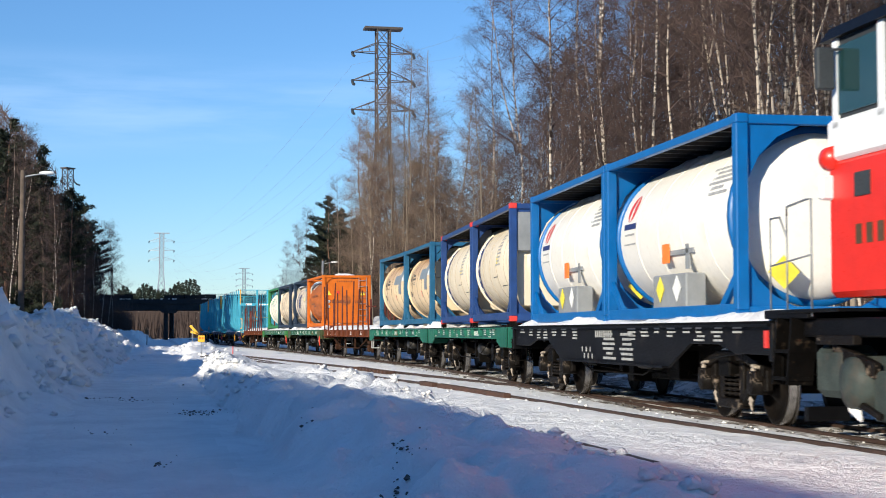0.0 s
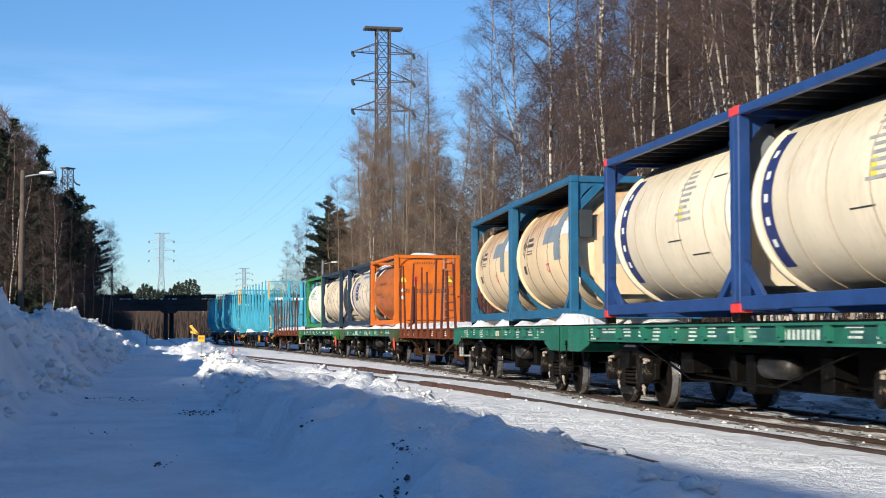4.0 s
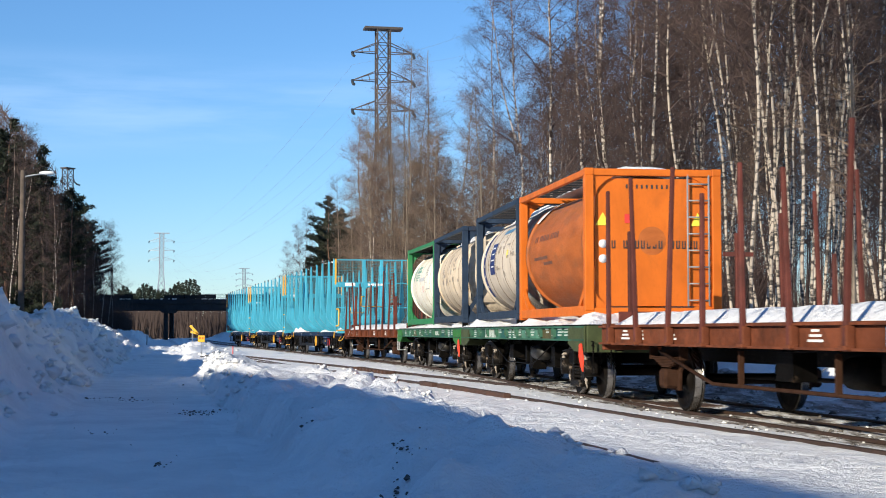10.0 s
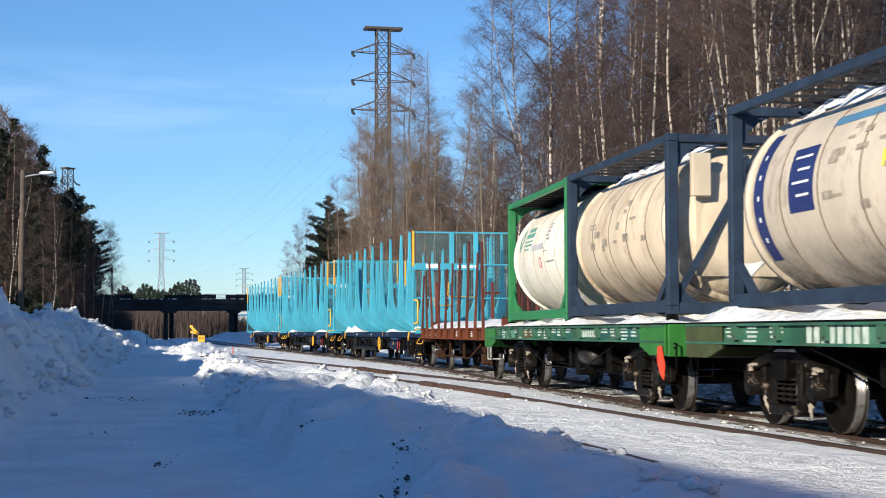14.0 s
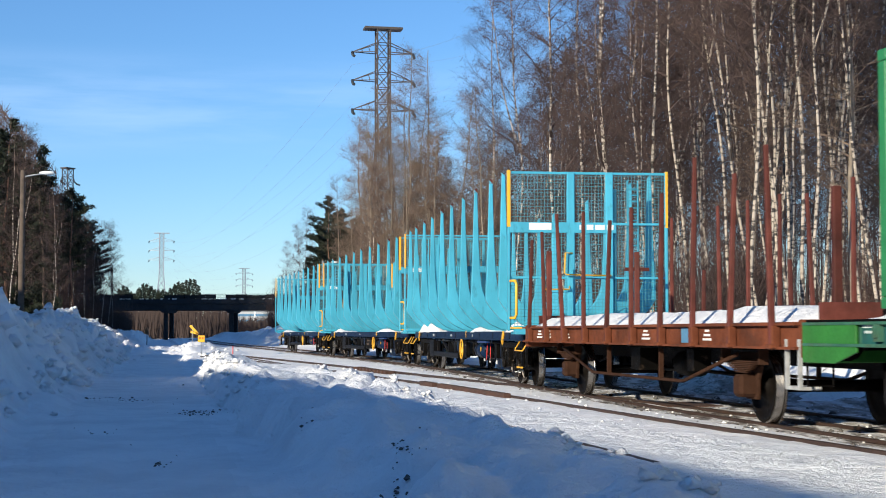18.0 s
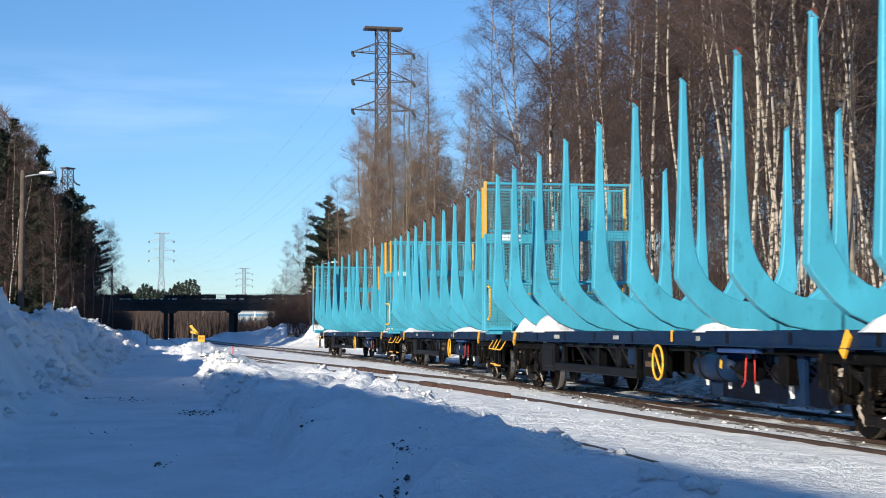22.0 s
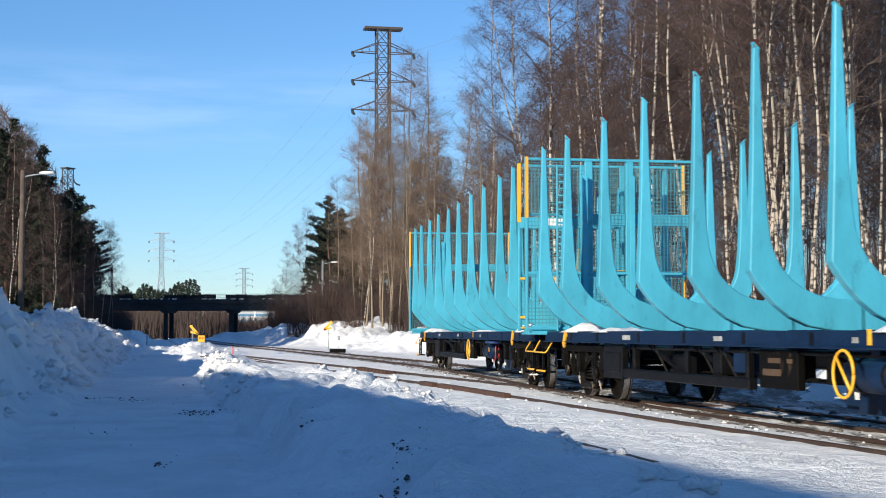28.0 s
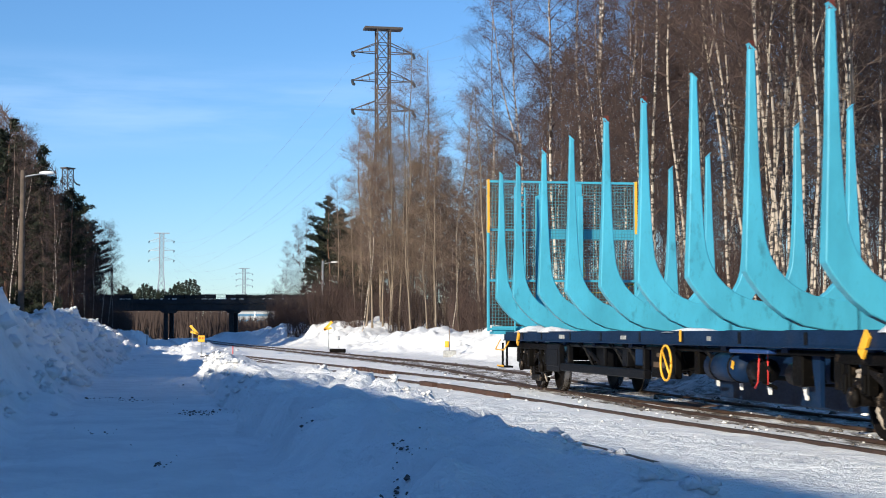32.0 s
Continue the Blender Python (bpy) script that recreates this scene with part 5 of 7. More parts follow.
def flat_wagon(name, s, label, colour, length=13.6, fish=False, lettering="decal_pale", seed=1, snow=0.10, sole=0.29, gaps=0.35, number_at=None, end_paint=None):
    top = thing(name, label, "flat wagon", "wagons of the train", m=train_pose(s, 0))
    L = length / 2
    z1 = 1.27
    if not fish:
        for y in (-1, 1):
            o = [(-L, z1 - 0.04), (L, z1 - 0.04), (L, z1 - sole), (-L, z1 - sole)]
            part("side_sill", Build().plate(o, 0.05, Matrix.Translation((0, y * 1.40, 0)) @ pose(0, 0, 0, 90)), colour, top, bevel=0.008)
            f = Build().box(0, y * 1.43, z1 - sole + 0.02, length, 0.10, 0.03).box(0, y * 1.43, z1 - 0.05, length, 0.10, 0.03)
            part("sill_flange", f, colour, top)
            st = Build().box(0, y * 1.445, z1 - sole / 2, 0.12, 0.07, sole - 0.12).box(0, y * 1.46, z1 - 0.13, 0.06, 0.09, 0.12).mesh("stake_pocket", colour)
            for x in np.arange(-L + 1.7, L - 1.4, 1.26):
                part("stake_pocket", st, None, top, at=pose(x, 0, 0))
            for e in (-1, 1):
                o = [(e * (L + 0.02), z1 - 0.035), (e * (L - 1.25), z1 - 0.035), (e * (L - 1.25), z1 - sole - 0.05), (e * (L - 0.75), z1 - 0.46), (e * (L + 0.02), z1 - 0.46)]
                part("end_plate", Build().plate(o[::e], 0.03, Matrix.Translation((0, y * 1.455, 0)) @ pose(0, 0, 0, 90)), end_paint or colour, top, "deep plain end of the sill", bevel=0.006)
    else:
        for y in (-1, 1):
            o = [(-L, z1 - 0.04), (L, z1 - 0.04), (L, z1 - 0.40), (L - 1.3, z1 - 0.40), (L - 1.9, z1 - 0.29), (L - 3.0, z1 - 0.29), (L - 4.0, z1 - 0.63), (-L + 4.0, z1 - 0.63), (-L + 3.0, z1 - 0.29), (-L + 1.9, z1 - 0.29), (-L + 1.3, z1 - 0.40), (-L, z1 - 0.40)]
            part("side_sill", Build().plate(o, 0.05, Matrix.Translation((0, y * 1.36, 0)) @ pose(0, 0, 0, 90)), colour, top, bevel=0.008)
            part("sill_flange", Build().box(0, y * 1.40, z1 - 0.06, length, 0.14, 0.03).box(0, y * 1.40, z1 - 0.62, length - 8.0, 0.14, 0.03), colour, top)
    part("deck", Build().box(0, 0, z1 - 0.04, length, 2.86, 0.06), "underframe", top, "dark boarded deck")
    for x in (-L, L):
        part("headstock", Build().box(x, 0, z1 - 0.25, 0.12, 2.86, 0.44), end_paint or colour, top, bevel=0.012)
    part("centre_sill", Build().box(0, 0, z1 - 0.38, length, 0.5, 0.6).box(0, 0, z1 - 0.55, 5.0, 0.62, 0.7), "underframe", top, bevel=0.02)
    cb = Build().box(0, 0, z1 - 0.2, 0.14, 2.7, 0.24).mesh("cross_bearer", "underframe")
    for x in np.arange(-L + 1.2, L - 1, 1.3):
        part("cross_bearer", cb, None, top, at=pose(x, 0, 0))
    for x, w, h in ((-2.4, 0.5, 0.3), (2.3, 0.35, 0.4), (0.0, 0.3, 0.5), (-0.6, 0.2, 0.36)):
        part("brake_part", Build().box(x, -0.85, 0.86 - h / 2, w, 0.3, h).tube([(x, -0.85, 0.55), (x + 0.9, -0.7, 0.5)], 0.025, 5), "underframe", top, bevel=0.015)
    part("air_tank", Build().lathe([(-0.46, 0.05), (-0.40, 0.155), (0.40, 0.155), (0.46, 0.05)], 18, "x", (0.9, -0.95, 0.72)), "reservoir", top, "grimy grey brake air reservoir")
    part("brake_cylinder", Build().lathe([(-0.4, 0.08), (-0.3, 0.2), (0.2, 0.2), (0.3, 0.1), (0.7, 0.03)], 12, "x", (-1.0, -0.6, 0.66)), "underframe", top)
    for y in (-1.25, 1.25):
        part("truss_rod", Build().tube([(-L + 3.4, y, 0.96), (-1.5, y, 0.50), (1.5, y, 0.50), (L - 3.4, y, 0.96)], 0.014, 6), "underframe", top)
        part("lever_rod", Build().tube([(L + 0.1, y * 1.08, 0.92), (L - 0.9, y * 1.08, 0.90), (L - 2.4, y * 1.05, 0.80)], 0.014, 6), "underframe", top)
    r = random.Random(seed)
    rows = []
    zc = z1 - 0.165
    big = number_at if number_at is not None else L * (0.30 if seed % 2 else -0.1)
    rows += [(big + 0.19 * k, zc, 0.125, 0.19) if number_at is not None else (big + 0.13 * k, zc, 0.07, 0.11) for k in range(8)]
    x = -L + 0.7
    while x < L - 0.8:
        if abs(x + 0.4 - big - 0.7) > 1.2:
            for k in range(r.randint(2, 4)):
                rows.append((x + r.uniform(0, 0.1), zc + 0.08 - 0.052 * k, r.uniform(0.2, 0.42), 0.026))
        x += r.uniform(0.45, 0.8)
    if fish:
        rows += [(x + r.uniform(-.04, .04), z1 - 0.17 - 0.075 * j, r.uniform(0.35, 0.75), 0.038) for x in (0.1, 1.1) for j in range(6)]
        rows += [(-1.6 + 0.13 * k, z1 - 0.42 - 0.11 * (k % 2), 0.06, 0.08) for k in range(6)]
    if not fish:
        # panels repainted at different times
        x = -L + 1.3
        while x < L - 2.4:
            w = r.uniform(0.45, 1.3)
            if r.random() < 0.72:
                part("repainted_panel", Build().box(x + w / 2, -1.4265, z1 - 0.165, w, 0.003, 0.215), r.choice(["paint_mint", "paint_teal", "paint_teal", "paint_olive", colour]), top, "patch of other paint on the sill")
            x += w + r.uniform(0.05, 0.5)
    b = Build()
    for x, z, w, h in rows:
        b.box(x, -1.430 if not fish else -1.388, z, w, 0.006, h)
    part("lettering", b, lettering, top, "faded white markings")
    for s_ in (-1, 1):
        coupler(top, s_ * L, s_)
        part("grab_rail", Build().tube([(s_ * (L - 0.05), -1.35, 0.98), (s_ * (L + 0.16), -1.35, 0.98), (s_ * (L + 0.16), -1.35, 0.55), (s_ * (L + 0.16), -1.05, 0.55), (s_ * (L + 0.16), -1.05, 0.98)], 0.014, 6), "underframe", top)
        bogie(top, s_ * 4.86)
    if end_paint:
        part("marker_flag", Build().plate([(-0.10, 0.0), (0.04, 0.02), (0.20, -0.24), (0.15, -0.44), (0.02, -0.36), (-0.12, -0.2)], 0.02, Matrix.Translation((L - 0.1, -1.50, 0.93)) @ pose(0, 0, 0, 90)), "flag_red", top, "orange-red flag hanging at the wagon end")
    if fish:
        part("end_marker", Build().box(L - 0.18, -1.41, 1.05, 0.10, 0.03, 0.2), "decal_red", top, "red end marker")
    if snow:
        snow_heap(top, -L + 0.05, L - 0.05, -1.36, -0.1, z1, snow, seed, gaps)
        snow_heap(top, -L + 0.05, L - 0.05, 0.0, 1.36, z1, snow, seed + 5, gaps)
    MOVING.append((top, s, 4.86))
    return top


CL, CW, CH = 6.058, 2.438, 2.591


def on_tank(b, x0, x1, a0, a1, r, zc, n=None, proud=0.004):
    """A patch that follows the tank's shell between two places along it and two angles (degrees above the road side)."""
    n = n or max(2, int(abs(a1 - a0) / 6) + 1)
    vs, fs = [], []
    for k in range(n + 1):
        w = radians(a0 + (a1 - a0) * k / n)
        for x in (x0, x1):
            vs.append((x, -(r + proud) * math.cos(w), zc + (r + proud) * math.sin(w)))
    for k in range(n):
        fs.append((2 * k, 2 * k + 1, 2 * k + 3, 2 * k + 2))
    return b.add(vs, fs, True)


def shape_on_tank(b, a0, a1, spans, r, zc, n=16, proud=0.005):
    """A mark on the shell built of slices; spans(f) gives its extents along the tank at each fraction of its height."""
    for k in range(n):
        p0, p1 = spans((k + 0.001) / n), spans((k + 0.999) / n)
        w0, w1 = radians(a0 + (a1 - a0) * k / n), radians(a0 + (a1 - a0) * (k + 1) / n)
        for (s0, e0), (s1, e1) in zip(p0, p1):
            b.add([(s0, -(r + proud) * math.cos(w0), zc + (r + proud) * math.sin(w0)), (e0, -(r + proud) * math.cos(w0), zc + (r + proud) * math.sin(w0)),
                   (e1, -(r + proud) * math.cos(w1), zc + (r + proud) * math.sin(w1)), (s1, -(r + proud) * math.cos(w1), zc + (r + proud) * math.sin(w1))], [(0, 1, 2, 3)], True)
    return b


def diamond_ring(x, half, thick):
    def spans(f):
        w = half * (1 - abs(2 * f - 1))
        i = max(0.0, w - thick)
        return [(x - w, x - i), (x + i, x + w)]
    return spans


def round_ring(x, half, thick):
    def spans(f):
        w = half * math.sqrt(max(0, 1 - (2 * f - 1) ** 2))
        g = (2 * f - 1) / (1 - thick / half)
        i = (half - thick) * math.sqrt(max(0, 1 - g * g)) if abs(g) < 1 else 0.0
        return [(x - w, x - i), (x + i, x + w)]
    return spans


def flame(x, half):
    def spans(f):
        w = half * math.sqrt(max(0, 1 - (2 * f - 1) ** 2))
        s = 0.25 * half * (2 * f - 1)
        return [(x - w + s, x - w * 0.15 + s - 0.3 * half * (1 - f)), (x + w * 0.25 + s, x + w + s - 0.2 * half * f)]
    return spans


def bars_on_tank(parent, groups, r, zc, colour, label=""):
    b = Build()
    for x, ang, w, hdeg in groups:
        on_tank(b, x - w / 2, x + w / 2, ang - hdeg / 2, ang + hdeg / 2, r, zc, 2)
    return part("lettering", b, colour, parent, label)


def tank_container(s, label, frame_mat, tank_mat, style, z=1.30, corner=None, end_mat=None, seed=1):
    """A 20-foot tank container; +x is the end that faces the way the train goes."""
    top = thing("tank_container", label, "tank container", "tank containers on the train", m=train_pose(s, 0, 4.86, z))
    hx, hy, c = CL / 2, CW / 2, 0.16
    for x in (-1, 1):
        for y in (-1, 1):
            part("corner_post", Build().box(x * (hx - c / 2), y * (hy - c / 2), CH / 2, c, c, CH - 0.24), frame_mat, top, bevel=0.012)
            for zz in (0.06, CH - 0.06):
                part("corner_casting", Build().box(x * (hx - 0.088), y * (hy - 0.08), zz, 0.178, 0.162, 0.118), corner or frame_mat, top, bevel=0.01)
        if z > 1.33:
            for y in (-1, 1):
                part("corner_foot", Build().box(x * (hx - 0.088), y * (hy - 0.08), -(z - 1.27) / 2, 0.15, 0.14, z - 1.27), "underframe", top)
        part("end_rail", Build().box(x * (hx - c / 2), 0, CH - 0.07, c * 0.8, CW - 2 * c, 0.12), frame_mat, top, bevel=0.01)
        part("end_rail", Build().box(x * (hx - c / 2), 0, 0.09, c * 0.8, CW - 2 * c, 0.16), frame_mat, top, bevel=0.01)
        # diagonal corner plates round the tank end
        for y in (-1, 1):
            for zz, q in ((CH - 0.13, -1), (0.17, 1)):
                k = (0.72 if q < 0 else 0.62) * (1.0 if style == "white" else 0.55)
                g = Build().plate([(y * (hy - c), zz), (y * (hy - c - k), zz), (y * (hy - c - k * 0.55), zz + q * k * 0.22), (y * (hy - c - k * 0.22), zz + q * k * 0.55), (y * (hy - c), zz + q * k)], 0.05, Matrix.Translation((x * (hx - c / 2), 0, 0)) @ Matrix(((0, 0, 1, 0), (1, 0, 0, 0), (0, 1, 0, 0), (0, 0, 0, 1))))
                part("corner_gusset", g, frame_mat, top)
    for y in (-1, 1):
        part("top_rail", Build().box(0, y * (hy - 0.05), CH - 0.07, CL - 2 * c, 0.09, 0.11), frame_mat, top, bevel=0.008)
        part("bottom_rail", Build().box(0, y * (hy - 0.06), 0.12, CL - 2 * c, 0.10, 0.17), frame_mat, top, bevel=0.008)
        for x in (-1, 1):
            part("side_brace", Build().beam((x * (hx - 0.12), y * (hy - 0.08), 0.62), (x * (hx - 0.75), y * (hy - 0.08), 0.16), 0.06, 0.12), frame_mat, top)
    r, zc = 1.135, 1.335
    he = hx - 0.10
    tank = part("tank", Build().lathe([(-he, 0.05), (-he + 0.02, 0.45), (-he + 0.09, 0.80), (-he + 0.20, 1.0), (-he + 0.36, 1.10), (-he + 0.55, r), (he - 0.55, r), (he - 0.36, 1.10), (he - 0.20, 1.0), (he - 0.09, 0.80), (he - 0.02, 0.45), (he, 0.05)], 48, "x", (0, 0, zc)), tank_mat, top)
    for x in (-1.55, -0.5, 0.55, 1.6) if style != "orange" else ():
        part("cladding_band", Build().lathe([(x - 0.016, r - 0.002), (x - 0.012, r + 0.006), (x + 0.012, r + 0.006), (x + 0.016, r - 0.002)], 48, "x", (0, 0, zc)), {"tank_white": "tank_white", "tank_ivory": "seam_soft", "tank_warm": "seam_soft"}.get(tank_mat, "seam"), tank)
    for x in (-1, 1):
        part("saddle_ring", Build().lathe([(x * (hx - 0.52), r * 0.985), (x * (hx - 0.52), r + 0.03), (x * (hx - 0.42), r + 0.03), (x * (hx - 0.42), r * 0.96)], 40, "x", (0, 0, zc)), frame_mat if style == "white" else tank_mat, top)
    if style in ("white", "ivory", "cream", "green"):
        shade = part("sunshade", Build().box(0, 0, CH - 0.035, CL - 2 * c, CW - 0.22, 0.015), "walkway" if style != "white" else "grey_paint", top, "thin roof sheet over the tank")
        rib = Build().box(0, 0, CH - 0.075, 0.05, CW - 0.22, 0.06).mesh("rib", "walkway")
        for x in np.arange(-2.5, 2.6, 0.5):
            part("rib", rib, None, shade, at=pose(x, 0, 0))
    wk = Build()
    for y in np.linspace(-0.42, 0.42, 8):
        wk.box(0, y, CH - 0.012, CL - 0.5, 0.035, 0.03)
    for x in np.arange(-2.5, 2.6, 0.5):
        wk.box(x + 0.25, 0, CH - 0.045, 0.05, CW - 0.24, 0.03)
    part("walkway", wk, "walkway", top, "grated steel walkway along the top")
    vb = Build().lathe([(0, 0.28), (0.16, 0.28), (0.17, 0.24)], 16, "z", (0.3, 0, zc + r - 0.04)).lathe([(0, 0.12), (0.12, 0.12)], 10, "z", (-0.9, 0.1, zc + r - 0.02))
    part("manhole", vb, "galvanised", tank)
    x = hx - 0.03
    ld = Build()
    for zz in np.arange(0.3, CH - 0.2, 0.29):
        ld.tube([(x, 0.62, zz), (x, 1.0, zz)], 0.014, 6)
    ld.tube([(x, 0.62, 0.2), (x, 0.62, CH - 0.1)], 0.018, 6).tube([(x, 1.0, 0.2), (x, 1.0, CH - 0.1)], 0.018, 6)
    part("ladder", ld, frame_mat if style != "orange" else "grey_paint", top)
    rr = random.Random(seed)
    # ---- markings by style ----
    if style == "white":
        logo = Build()
        shape_on_tank(logo, 12, 34, flame(-1.92, 0.19), r, zc)
        part("logo", logo, "decal_red", tank, "red brand mark")
        bars_on_tank(tank, [(-1.92, 8, 0.62, 4.5)], r, zc, "decal_navy")
        bars_on_tank(tank, [(-1.92, 1.5, 0.5, 1.6), (-1.92, -6, 0.6, 1.2)], r, zc, "decal_grey")
        bars_on_tank(tank, [(1.9 + rr.uniform(-.06, .06), 38 - 4 * k, rr.uniform(0.5, 1.0), 2.2) for k in range(6)], r, zc, "decal_grey")
        cab = Build().box(0.2, -hy + 0.18, 0.42, 1.5, 0.30, 0.50)
        cabinet = part("valve_cabinet", cab, "grey_paint", top, "grey valve cabinet", bevel=0.02)
        for k, colour in ((-0.38, "decal_yellow"), (0.38, "decal_white")):
            part("placard", Build().box(0.2 + k, -hy + 0.02, 0.46, 0.26, 0.01, 0.26, 0, 45), colour, cabinet, "diamond hazard placard")
        part("orange_plate", Build().box(-0.15, -hy + 0.10, 0.98, 0.30, 0.02, 0.28), "decal_orange", top, "orange hazard number plate")
        part("plate_bracket", Build().box(0.45, -hy + 0.13, 0.98, 1.1, 0.03, 0.07).box(0.75, -hy + 0.13, 0.98, 0.14, 0.03, 0.5), "grey_paint", top)
        eb = Build().box(hx - 0.02, -0.60, 0.60, 0.012, 0.30, 0.30, 45)
        part("placard", eb, "decal_yellow", top, "yellow diamond hazard placard")
        part("orange_plate", Build().box(hx - 0.10, 0.62, 0.42, 0.014, 0.66, 0.28), "decal_orange", top)
        part("logo", Build().lathe([(0.0, 0.27), (0.012, 0.27)], 24, "x", (hx - 0.105, 0.62, 1.55)), "decal_red", top, "red round brand mark")
        bars(top, Matrix.Translation((hx - 0.098, 0, 0)) @ pose(0, 0, 0, 0, 0, 90), [(-0.05 + 0.12 * k, 2.02, 0.045, 0.08) for k in range(8)] + [(0.3 + 0.12 * k, 1.84, 0.045, 0.08) for k in range(4)] + [(0.42 + 0.14 * k, 0.95, 0.06, 0.18) for k in range(3)], "decal_grey")
    elif style == "ivory":
        st = Build()
        on_tank(st, -2.35, -2.02, -44, 46, r, zc)
        part("name_stripe", st, "decal_navy", tank, "dark blue vertical name stripe")
        b = Build()
        for k in range(5):
            on_tank(b, -2.25, -2.13, 27 - 14 * k, 32 - 14 * k, r, zc, 2, 0.008)
        part("lettering", b, "decal_white", tank)
        bars_on_tank(tank, [(0.75 + rr.uniform(-.05, .05), 36 - 4.5 * k, rr.uniform(0.3, 0.7), 2.0) for k in range(9)], r, zc, "decal_grey")
        bars_on_tank(tank, [(0.62, 6, 0.16, 10)], r, zc, "decal_yellow", "yellow sticker")
        bars_on_tank(tank, [(0.3, -14, 0.6, 1.0), (1.2, -26, 0.7, 1.0), (2.0, 26, 0.5, 1.2)], r, zc, "decal_black")
        part("document_box", Build().box(hx - 0.12, -hy + 0.36, CH - 0.62, 0.16, 0.42, 0.85), "grey_paint", top, "grey document box", bevel=0.015)
        part("end_panel", Build().plate([(-0.95, 0.35), (0.95, 0.35), (1.05, 0.6), (1.05, 2.1), (0.9, 2.3), (-0.75, 2.3), (-1.0, 2.0), (-1.05, 0.7)], 0.01, Matrix.Translation((hx - 0.2, 0, 0)) @ Matrix(((0, 0, 1, 0), (1, 0, 0, 0), (0, 1, 0, 0), (0, 0, 0, 1)))), tank_mat, top, "cream end panel with markings")
        bars(top, Matrix.Translation((hx - 0.19, 0, 0)) @ pose(0, 0, 0, 0, 0, 90), [(0.0 + 0.16 * k, 1.75, 0.1, 0.07) for k in range(5)] + [(-0.3 + 0.2 * k, 1.2 - 0.11 * j, 0.15, 0.05) for k in range(4) for j in range(3)], "decal_black")
    elif style == "cream":
        gx = Build()
        on_tank(gx, 0.05, 1.65, 8, 26, r, zc)
        on_tank(gx, 0.95, 1.65, 26, 48, r, zc)
        on_tank(gx, 1.15, 1.75, -10, 8, r, zc)
        part("cross_mark", gx, "grey_cross", tank, "grey painted cross")
        bars_on_tank(tank, [(-1.3, 17, 0.5, 3.6), (-1.25, 11, 0.66, 3.6), (-1.3, 5.0, 0.6, 1.0), (-1.3, 2.0, 0.6, 1.0)], r, zc, "decal_dark")
        lg = Build()
        shape_on_tank(lg, -2, 26, diamond_ring(-1.83, 0.17, 0.035), r, zc)
        shape_on_tank(lg, 7, 17, diamond_ring(-1.83, 0.10, 0.05), r, zc)
        part("logo", lg, "decal_dark", tank, "dark diamond brand mark")
        bars_on_tank(tank, [(-1.85, -14, 0.22, 9)], r, zc, "decal_black")
        rm = Build()
        shape_on_tank(rm, -21, -11, round_ring(0.45, 0.10, 0.03), r, zc)
        part("round_mark", rm, "decal_red", tank, "red ring-shaped mark")
        bars_on_tank(tank, [(1.95, 20, 0.75, 14)], r, zc, "decal_white", "white label")
        part("end_panel", Build().plate([(-0.75, 0.45), (1.0, 0.45), (1.0, 2.2), (-0.35, 2.2), (-0.75, 1.8)], 0.012, Matrix.Translation((hx - 0.12, 0, 0)) @ Matrix(((0, 0, 1, 0), (1, 0, 0, 0), (0, 1, 0, 0), (0, 0, 0, 1)))), tank_mat, top, "cream end panel")
        part("cross_mark", Build().box(hx - 0.112, 0.2, 1.25, 0.008, 1.6, 0.5).box(hx - 0.110, 0.35, 1.15, 0.008, 0.7, 1.1), "grey_cross", top)
        for y in (-1, 1):
            part("end_brace", Build().beam((hx - 0.10, y * 1.12, 0.95), (hx - 0.10, y * 0.35, 0.14), 0.08, 0.12), frame_mat, top)
            part("end_brace", Build().beam((hx - 0.10, y * 1.12, 1.95), (hx - 0.10, y * 0.62, 2.46), 0.08, 0.14), frame_mat, top)
        part("document_box", Build().box(hx - 0.06, -0.92, 1.72, 0.10, 0.24, 0.5), "cabin_dark", top, "black document holder", bevel=0.01)
    elif style == "orange":
        bars_on_tank(tank, [(-1.8 + 0.15 * k, 14, 0.085, 6) for k in range(15) if k not in (2, 9)], r, zc, "decal_brown")
        bars_on_tank(tank, [(-1.2, -6, 1.3, 3), (-0.6, -12, 0.8, 3)], r, zc, "decal_brown")
        part("end_panel", Build().plate([(-1.02, 0.2), (1.04, 0.2), (1.04, 2.15), (0.85, 2.42), (-0.8, 2.42), (-1.02, 2.2)], 0.02, Matrix.Translation((hx - 0.12, 0, 0)) @ Matrix(((0, 0, 1, 0), (1, 0, 0, 0), (0, 1, 0, 0), (0, 0, 0, 1)))), "orange", top, "flat orange end sheet")
        bars(top, Matrix.Translation((hx - 0.105, 0, 0)) @ pose(0, 0, 0, 0, 0, 90), [(-0.82 + 0.105 * k + d, 1.27, 0.020, 0.14) for k in range(16) if k not in (2, 10) for d in (0, 0.046)] + [(-0.82 + 0.105 * k + 0.023, 1.27 + 0.06 * ((k * 3) % 3 - 1), 0.06, 0.022) for k in range(16) if k not in (2, 10)] + [(-0.45 + 0.09 * k, 2.28, 0.03, 0.07) for k in range(9)], "decal_black")
        for zz, yy in ((1.70, -0.88), (1.70, 0.82)):
            part("warning_sign", Build().plate([(-0.13, -0.1), (0.13, -0.1), (0, 0.13)], 0.008, Matrix.Translation((hx - 0.10, yy, zz)) @ Matrix(((0, 0, 1, 0), (1, 0, 0, 0), (0, 1, 0, 0), (0, 0, 0, 1)))), "decal_yellow", top)
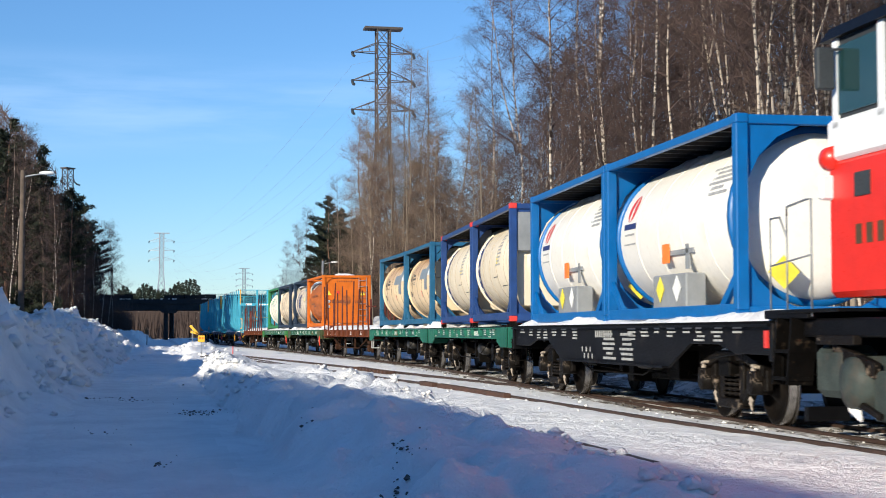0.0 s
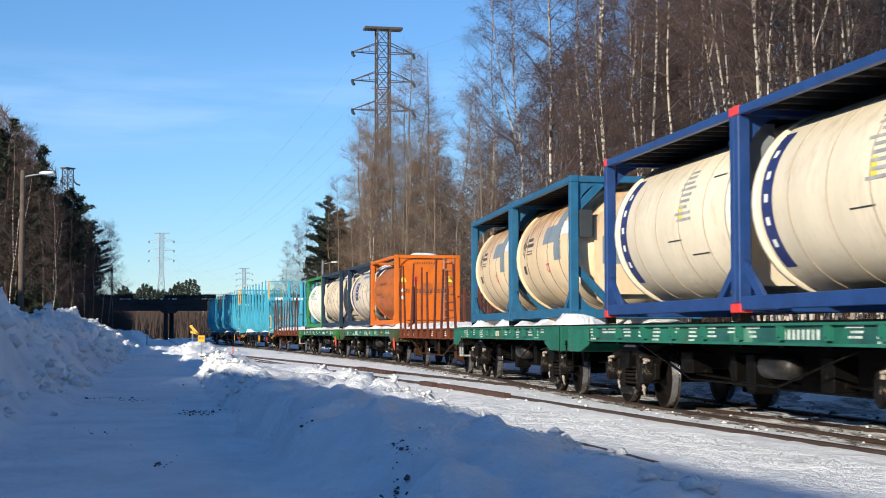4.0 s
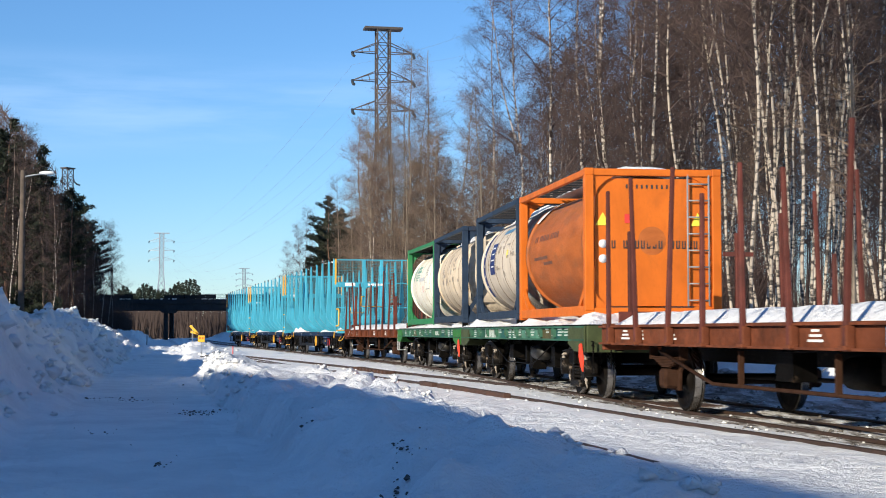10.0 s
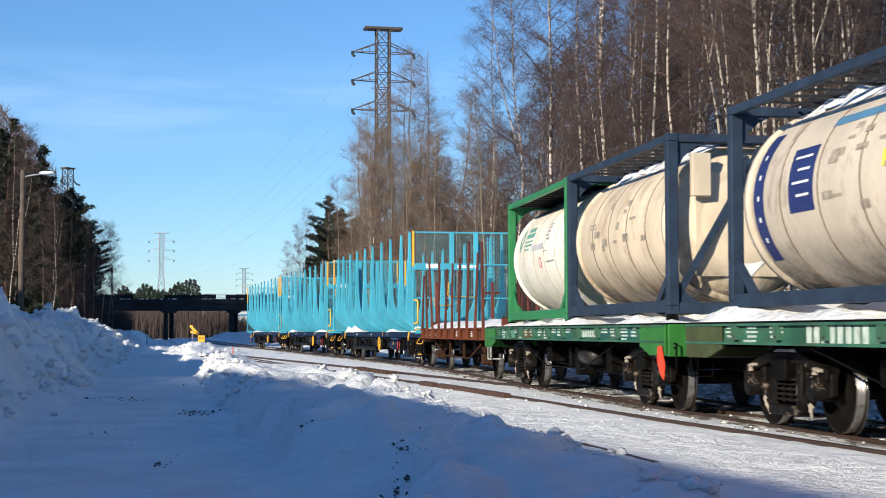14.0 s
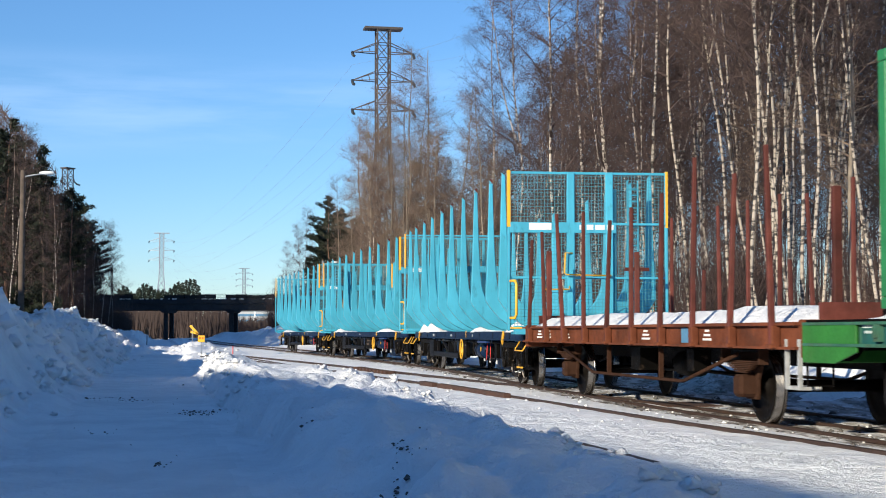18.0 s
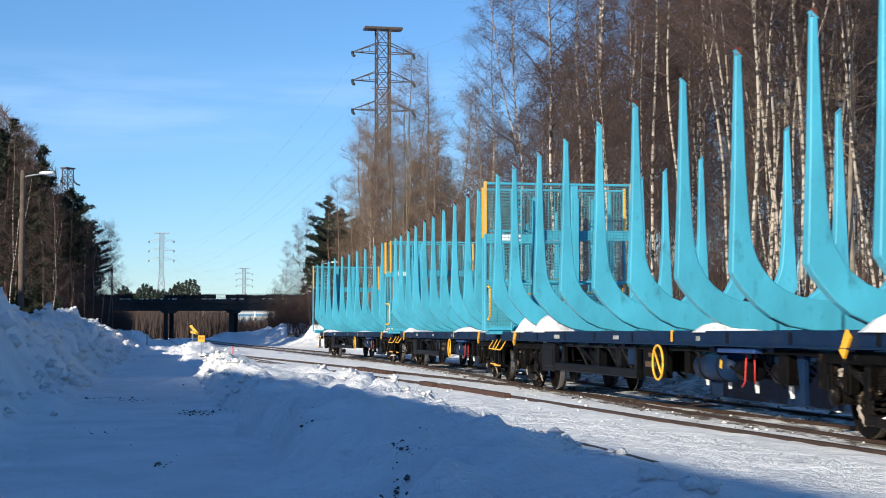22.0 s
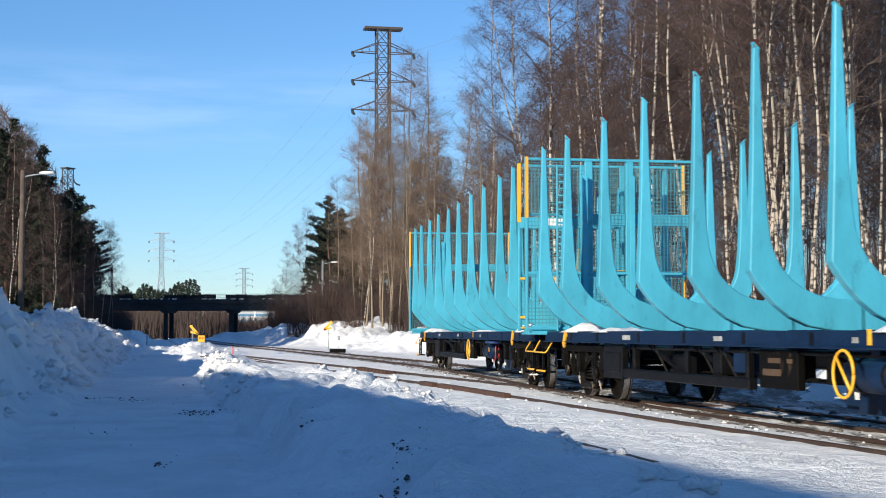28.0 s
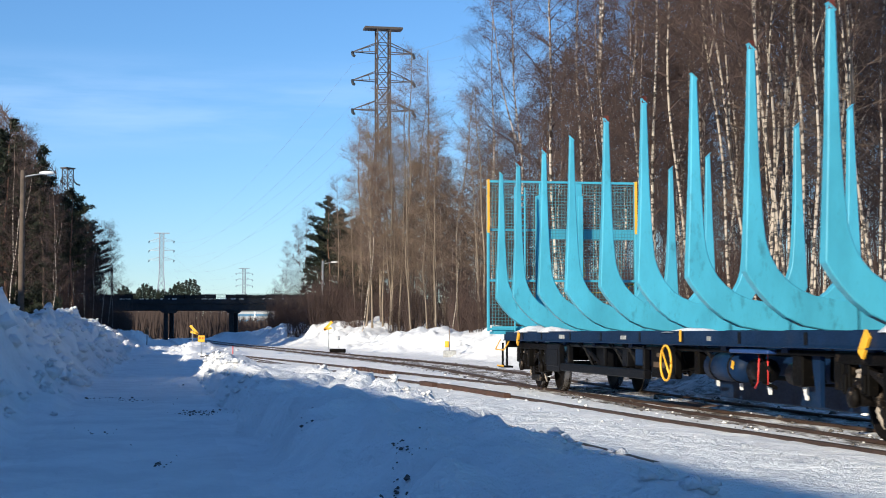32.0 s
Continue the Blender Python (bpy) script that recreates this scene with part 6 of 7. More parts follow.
        for zz in (1.28, 1.02):
            part("sticker", Build().lathe([(hx - 0.106, 0.075), (hx - 0.100, 0.075)], 16, "x", (0, -0.88, zz)), "decal_white", top)
        part("sticker", Build().box(hx - 0.103, -0.42, 1.72, 0.006, 0.14, 0.16), "decal_red", top, "red and white label")
        snow_heap(top, -2.4, 2.6, -0.6, 0.6, CH - 0.04, 0.10, 31)
        sp = Build()
        shape_on_tank(sp, 34, 66, lambda f: [(-2.42 + 0.25 * f * f, -2.15 + 0.28 * f + 0.06 * math.sin(9 * f))], r, zc, 12, 0.03)
        part("snow_patch", sp, "snow", tank, "snow clinging to the tank")
    elif style == "logo":
        st = Build()
        on_tank(st, -2.35, -2.05, -40, 44, r, zc)
        part("name_stripe", st, "decal_navy", tank, "dark blue vertical name stripe")
        b = Build()
        for k in range(5):
            on_tank(b, -2.22, -2.16, 25 - 13 * k, 28 - 13 * k, r, zc, 2, 0.008)
        part("lettering", b, "decal_white", tank)
        q = Build()
        on_tank(q, -1.30, -0.62, -12, 26, r, zc)
        panel = part("sign_panel", q, "decal_navy", tank, "navy sign panel with white lettering")
        bars_on_tank(panel, [(-0.96 + 0.06 * (k % 2), 20 - 7.5 * k, 0.46 - 0.12 * (k % 2), 1.5) for k in range(4)], r + 0.004, zc, "decal_white")
        bars_on_tank(tank, [(0.1, 40, 1.3, 7)], r, zc, "decal_blue", "worn blue lettering")
        bars_on_tank(tank, [(rr.uniform(-0.3, 2.1), rr.uniform(-20, 34), rr.uniform(0.15, 0.4), rr.uniform(1, 5)) for k in range(14)], r, zc, "decal_worn")
        bars_on_tank(tank, [(1.15, 8, 0.2, 9)], r, zc, "decal_yellow", "yellow sticker")
    elif style == "plain":
        bars_on_tank(tank, [(rr.uniform(-1.6, 1.9), rr.uniform(-10, 34), rr.uniform(0.15, 0.45), rr.uniform(1, 7)) for k in range(14)], r, zc, "decal_worn")
        part("end_panel", Build().box(hx - 0.17, 0.0, 1.3, 0.01, 1.5, 1.5), tank_mat, top)
        part("placard", Build().box(hx - 0.155, 0.05, 0.75, 0.01, 0.3, 0.3, 45), "decal_white", top, "white diamond placard")
        part("document_box", Build().box(hx - 0.04, -0.72, 2.0, 0.12, 0.28, 0.62), "tank_dirty", top, "cream document box", bevel=0.01)
        part("end_brace", Build().beam((hx - 0.08, -1.1, 0.2), (hx - 0.08, 0.2, 2.4), 0.05, 0.1).beam((hx - 0.08, 1.1, 0.2), (hx - 0.08, -0.2, 2.4), 0.05, 0.1), frame_mat, top)
    elif style == "green":
        lg = Build()
        shape_on_tank(lg, 6, 34, diamond_ring(-1.98, 0.2, 0.09), r, zc)
        part("logo", lg, "decal_green", tank, "green diamond brand mark")
        bars_on_tank(tank, [(-1.25, 30, 0.7, 5), (-1.2, 23, 0.85, 5), (-1.2, 16.5, 0.85, 1.8), (-1.2, 12.5, 0.85, 1.8), (-1.3, 8, 0.5, 1.5)], r, zc, "decal_green")
        bars_on_tank(tank, [(-0.2, 8, 1.3, 6)], r, zc, "faded", "painted-over patch")
        rm = Build()
        shape_on_tank(rm, -14, -3, round_ring(0.15, 0.13, 0.03), r, zc)
        part("round_mark", rm, "decal_red", tank, "red ring-shaped mark")
        bars_on_tank(tank, [(0.75 + rr.uniform(-.1, .1), 30 - 4 * k, 0.3, 2) for k in range(5)] + [(0.7, 2, 0.5, 0.8), (1.1, -9, 0.8, 1.4)], r, zc, "decal_grey")
    if style in ("logo", "plain", "green", "white"):
        hp = Build()
        n = 22
        xs = np.linspace(-2.35, 2.35, n)
        vs, fs = [], []
        for i, xq in enumerate(xs):
            for k in range(7):
                w = radians(62 + 56 * k / 6 + 8 * rr.uniform(-1, 1))
                hgt = (0.15 if style in ("logo", "plain") else 0.085) * math.sin(math.pi * k / 6) * (0.5 + rr.random()) * min(1, i, n - 1 - i) - 0.006
                vs.append((xq, -(r + hgt) * math.cos(w), zc + (r + hgt) * math.sin(w)))
        for i in range(n - 1):
            for k in range(6):
                fs.append((i * 7 + k, (i + 1) * 7 + k, (i + 1) * 7 + k + 1, i * 7 + k + 1))
        hp.add(vs, fs, True)
        part("snow_cover", hp, "snow", top, "snow lying along the tank's top")
    MOVING.append((top, s, 4.86, z))
    return top


def stake_wagon(s, label, seed):
    """Two-axle red wagon with tall loose stakes along both sides."""
    top = thing("stake_wagon", label, "stake wagon", "wagons of the train", m=train_pose(s, 0))
    L, z1 = 6.95, 1.24
    for y in (-1, 1):
        part("side_sill", Build().box(0, y * 1.33, z1 - 0.15, 2 * L, 0.07, 0.28), "red_wagon", top, bevel=0.01)
        part("sill_flange", Build().box(0, y * 1.38, z1 - 0.02, 2 * L, 0.10, 0.03).box(0, y * 1.38, z1 - 0.285, 2 * L, 0.10, 0.03), "red_wagon", top)
    part("deck", Build().box(0, 0, z1 - 0.03, 2 * L, 2.7, 0.07), "red_wagon", top)
    for x in (-1, 1):
        part("headstock", Build().box(x * L, 0, z1 - 0.18, 0.12, 2.72, 0.42), "red_wagon", top, bevel=0.015)
        coupler(top, x * L, x)
        for y in (-1, 1):
            part("end_stanchion", Build().box(x * (L - 0.06), y * 0.9, z1 + 0.75, 0.09, 0.10, 1.5), "red_stake", top, bevel=0.01)
            part("buffer", Build().lathe([(0, 0.09), (0.3, 0.09), (0.32, 0.2), (0.36, 0.2)] if x > 0 else [(-0.36, 0.2), (-0.32, 0.2), (-0.3, 0.09), (0, 0.09)], 14, "x", (x * L, y * 0.98, 1.02)), "underframe", top)
        part("end_bar", Build().box(x * (L - 0.06), 0, z1 + 0.12, 0.1, 2.2, 0.2).box(x * (L - 0.06), 0.9, z1 + 1.15, 0.06, 0.5, 0.07), "red_stake", top)
    rr = random.Random(seed)
    st = Build().box(0, 0, 1.15, 0.080, 0.07, 2.3, taper=0.75).mesh("stake", "red_stake", 0.01)
    sh = Build().box(0, 0, 0.62, 0.08, 0.07, 1.24, taper=0.85).mesh("short_stake", "red_stake", 0.01)
    pk = Build().box(0, 0, 0.03, 0.15, 0.10, 0.27).box(0, -0.02, -0.07, 0.19, 0.12, 0.05).mesh("stake_pocket", "red_wagon", 0.01)
    for y in (-1, 1):
        for k in range(10):
            x = -L + 0.62 + k * (2 * L - 1.24) / 9
            m = pose(x, y * 1.44, z1 - 0.28, rr.uniform(-2.5, 2.5), rr.uniform(-3.5, 3.5), 0) @ Matrix.Diagonal((1, 1, rr.uniform(0.82, 1.08), 1))
            part("stake", st, None, top, at=m)
            if y > 0 and k % 3 == 1:
                part("short_stake", sh, None, top, at=pose(x + 0.6, y * 1.40, z1 - 0.2, 0, rr.uniform(-3, 3), 0))
            part("stake_pocket", pk, None, top, at=pose(x, y * 1.42, z1 - 0.2))
    part("centre_sill", Build().box(0, -0.35, z1 - 0.32, 2 * L, 0.12, 0.42).box(0, 0.35, z1 - 0.32, 2 * L, 0.12, 0.42), "underframe", top)
    cb = Build().box(0, 0, z1 - 0.22, 0.1, 2.6, 0.2).mesh("cross_bearer", "underframe")
    for x in np.arange(-L + 1, L, 1.5):
        part("cross_bearer", cb, None, top, at=pose(x, 0, 0))
    for y in (-1, 1):
        part("truss_rod", Build().tube([(-L + 2.4, y * 1.2, 0.86), (-2.4, y * 1.2, 0.46), (2.4, y * 1.2, 0.46), (L - 2.4, y * 1.2, 0.86)], 0.026, 6).beam((-1.4, y * 1.2, 0.9), (-1.4, y * 1.2, 0.46), 0.06, 0.06).beam((1.4, y * 1.2, 0.9), (1.4, y * 1.2, 0.46), 0.06, 0.06), "rust_grime", top)
    for x in (-4.5, 4.5):
        wheelset(top, x)
        for y in (-1, 1):
            g = Build().plate([(-0.42, 0.88), (0.42, 0.88), (0.22, 0.55), (0.20, 0.30), (-0.20, 0.30), (-0.22, 0.55)], 0.05, Matrix.Translation((x, y * 0.98, 0)) @ pose(0, 0, 0, 90))
            ax = part("axle_guard", g, "rust_grime", top, bevel=0.01)
            part("axle_box", Build().box(x, y * 1.08, 0.47, 0.28, 0.24, 0.28), "rust_grime", ax, bevel=0.04)
            lf = Build()
            for k in range(7):
                lf.box(x, y * 1.10, 0.64 + 0.022 * k, 1.25 - 0.15 * (6 - k), 0.09, 0.018)
            part("leaf_spring", lf, "rust_grime", ax)
            for a in (-0.66, 0.66):
                part("spring_hanger", Build().box(x + a, y * 1.10, 0.85, 0.06, 0.12, 0.22), "rust_grime", ax)
    part("brake_cylinder", Build().lathe([(-0.5, 0.06), (-0.4, 0.19), (0.3, 0.19), (0.4, 0.1)], 12, "x", (0.6, -0.45, 0.66)), "underframe", top)
    part("brake_gear", Build().tube([(-4.4, -0.2, 0.5), (0, -0.2, 0.55), (4.4, -0.2, 0.5)], 0.03, 6).box(-0.4, -0.9, 0.72, 0.5, 0.3, 0.34).box(2.2, -0.9, 0.74, 0.3, 0.25, 0.3), "underframe", top)
    part("steps", Build().box(L - 0.2, -1.25, 0.52, 0.4, 0.25, 0.04).box(L - 0.38, -1.36, 0.78, 0.05, 0.04, 0.55).box(L - 0.02, -1.36, 0.78, 0.05, 0.04, 0.55), "decal_grey", top, "grey steel footstep")
    b = Build()
    for x, w in ((-5.7, 0.5), (-4.9, 0.25), (-3.6, 0.6), (1.2, 0.5), (3.9, 0.4)):
        for k in range(3):
            b.box(x, -1.368, z1 - 0.09 - 0.055 * k, w * (0.4 + 0.2 * ((k * 7) % 3)), 0.006, 0.028)
    part("lettering", b, "decal_white", top)
    part("load_panel", Build().box(3.0, -1.367, z1 - 0.15, 0.30, 0.004, 0.20), "decal_blue", top, "blue loading table")
    snow_heap(top, -L + 0.15, L - 0.15, -1.26, 1.26, z1 + 0.004, 0.20, seed, rough=0.35)
    MOVING.append((top, s, 4.5))
    return top


def bunk_mesh():
    """One U-shaped timber bunk: a broad curved foot on each side that rises into a tapered stake."""
    b = Build()
    # the foot sweeps out to a sharp outer corner, from which the stake rises and narrows
    out = [(0.30, 1.135), (0.70, 1.15), (0.98, 1.20), (1.20, 1.30), (1.38, 1.44), (1.52, 1.59), (1.62, 1.72), (1.668, 1.80), (1.690, 1.83), (1.688, 1.90), (1.665, 2.45), (1.640, 3.10), (1.622, 3.80), (1.603, 4.47)]
    inn = [(0.30, 1.50), (0.62, 1.515), (0.86, 1.555), (1.04, 1.63), (1.18, 1.73), (1.29, 1.85), (1.365, 1.98), (1.405, 2.08), (1.425, 2.15), (1.440, 2.22), (1.470, 2.52), (1.500, 3.10), (1.518, 3.80), (1.532, 4.40)]
    for s in (-1, 1):
        n = len(out)
        half = lambda z: 0.085 if z < 2.0 else 0.085 - 0.045 * (z - 2.0) / 2.5
        vs = []
        for (a, z), (c, zz) in zip(out, inn):
            vs += [(-half(z), s * a, z), (half(z), s * a, z), (half(zz), s * c, zz), (-half(zz), s * c, zz)]
        fs = []
        for i in range(n - 1):
            for k in range(4):
                q = (i * 4 + k, i * 4 + (k + 1) % 4, (i + 1) * 4 + (k + 1) % 4, (i + 1) * 4 + k)
                fs.append(q if s > 0 else q[::-1])
        fs += [tuple(range((n - 1) * 4, n * 4)) if s < 0 else tuple(range(n * 4 - 1, (n - 1) * 4 - 1, -1))]
        b.add(vs, fs)
    b.box(0, 0, 1.33, 0.17, 0.72, 0.38)
    return b


BUNK = bunk_mesh().mesh("bunk", "turquoise", 0.012)


def end_wall_mesh():
    b = {}
    b["post"] = Build().box(0, 0, 2.79, 0.10, 0.055, 3.26).mesh("post", "turquoise", 0.01)
    b["rail"] = Build().box(0, 0, 0, 0.06, 3.26, 0.05).mesh("rail", "turquoise", 0.008)
    b["plank"] = Build().box(0.03, 0, 3.34, 0.05, 3.28, 0.05).box(0.034, -0.52, 3.26, 0.05, 2.20, 0.22).mesh("end_wall", "turquoise", 0.008)
    b["wide"] = Build().box(0.01, 0, 2.78, 0.10, 0.15, 3.22).mesh("post", "turquoise", 0.01)
    b["ladder_post"] = Build().box(0, 0, 2.7, 0.06, 0.03, 3.1).mesh("ladder_side", "turquoise", 0.006)
    b["rung"] = Build().tube([(0, -0.10, 0), (0, 0.10, 0)], 0.016, 6).mesh("rung", "turquoise")
    b["channel"] = Build().plate([(-0.08, 0.10), (-0.08, 0.0), (0.08, 0.0), (0.08, 0.10), (0.06, 0.10), (0.06, 0.02), (-0.06, 0.02), (-0.06, 0.10)], 2.9, Matrix.Translation((0, 0, 2.62))).mesh("back_channel", "turquoise", 0.003)
    return b


def mesh_grid():
    b = Build()
    for y in np.arange(-1.60, 1.61, 0.07):
        b.box(0, y, 2.79, 0.006, 0.0085, 3.2)
    for z in np.arange(1.24, 4.38, 0.07):
        b.box(0, 0, z, 0.006, 3.24, 0.0085)
    return b


WALL = end_wall_mesh()
GRID = mesh_grid().mesh("wire_mesh", "mesh_wire")


BUNKS = (9.21, 7.53, 5.28, 3.22, 1.01, -1.01, -3.22, -5.28, -7.53, -9.21)


def timber_wagon(s, length, label, seed, wheel=0.0):
    top = thing("timber_wagon", label, "timber wagon", "wagons of the train", m=train_pose(s, 0))
    L = length / 2
    for x, q in ((L, 1), (-L, -1)):
        w = part("end_wall", WALL["plank"], None, top, "turquoise end frame with wire mesh", at=pose(x, 0, 0, 0, 0, 0 if q > 0 else 180))
        for y in (-1.64, -0.36, 0.44, 1.64):
            part("post", WALL["post" if abs(y) > 1 else "wide"], None, w, at=pose(0, y, 0))
        for z in (1.2, 2.24, 4.38):
            part("rail", WALL["rail"], None, w, at=pose(-0.02, 0, z))
        part("wire_mesh", GRID, None, w)
        part("back_channel", WALL["channel"], None, w, at=pose(-0.16, -0.40, 0))
        part("back_channel", WALL["channel"], None, w, at=pose(-0.16, 0.52, 0))
        for y in (0.86, 1.08):
            part("ladder_side", WALL["ladder_post"], None, w, at=pose(-0.12, y, 0))
        for z in np.arange(1.35, 4.2, 0.13):
            part("rung", WALL["rung"], None, w, at=pose(-0.12, 0.97, z))
        for y in (-1.642, 1.642):
            part("yellow_edge", Build().box(0, y, 3.845, 0.112, 0.058 if y < 0 else 0.05, 1.15), "yellow", w, "yellow warning strip")
        part("number_plate", Build().box(0.062, -1.0, 3.28, 0.006, 0.46, 0.14), "decal_white", w, "white marking panel")
        part("lettering", Build().box(0.062, -0.14, 3.27, 0.006, 0.10, 0.10).box(0.062, 0.03, 3.27, 0.006, 0.14, 0.10).box(0.062, 0.24, 3.27, 0.006, 0.2, 0.10).box(0.062, 0.45, 3.27, 0.006, 0.14, 0.10), "decal_white", w)
        part("handrail", Build().tube([(0.05, -1.62, 1.42), (0.16, -1.54, 1.42), (0.20, -1.52, 1.5), (0.20, -1.52, 2.1), (0.16, -1.54, 2.17), (0.05, -1.62, 2.17)], 0.028, 8), "yellow", w, "yellow handrail")
        part("handrail", Build().tube([(0.06, -0.34, 2.74), (0.14, -0.50, 2.74), (0.14, -0.52, 2.34), (0.14, -0.48, 2.30), (0.14, 0.45, 2.28), (0.06, 0.45, 2.28)], 0.016, 6), "yellow", w, "yellow handrail")
        part("handrail", Build().tube([(0.06, -0.98, 2.24), (0.13, -0.98, 2.2), (0.13, -0.96, 2.0), (0.13, -0.42, 2.0), (0.06, -0.40, 2.06)], 0.016, 6), "yellow", w, "yellow handrail")
        part("hazard_strip", Build().box(0.05, -1.5, 1.22, 0.03, 0.24, 0.03).box(0.05, -1.3, 1.22, 0.034, 0.1, 0.034), "yellow", w, "yellow and black edge strip")
        coupler(top, x + q * 0.1, q)
        part("end_platform", Build().box(x + q * 0.02, 0, 1.12, 0.55, 3.1, 0.06).box(x + q * 0.02, 0, 1.19, 0.06, 3.1, 0.14), "turquoise", top)
        part("headstock", Build().box(x, 0, 0.98, 0.16, 2.5, 0.34), "steel_black", top, bevel=0.015)
        part("draft_box", Build().box(x + q * 0.22, -0.55, 1.0, 0.36, 0.5, 0.34, taper=0.85).box(x + q * 0.2, 0.55, 1.0, 0.3, 0.4, 0.28), "steel_black", top, "black box beside the coupler", bevel=0.03)
        part("step_rail", Build().tube([(x + q * 0.35, -1.3, 0.98), (x + q * 0.35, -1.40, 0.80), (x + q * 0.3, -1.42, 0.76), (x - q * 0.55, -1.42, 0.76), (x - q * 0.6, -1.40, 0.80), (x - q * 0.6, -1.3, 0.96)], 0.014, 6), "yellow", top, "yellow step rail")
        part("step_edge", Build().box(x - q * 0.1, -1.40, 0.42, 0.6, 0.03, 0.03), "yellow", top, "yellow step edge")
        part("step", Build().box(x - q * 0.1, -1.28, 0.40, 0.5, 0.22, 0.04).box(x - q * 0.32, -1.3, 0.66, 0.04, 0.04, 0.5).box(x + q * 0.12, -1.3, 0.66, 0.04, 0.04, 0.5), "steel_black", top)
        part("jack_mark", Build().beam((x - 1.55 * q - 1.1 * (q > 0), -1.34, 0.90), (x - 1.55 * q - 1.1 * (q > 0) + 0.17, -1.34, 1.12), 0.03, 0.13), "yellow", top, "yellow jacking mark")
    for k, x in enumerate(BUNKS):
        part("bunk", BUNK, None, top, at=pose(x, 0, 0))
        if (k * 5 + seed) % 3 != 2:
            part("stake_tip", Build().box(x, -1.566, 4.46, 0.085, 0.078, 0.10, taper=0.7), "red_stake", top, "red painted stake tip")
    for y in (-1, 1):
        part("side_sill", Build().box(0, y * 1.27, 1.06, length - 0.2, 0.09, 0.18).box(0, y * 1.285, 0.965, length - 0.2, 0.14, 0.02), "steel_navy", top, bevel=0.006)
        part("sill_pipe", Build().tube([(-L + 1, y * 1.16, 0.90), (L - 1, y * 1.16, 0.90)], 0.035, 6), "steel_black", top)
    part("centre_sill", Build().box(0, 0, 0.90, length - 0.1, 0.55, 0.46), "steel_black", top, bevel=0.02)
    cb = Build().box(0, 0, 1.0, 0.2, 2.4, 0.22).mesh("cross_bearer", "steel_navy")
    for x in BUNKS:
        part("cross_bearer", cb, None, top, at=pose(x, 0, 0))
    part("deck_plate", Build().box(0, 0, 1.145, length - 0.6, 0.8, 0.03), "steel_navy", top)
    hw = Build().tube([(1.5 + 0.245 * math.cos(a), -1.36, 0.70 + 0.245 * math.sin(a)) for a in np.linspace(0, 2 * math.pi, 25)], 0.018, 6)
    hw.tube([(1.5 - 0.17, -1.36, 0.87), (1.5 + 0.17, -1.36, 0.53)], 0.017, 6)
    part("brake_wheel", hw, "yellow", top, "yellow handbrake wheel", at=pose(wheel, 0, 0))
    sb = part("sign_box", Build().box(0.72, -1.17, 0.70, 1.15, 0.10, 0.46), "underframe", top, "dark board with worn lettering", bevel=0.012)
    part("lettering", Build().box(0.62, -1.224, 0.80, 0.36, 0.004, 0.06).box(0.55, -1.224, 0.66, 0.55, 0.004, 0.08).box(1.08, -1.224, 0.80, 0.16, 0.004, 0.05), "brass", sb)
    part("air_tank", Build().lathe([(-0.66, 0.05), (-0.6, 0.19), (0.6, 0.19), (0.66, 0.05)], 18, "x", (2.95, -0.98, 0.68)), "steel_navy", top)
    part("tank_strap", Build().lathe([(-0.03, 0.20), (0.03, 0.20)], 18, "x", (2.6, -0.98, 0.68)), "steel_black", top)
    part("tank_strap", Build().lathe([(-0.03, 0.20), (0.03, 0.20)], 18, "x", (3.3, -0.98, 0.68)), "steel_black", top)
    part("marker_plate", Build().box(3.5, -1.18, 0.72, 0.07, 0.01, 0.1, 0, 20), "yellow", top, "small yellow mark")
    part("air_tank", Build().lathe([(-0.2, 0.13), (-0.19, 0.15), (0.19, 0.15), (0.2, 0.13)], 14, "x", (3.95, -0.95, 0.66)), "steel_black", top)
    part("pipe_shelf", Build().box(4.35, -1.15, 0.90, 1.3, 0.3, 0.05), "navy_frame", top, "blue shelf under the sill", bevel=0.01)
    part("brake_rod", Build().tube([(4.35, -1.15, 0.86), (4.32, -1.16, 0.52), (4.22, -1.16, 0.45)], 0.011, 6).tube([(4.5, -1.1, 0.86), (4.5, -1.1, 0.5)], 0.008, 6), "decal_red", top, "red valve rod")
    part("brake_cylinder", Build().lathe([(-0.2, 0.10), (-0.18, 0.14), (0.1, 0.15), (0.2, 0.12)], 14, "x", (5.05, -0.9, 0.64)), "steel_black", top)
    part("end_bracket", Build().plate([(5.75, 0.92), (6.0, 0.92), (6.0, 0.30), (5.9, 0.30)], 0.05, pose(0, -1.05, 0, 90, 0, 0)), "steel_navy", top)
    for x, w, h, dd, mt in ((-0.6, 0.5, 0.30, 0.34, "steel_navy"), (-1.5, 0.3, 0.34, 0.3, "steel_black"), (5.5, 0.3, 0.40, 0.28, "underframe"), (2.0, 0.2, 0.36, 0.3, "underframe"), (-2.9, 0.16, 0.5, 0.2, "steel_black")):
        part("equipment_box", Build().box(x, -1.0, 0.92 - h / 2, w, dd, h), mt, top, bevel=0.015)
    gr = random.Random(seed)
    for i in range(26):
        x = -5.2 + 11.2 * gr.random()
        y = -gr.uniform(0.3, 1.1)
        part("pipe_run", Build().tube([(x, y, 0.95), (x + gr.uniform(-.1, .1), y, gr.uniform(0.5, 0.8)), (x + gr.uniform(0.3, 1.1), y - 0.05, gr.uniform(0.45, 0.7))], gr.uniform(0.012, 0.03), 5), "underframe", top)
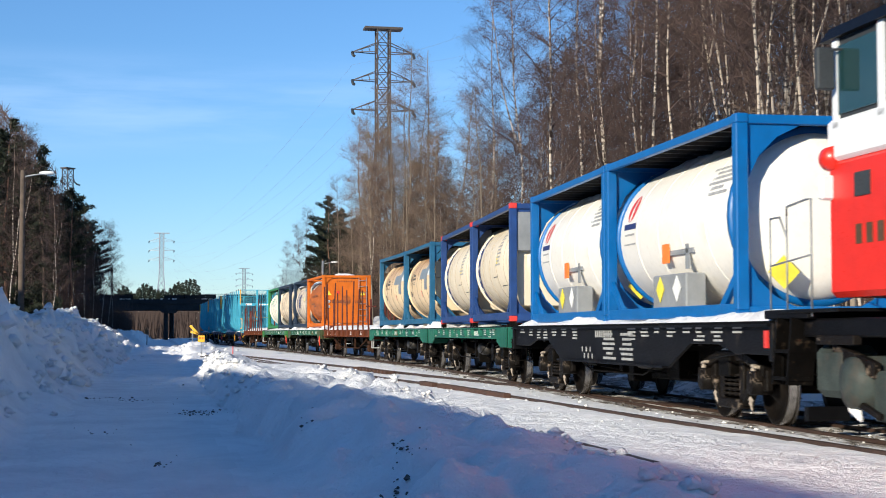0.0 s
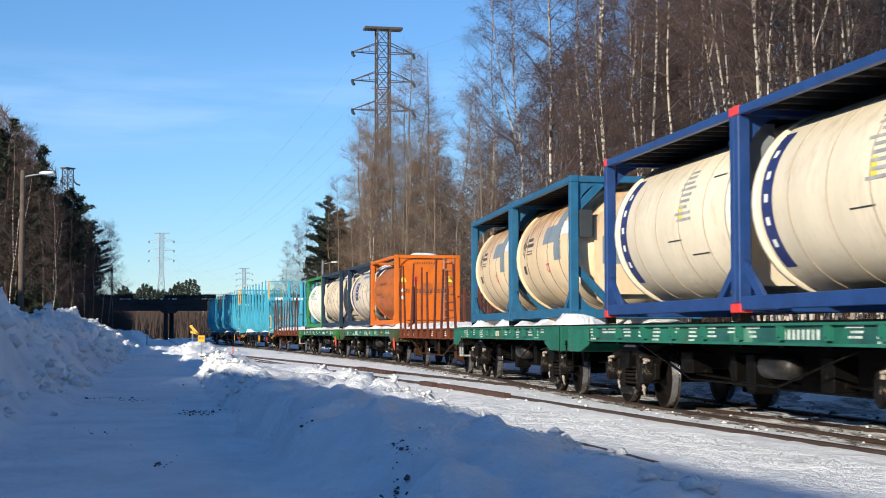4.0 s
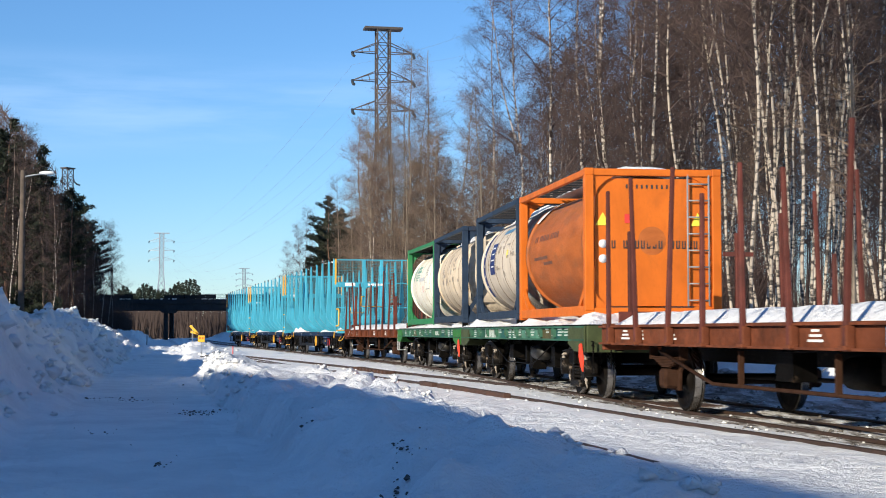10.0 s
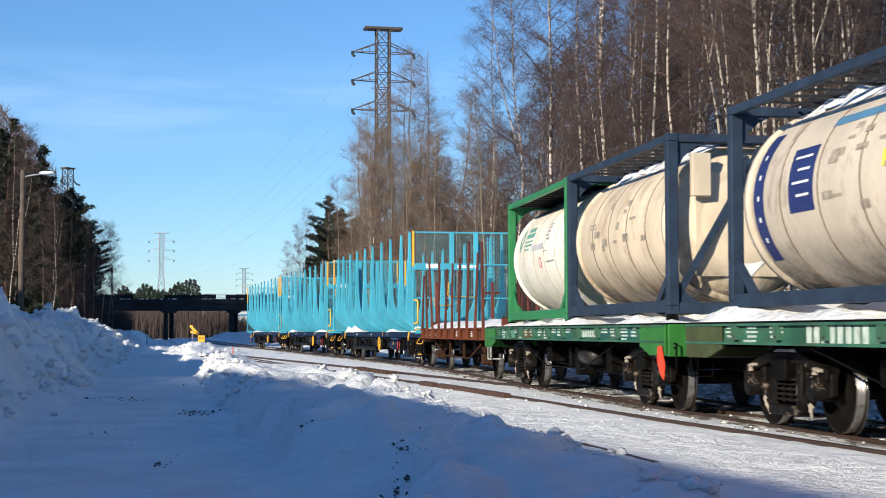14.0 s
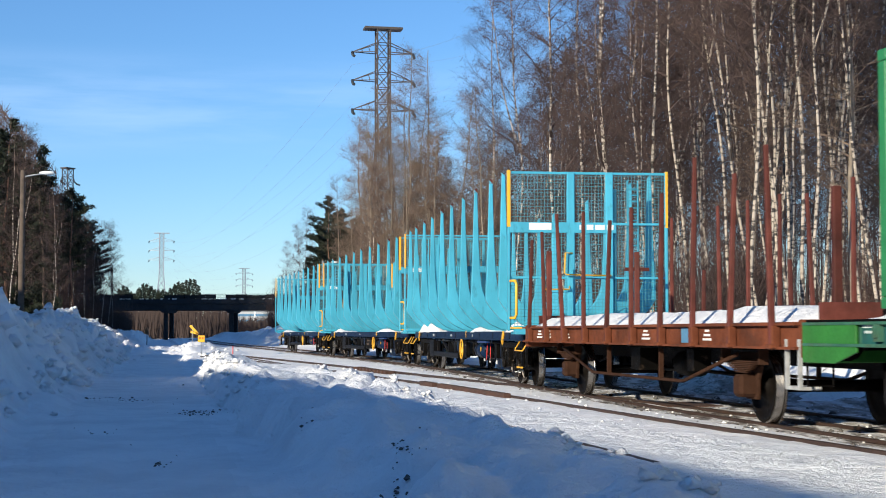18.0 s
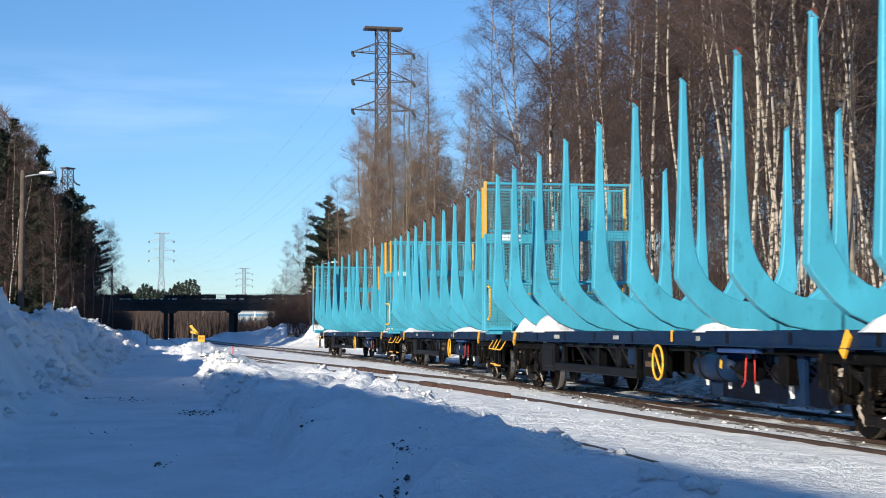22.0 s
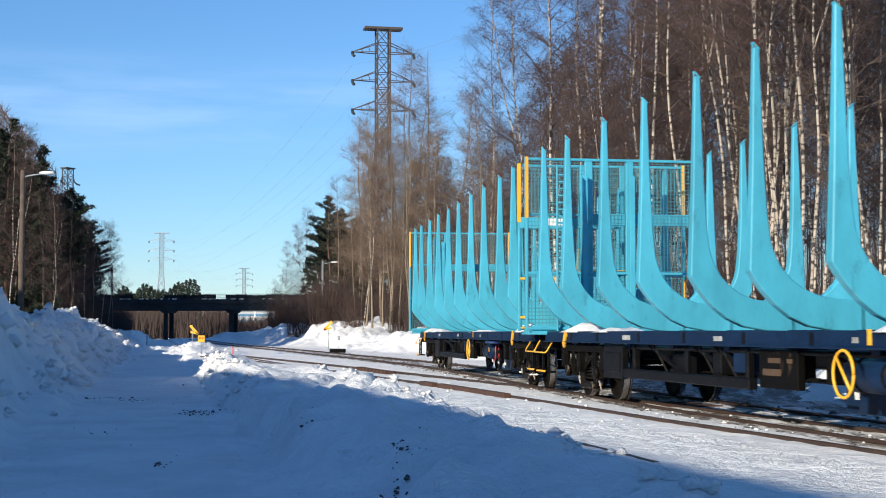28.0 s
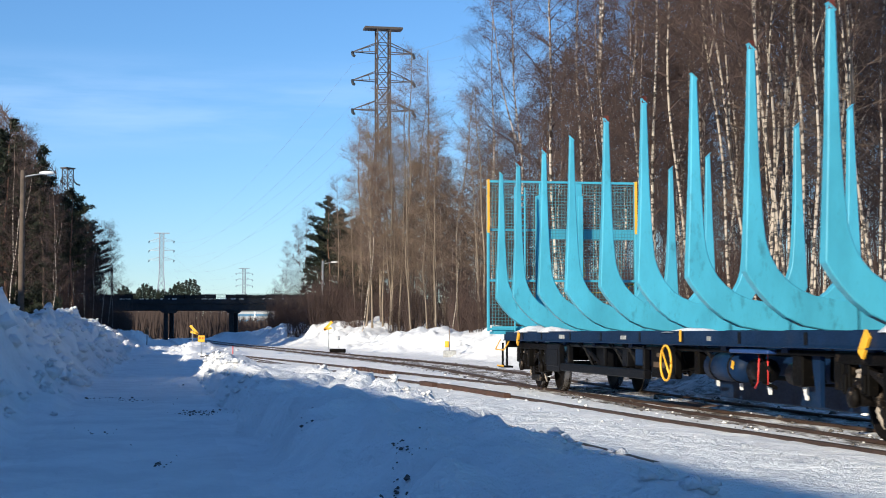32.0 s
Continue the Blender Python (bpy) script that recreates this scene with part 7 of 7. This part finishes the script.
    for x in (-4.2, -2.2, -1.4, 2.3):
        part("hanger", Build().beam((x, -1.2, 0.95), (x + 0.75, -0.95, 0.55), 0.05, 0.05), "steel_black", top)
        part("hanger", Build().beam((x + 0.2, -1.2, 0.95), (x + 0.3, -1.0, 0.5), 0.03, 0.03), "steel_black", top)
    # white fins imitate the spots of sunlight below the frame
    for x, zq, w in ((2.05, 0.40, 0.10), (2.95, 0.38, 0.11), (3.95, 0.36, 0.13), (5.1, 0.34, 0.16)):
        part("bracket", Build().plate([(x - w, zq + 0.32), (x, zq + 0.36), (x + 0.03, zq), (x - 0.02, zq)], 0.03, pose(0, -0.86, 0, 90)), "decal_white", top, "white pointed fin standing in for a sunlit spot under the frame")
    # added dark sheet that takes the place of shaded snow beyond the wagon
    part("keel_plate", Build().box(3.4, -0.30, 0.50, 5.6, 0.04, 0.62), "steel_navy", top, "dark blue sheet standing in for the shaded snow behind", bevel=0.01)
    part("valve_gear", Build().box(0.3, -0.8, 0.70, 0.4, 0.3, 0.3).box(-3.4, -0.8, 0.66, 0.7, 0.4, 0.3).tube([(-5, -0.6, 0.55), (5, -0.6, 0.55)], 0.03, 6), "steel_black", top)
    part("frame_beam", Build().box(-2.9, -1.20, 0.50, 5.6, 0.12, 0.14).box(-5.0, -1.16, 0.72, 0.12, 0.1, 0.44).box(-0.3, -1.16, 0.72, 0.10, 0.1, 0.44).box(-2.6, -1.16, 0.72, 0.06, 0.06, 0.44), "steel_black", top, "long black frame beam ahead of the bogie", bevel=0.015)
    part("bogie_cover", Build().box(-5.9, -1.22, 0.66, 1.05, 0.10, 0.50).box(-5.9, -1.27, 0.66, 0.8, 0.02, 0.32), "steel_black", top, "black side cover beside the bogie", bevel=0.04)
    for x in BUNKS:
        part("stiffener", Build().box(x + 0.9, -1.275, 1.06, 0.10, 0.09, 0.14).box(x + 0.8, -1.25, 1.08, 0.04, 0.05, 0.08), "steel_black", top)
    part("sill_mark", Build().box(2.03 + wheel, -1.318, 1.08, 0.09, 0.01, 0.16), "yellow", top, "yellow mark on the sill")
    part("lettering", Build().box(3.0, -1.318, 1.05, 0.14, 0.006, 0.06).box(-5.0, -1.318, 1.05, 0.4, 0.006, 0.07).box(-1.0, -1.318, 1.05, 0.3, 0.006, 0.06), "decal_grey", top)
    for x in (-8.0, 8.05):
        bogie(top, x, 1.8)
        for y in (-1, 1):
            lf = Build()
            for k in range(7):
                w = 0.78 - 0.09 * k
                lf.tube([(x - w, y * 1.17, 0.76 - 0.032 * k + 0.02), (x - w * 0.5, y * 1.17, 0.715 - 0.032 * k), (x, y * 1.17, 0.70 - 0.032 * k), (x + w * 0.5, y * 1.17, 0.715 - 0.032 * k), (x + w, y * 1.17, 0.76 - 0.032 * k + 0.02)], 0.0145, 4, smooth=False)
            part("leaf_spring", lf, "bogie_cast", top, "pack of dirty leaf springs")
            part("bogie_beam", Build().box(x, y * 1.14, 0.86, 2.7, 0.16, 0.13).box(x, y * 1.2, 0.62, 0.14, 0.16, 0.34).box(x - 1.28, y * 1.14, 0.7, 0.22, 0.14, 0.36).box(x + 1.28, y * 1.14, 0.7, 0.22, 0.14, 0.36), "underframe", top, bevel=0.02)
            for a in (-1, 1):
                for g in (-0.2, 0.2):
                    part("spring_barrel", Build().box(x + a * (0.9 + g * 1.15), y * 1.13, 0.66, 0.17, 0.12, 0.36).box(x + a * (0.9 + g * 1.15), y * 1.19, 0.60, 0.09, 0.05, 0.2), "underframe", top, bevel=0.012)
                part("axle_cap", Build().lathe([(-0.02, 0.11), (0.04, 0.11), (0.06, 0.05)] if y > 0 else [(-0.06, 0.05), (-0.04, 0.11), (0.02, 0.11)], 12, "y", (x + a * 0.9, y * 1.2, 0.46)), "bogie_cast", top)
            for i in range(5):
                cx, cz, r = x + gr.uniform(-1.2, 1.2), gr.choice((0.93, 0.93, 0.28)), gr.uniform(0.02, 0.05)
                part("snow_clump", Build().lathe([(-r * 0.5, r * 0.9), (-r * 0.1, r * gr.uniform(1.2, 2.2)), (r * 0.3, r * gr.uniform(0.5, 1.2)), (r * 0.5, r * 0.2)], 7, "z", (cx, y * (1.08 + gr.uniform(-.05, .1)), cz)), "snow_grey", top, "clump of dirty packed snow on the bogie")
    for k, (x, w, h) in enumerate(((-8.35, 1.25, 0.24 if seed == 11 else 0.09), (-6.4, 1.0, 0.2 if seed == 11 else 0.07), (8.4, 0.7, 0.12), (0.9 + 0.2 * seed % 3, 0.5, 0.08))):
        snow_heap(top, x - w / 2, x + w / 2, -1.36, -0.5, 1.15, h, seed + k, 0.05 * k, name="snow_clump", material="snow_grey", rough=2.4)
    MOVING.append((top, s, 7.0))
    return top


def locomotive(s):
    """Rear part of the red and white diesel engine that leads the train; -x is the end coupled to the wagons."""
    top = thing("diesel_locomotive", "red and white diesel locomotive pulling the wagons", "locomotive", "", train_pose(s, 0))
    part("frame", Build().box(3.2, 0, 1.18, 8.6, 2.7, 0.20), "steel_black", top, bevel=0.02)
    part("platform", Build().box(-1.15, 0, 1.33, 1.2, 2.9, 0.10).box(-0.55, 0, 1.36, 1.6, 2.96, 0.04), "steel_black", top, bevel=0.01)
    body = part("body", Build().box(3.6, 0, 2.21, 7.6, 2.72, 1.44), "loco_red", top, "red lower body", bevel=0.06)
    part("body_band", Build().box(3.6, 0, 3.13, 7.6, 2.74, 0.44), "loco_white", top, "white band under the windows", bevel=0.04)
    part("cab", Build().box(3.7, -1.30, 3.72, 7.3, 0.08, 0.92).box(3.7, 1.30, 3.72, 7.3, 0.08, 0.92), "cabin_dark", top)
    for x in (0.02, 1.05, 2.3, 3.6):
        for y in (-1, 1):
            part("window_post", Build().box(x, y * 1.34, 3.72, 0.12, 0.06, 0.94), "loco_white", top)
    part("end_wall", Build().box(0.0, 0, 3.34, 0.1, 2.6, 0.2).box(0.0, -1.2, 3.72, 0.12, 0.25, 0.94).box(0, 1.2, 3.72, 0.12, 0.25, 0.94).box(0, 0, 3.72, 0.12, 0.14, 0.94), "loco_white", top, bevel=0.02)
    for y in (-0.58, 0.58):
        part("window", Build().box(0.0, y, 3.76, 0.03, 1.0, 0.8), "glass", top, "dark tinted cab window", bevel=0.006)
    for x in (0.53, 1.67, 2.95):
        part("window", Build().box(x, -1.345, 3.74, 0.92, 0.03, 0.72), "glass", top, "tinted cab side window", bevel=0.006)
    part("roof", Build().add([(a, b_, z) for a in (-0.25, 7.5) for b_, z in ((-1.42, 4.18), (-1.30, 4.34), (-0.7, 4.50), (0.7, 4.50), (1.30, 4.34), (1.42, 4.18))], [(0, 1, 7, 6), (1, 2, 8, 7), (2, 3, 9, 8), (3, 4, 10, 9), (4, 5, 11, 10), (5, 0, 6, 11), (5, 4, 3, 2, 1, 0), (6, 7, 8, 9, 10, 11)]), "steel_black", top, "dark cab roof")
    part("mirror", Build().box(0.06, -1.50, 3.86, 0.10, 0.19, 0.44).beam((0.2, -1.34, 4.05), (0.06, -1.50, 4.05), 0.03, 0.03), "cabin_dark", top, "black rear-view mirror", bevel=0.03)
    lp = part("tail_lamp", Build().lathe([(-0.12, 0.10), (-0.09, 0.13), (0.1, 0.13)], 18, "x", (-0.12, -1.33, 2.95)), "loco_red", top, "round red tail lamp housing")
    part("lamp_bracket", Build().box(-0.12, -1.34, 2.64, 0.1, 0.3, 0.26), "loco_white", top, bevel=0.02)
    part("vent", Build().box(0.62, -1.366, 2.62, 0.34, 0.02, 0.24), "cabin_dark", body)
    part("lettering", Build().box(0.52, -1.365, 2.12, 0.13, 0.006, 0.20).box(0.76, -1.365, 2.12, 0.13, 0.006, 0.20).box(1.0, -1.365, 2.12, 0.13, 0.006, 0.20).box(1.24, -1.365, 2.12, 0.13, 0.006, 0.20), "brass", body, "dull metal number")
    rl = Build()
    for x in (-1.72, -1.25):
        rl.tube([(x, -1.42, 1.3), (x, -1.42, 2.42)], 0.011, 6)
    rl.tube([(-1.72, -1.42, 2.42), (-1.45, -1.42, 2.42), (-1.25, -1.42, 2.18)], 0.013, 6).tube([(-1.25, -1.42, 2.42), (-1.25, -1.42, 2.52), (-0.75, -1.42, 2.56), (-0.6, -1.42, 2.56), (-0.6, -1.42, 1.3)], 0.013, 6)
    rl.tube([(-1.72, -1.42, 1.88), (-0.6, -1.42, 1.96)], 0.011, 6)
    part("handrail", rl, "galvanised", top, "grey handrails of the end platform", at=pose(0.1, 0, 0))
    part("headstock", Build().box(-1.6, 0, 1.05, 0.14, 2.7, 0.5), "steel_black", top, bevel=0.02)
    coupler(top, -1.65, -1)
    part("steps", Build().box(-1.35, -1.35, 0.92, 0.05, 0.3, 0.75, 0, 12).box(-0.95, -1.35, 0.92, 0.05, 0.3, 0.75, 0, 12).box(-1.2, -1.35, 0.62, 0.45, 0.3, 0.04).box(-1.15, -1.35, 0.92, 0.45, 0.3, 0.04), "underframe", top)
    part("sand_box", Build().box(-0.25, -1.15, 0.72, 0.75, 0.4, 0.55), "loco_grey", top, "grey-green sand box", bevel=0.08)
    part("brake_cylinder", Build().lathe([(-0.3, 0.12), (-0.25, 0.26), (0.2, 0.28), (0.3, 0.1)], 16, "y", (0.35, -1.15, 0.62)), "loco_grey", top, "round grey-green brake cylinder")
    part("suspension_arm", Build().beam((-0.2, -1.3, 0.95), (0.75, -1.3, 0.75), 0.08, 0.16).beam((0.1, -1.34, 0.5), (0.9, -1.34, 0.3), 0.05, 0.07).box(0.0, -1.36, 1.05, 0.9, 0.1, 0.1), "bogie_cast", top, bevel=0.01)
    part("marker_plate", Build().box(-1.45, -1.36, 1.06, 0.10, 0.03, 0.18), "decal_red", top, "red marker plate")
    part("rail_guard", Build().box(-1.3, -0.9, 0.22, 0.1, 0.5, 0.16), "steel_black", top)
    part("side_frame", Build().box(2.2, -1.12, 0.72, 4.2, 0.16, 0.34).box(2.2, 1.12, 0.72, 4.2, 0.16, 0.34).box(0.9, -1.2, 0.5, 0.5, 0.2, 0.5).box(3.2, -1.2, 0.5, 0.5, 0.2, 0.5), "loco_grey", top, bevel=0.03)
    part("snow_clump", Build().tube([(0.25, -1.32, 0.45), (0.32, -1.34, 0.36), (0.45, -1.33, 0.24)], [0.03, 0.07, 0.02], 8), "snow", top)
    for x in (0.9, 3.2):
        wheelset(top, x, 0.46)
    MOVING.append((top, s, 2.5))
    return top


# train, from the engine back
locomotive(-77.5)
flat_wagon("flat_wagon", -68.85, "black flat wagon with snow on its deck under white tank containers", "steel_black", 14.3, fish=True, lettering="decal_grey", seed=2, snow=0.12, gaps=0.1)
tank_container(-71.25, "clean white tank container in a bright blue frame", "blue_frame", "tank_white", "white", 1.285, seed=1)
tank_container(-65.08, "clean white tank container in a bright blue frame", "blue_frame", "tank_white", "white", 1.285, seed=2)
flat_wagon("flat_wagon", -53.55, "green flat wagon carrying two ivory tank containers", "green_deck", 14.3, seed=3, snow=0.02, gaps=0.6)
tank_container(-56.7, "ivory tank container in a dark blue frame with red corners", "navy_frame", "tank_ivory", "ivory", 1.37, "decal_red", seed=3)
tank_container(-50.63, "ivory tank container in a dark blue frame with red corners", "navy_frame", "tank_ivory", "ivory", 1.37, "decal_red", seed=4)
flat_wagon("flat_wagon", -38.6, "green flat wagon carrying two rust-streaked cream tank containers", "green_deck", 14.0, seed=4, snow=0.34, gaps=1.0)
tank_container(-42.18, "rust-streaked cream tank container in a teal blue frame", "teal_frame", "tank_cream", "cream", 1.37, seed=5)
tank_container(-36.12, "rust-streaked cream tank container in a teal blue frame", "teal_frame", "tank_cream", "cream", 1.37, seed=6)
stake_wagon(-25.15, "empty rusty red two-axle stake wagon with snow on its floor", 5)
flat_wagon("flat_wagon", -10.35, "faded green flat wagon carrying orange and white tank containers", "green_pale", 14.3, lettering="decal_pale", seed=6, snow=0.24, gaps=0.55, number_at=-3.4, end_paint="paint_moss")
tank_container(-13.25, "bright orange tank container with snow on its top", "orange", "orange_worn", "orange", 1.385, seed=7)
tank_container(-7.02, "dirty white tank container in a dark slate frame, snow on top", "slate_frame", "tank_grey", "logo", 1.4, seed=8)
flat_wagon("flat_wagon", 4.75, "faded green flat wagon carrying cream and green-framed tank containers", "green_pale", 14.3, lettering="decal_pale", seed=7, snow=0.24, gaps=0.62, end_paint="green_end")
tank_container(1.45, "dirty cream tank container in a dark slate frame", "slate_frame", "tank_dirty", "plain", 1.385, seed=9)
tank_container(7.60, "white tank container in a green frame with snow on top", "green_frame", "tank_warm", "green", 1.36, seed=10)
stake_wagon(19.1, "empty rusty red two-axle stake wagon with snow on its floor", 8)
timber_wagon(37.03, 20.56, "empty turquoise timber wagon with curved stakes and mesh ends", 11, -0.15)
timber_wagon(58.99, 20.56, "empty turquoise timber wagon with curved stakes and mesh ends", 14, 1.3)
timber_wagon(80.67, 20.56, "last turquoise timber wagon of the train, empty", 17, -0.2)


for ob in scene.objects:
    if ob.name.split(".")[0] in ("lettering", "walkway", "brake_gear"):
        ob["kind"] = "stuff"


def motions():
    times = [0.5 * k for k in range(65)]
    for ob, s, half, *z in MOVING:
        walk(ob, [(t, train_pose(s, t, half, z[0] if z else 0.0)) for t in times])
    # rolling wheels turn less than a quarter between keys
    spin = [k * 0.1 for k in range(321)]
    for w, x, r in WHEELS:
        walk(w, [(t, pose(x, 0, r, 0, math.degrees((travelled(t) - travelled(0)) / r), 0)) for t in spin])


motions()
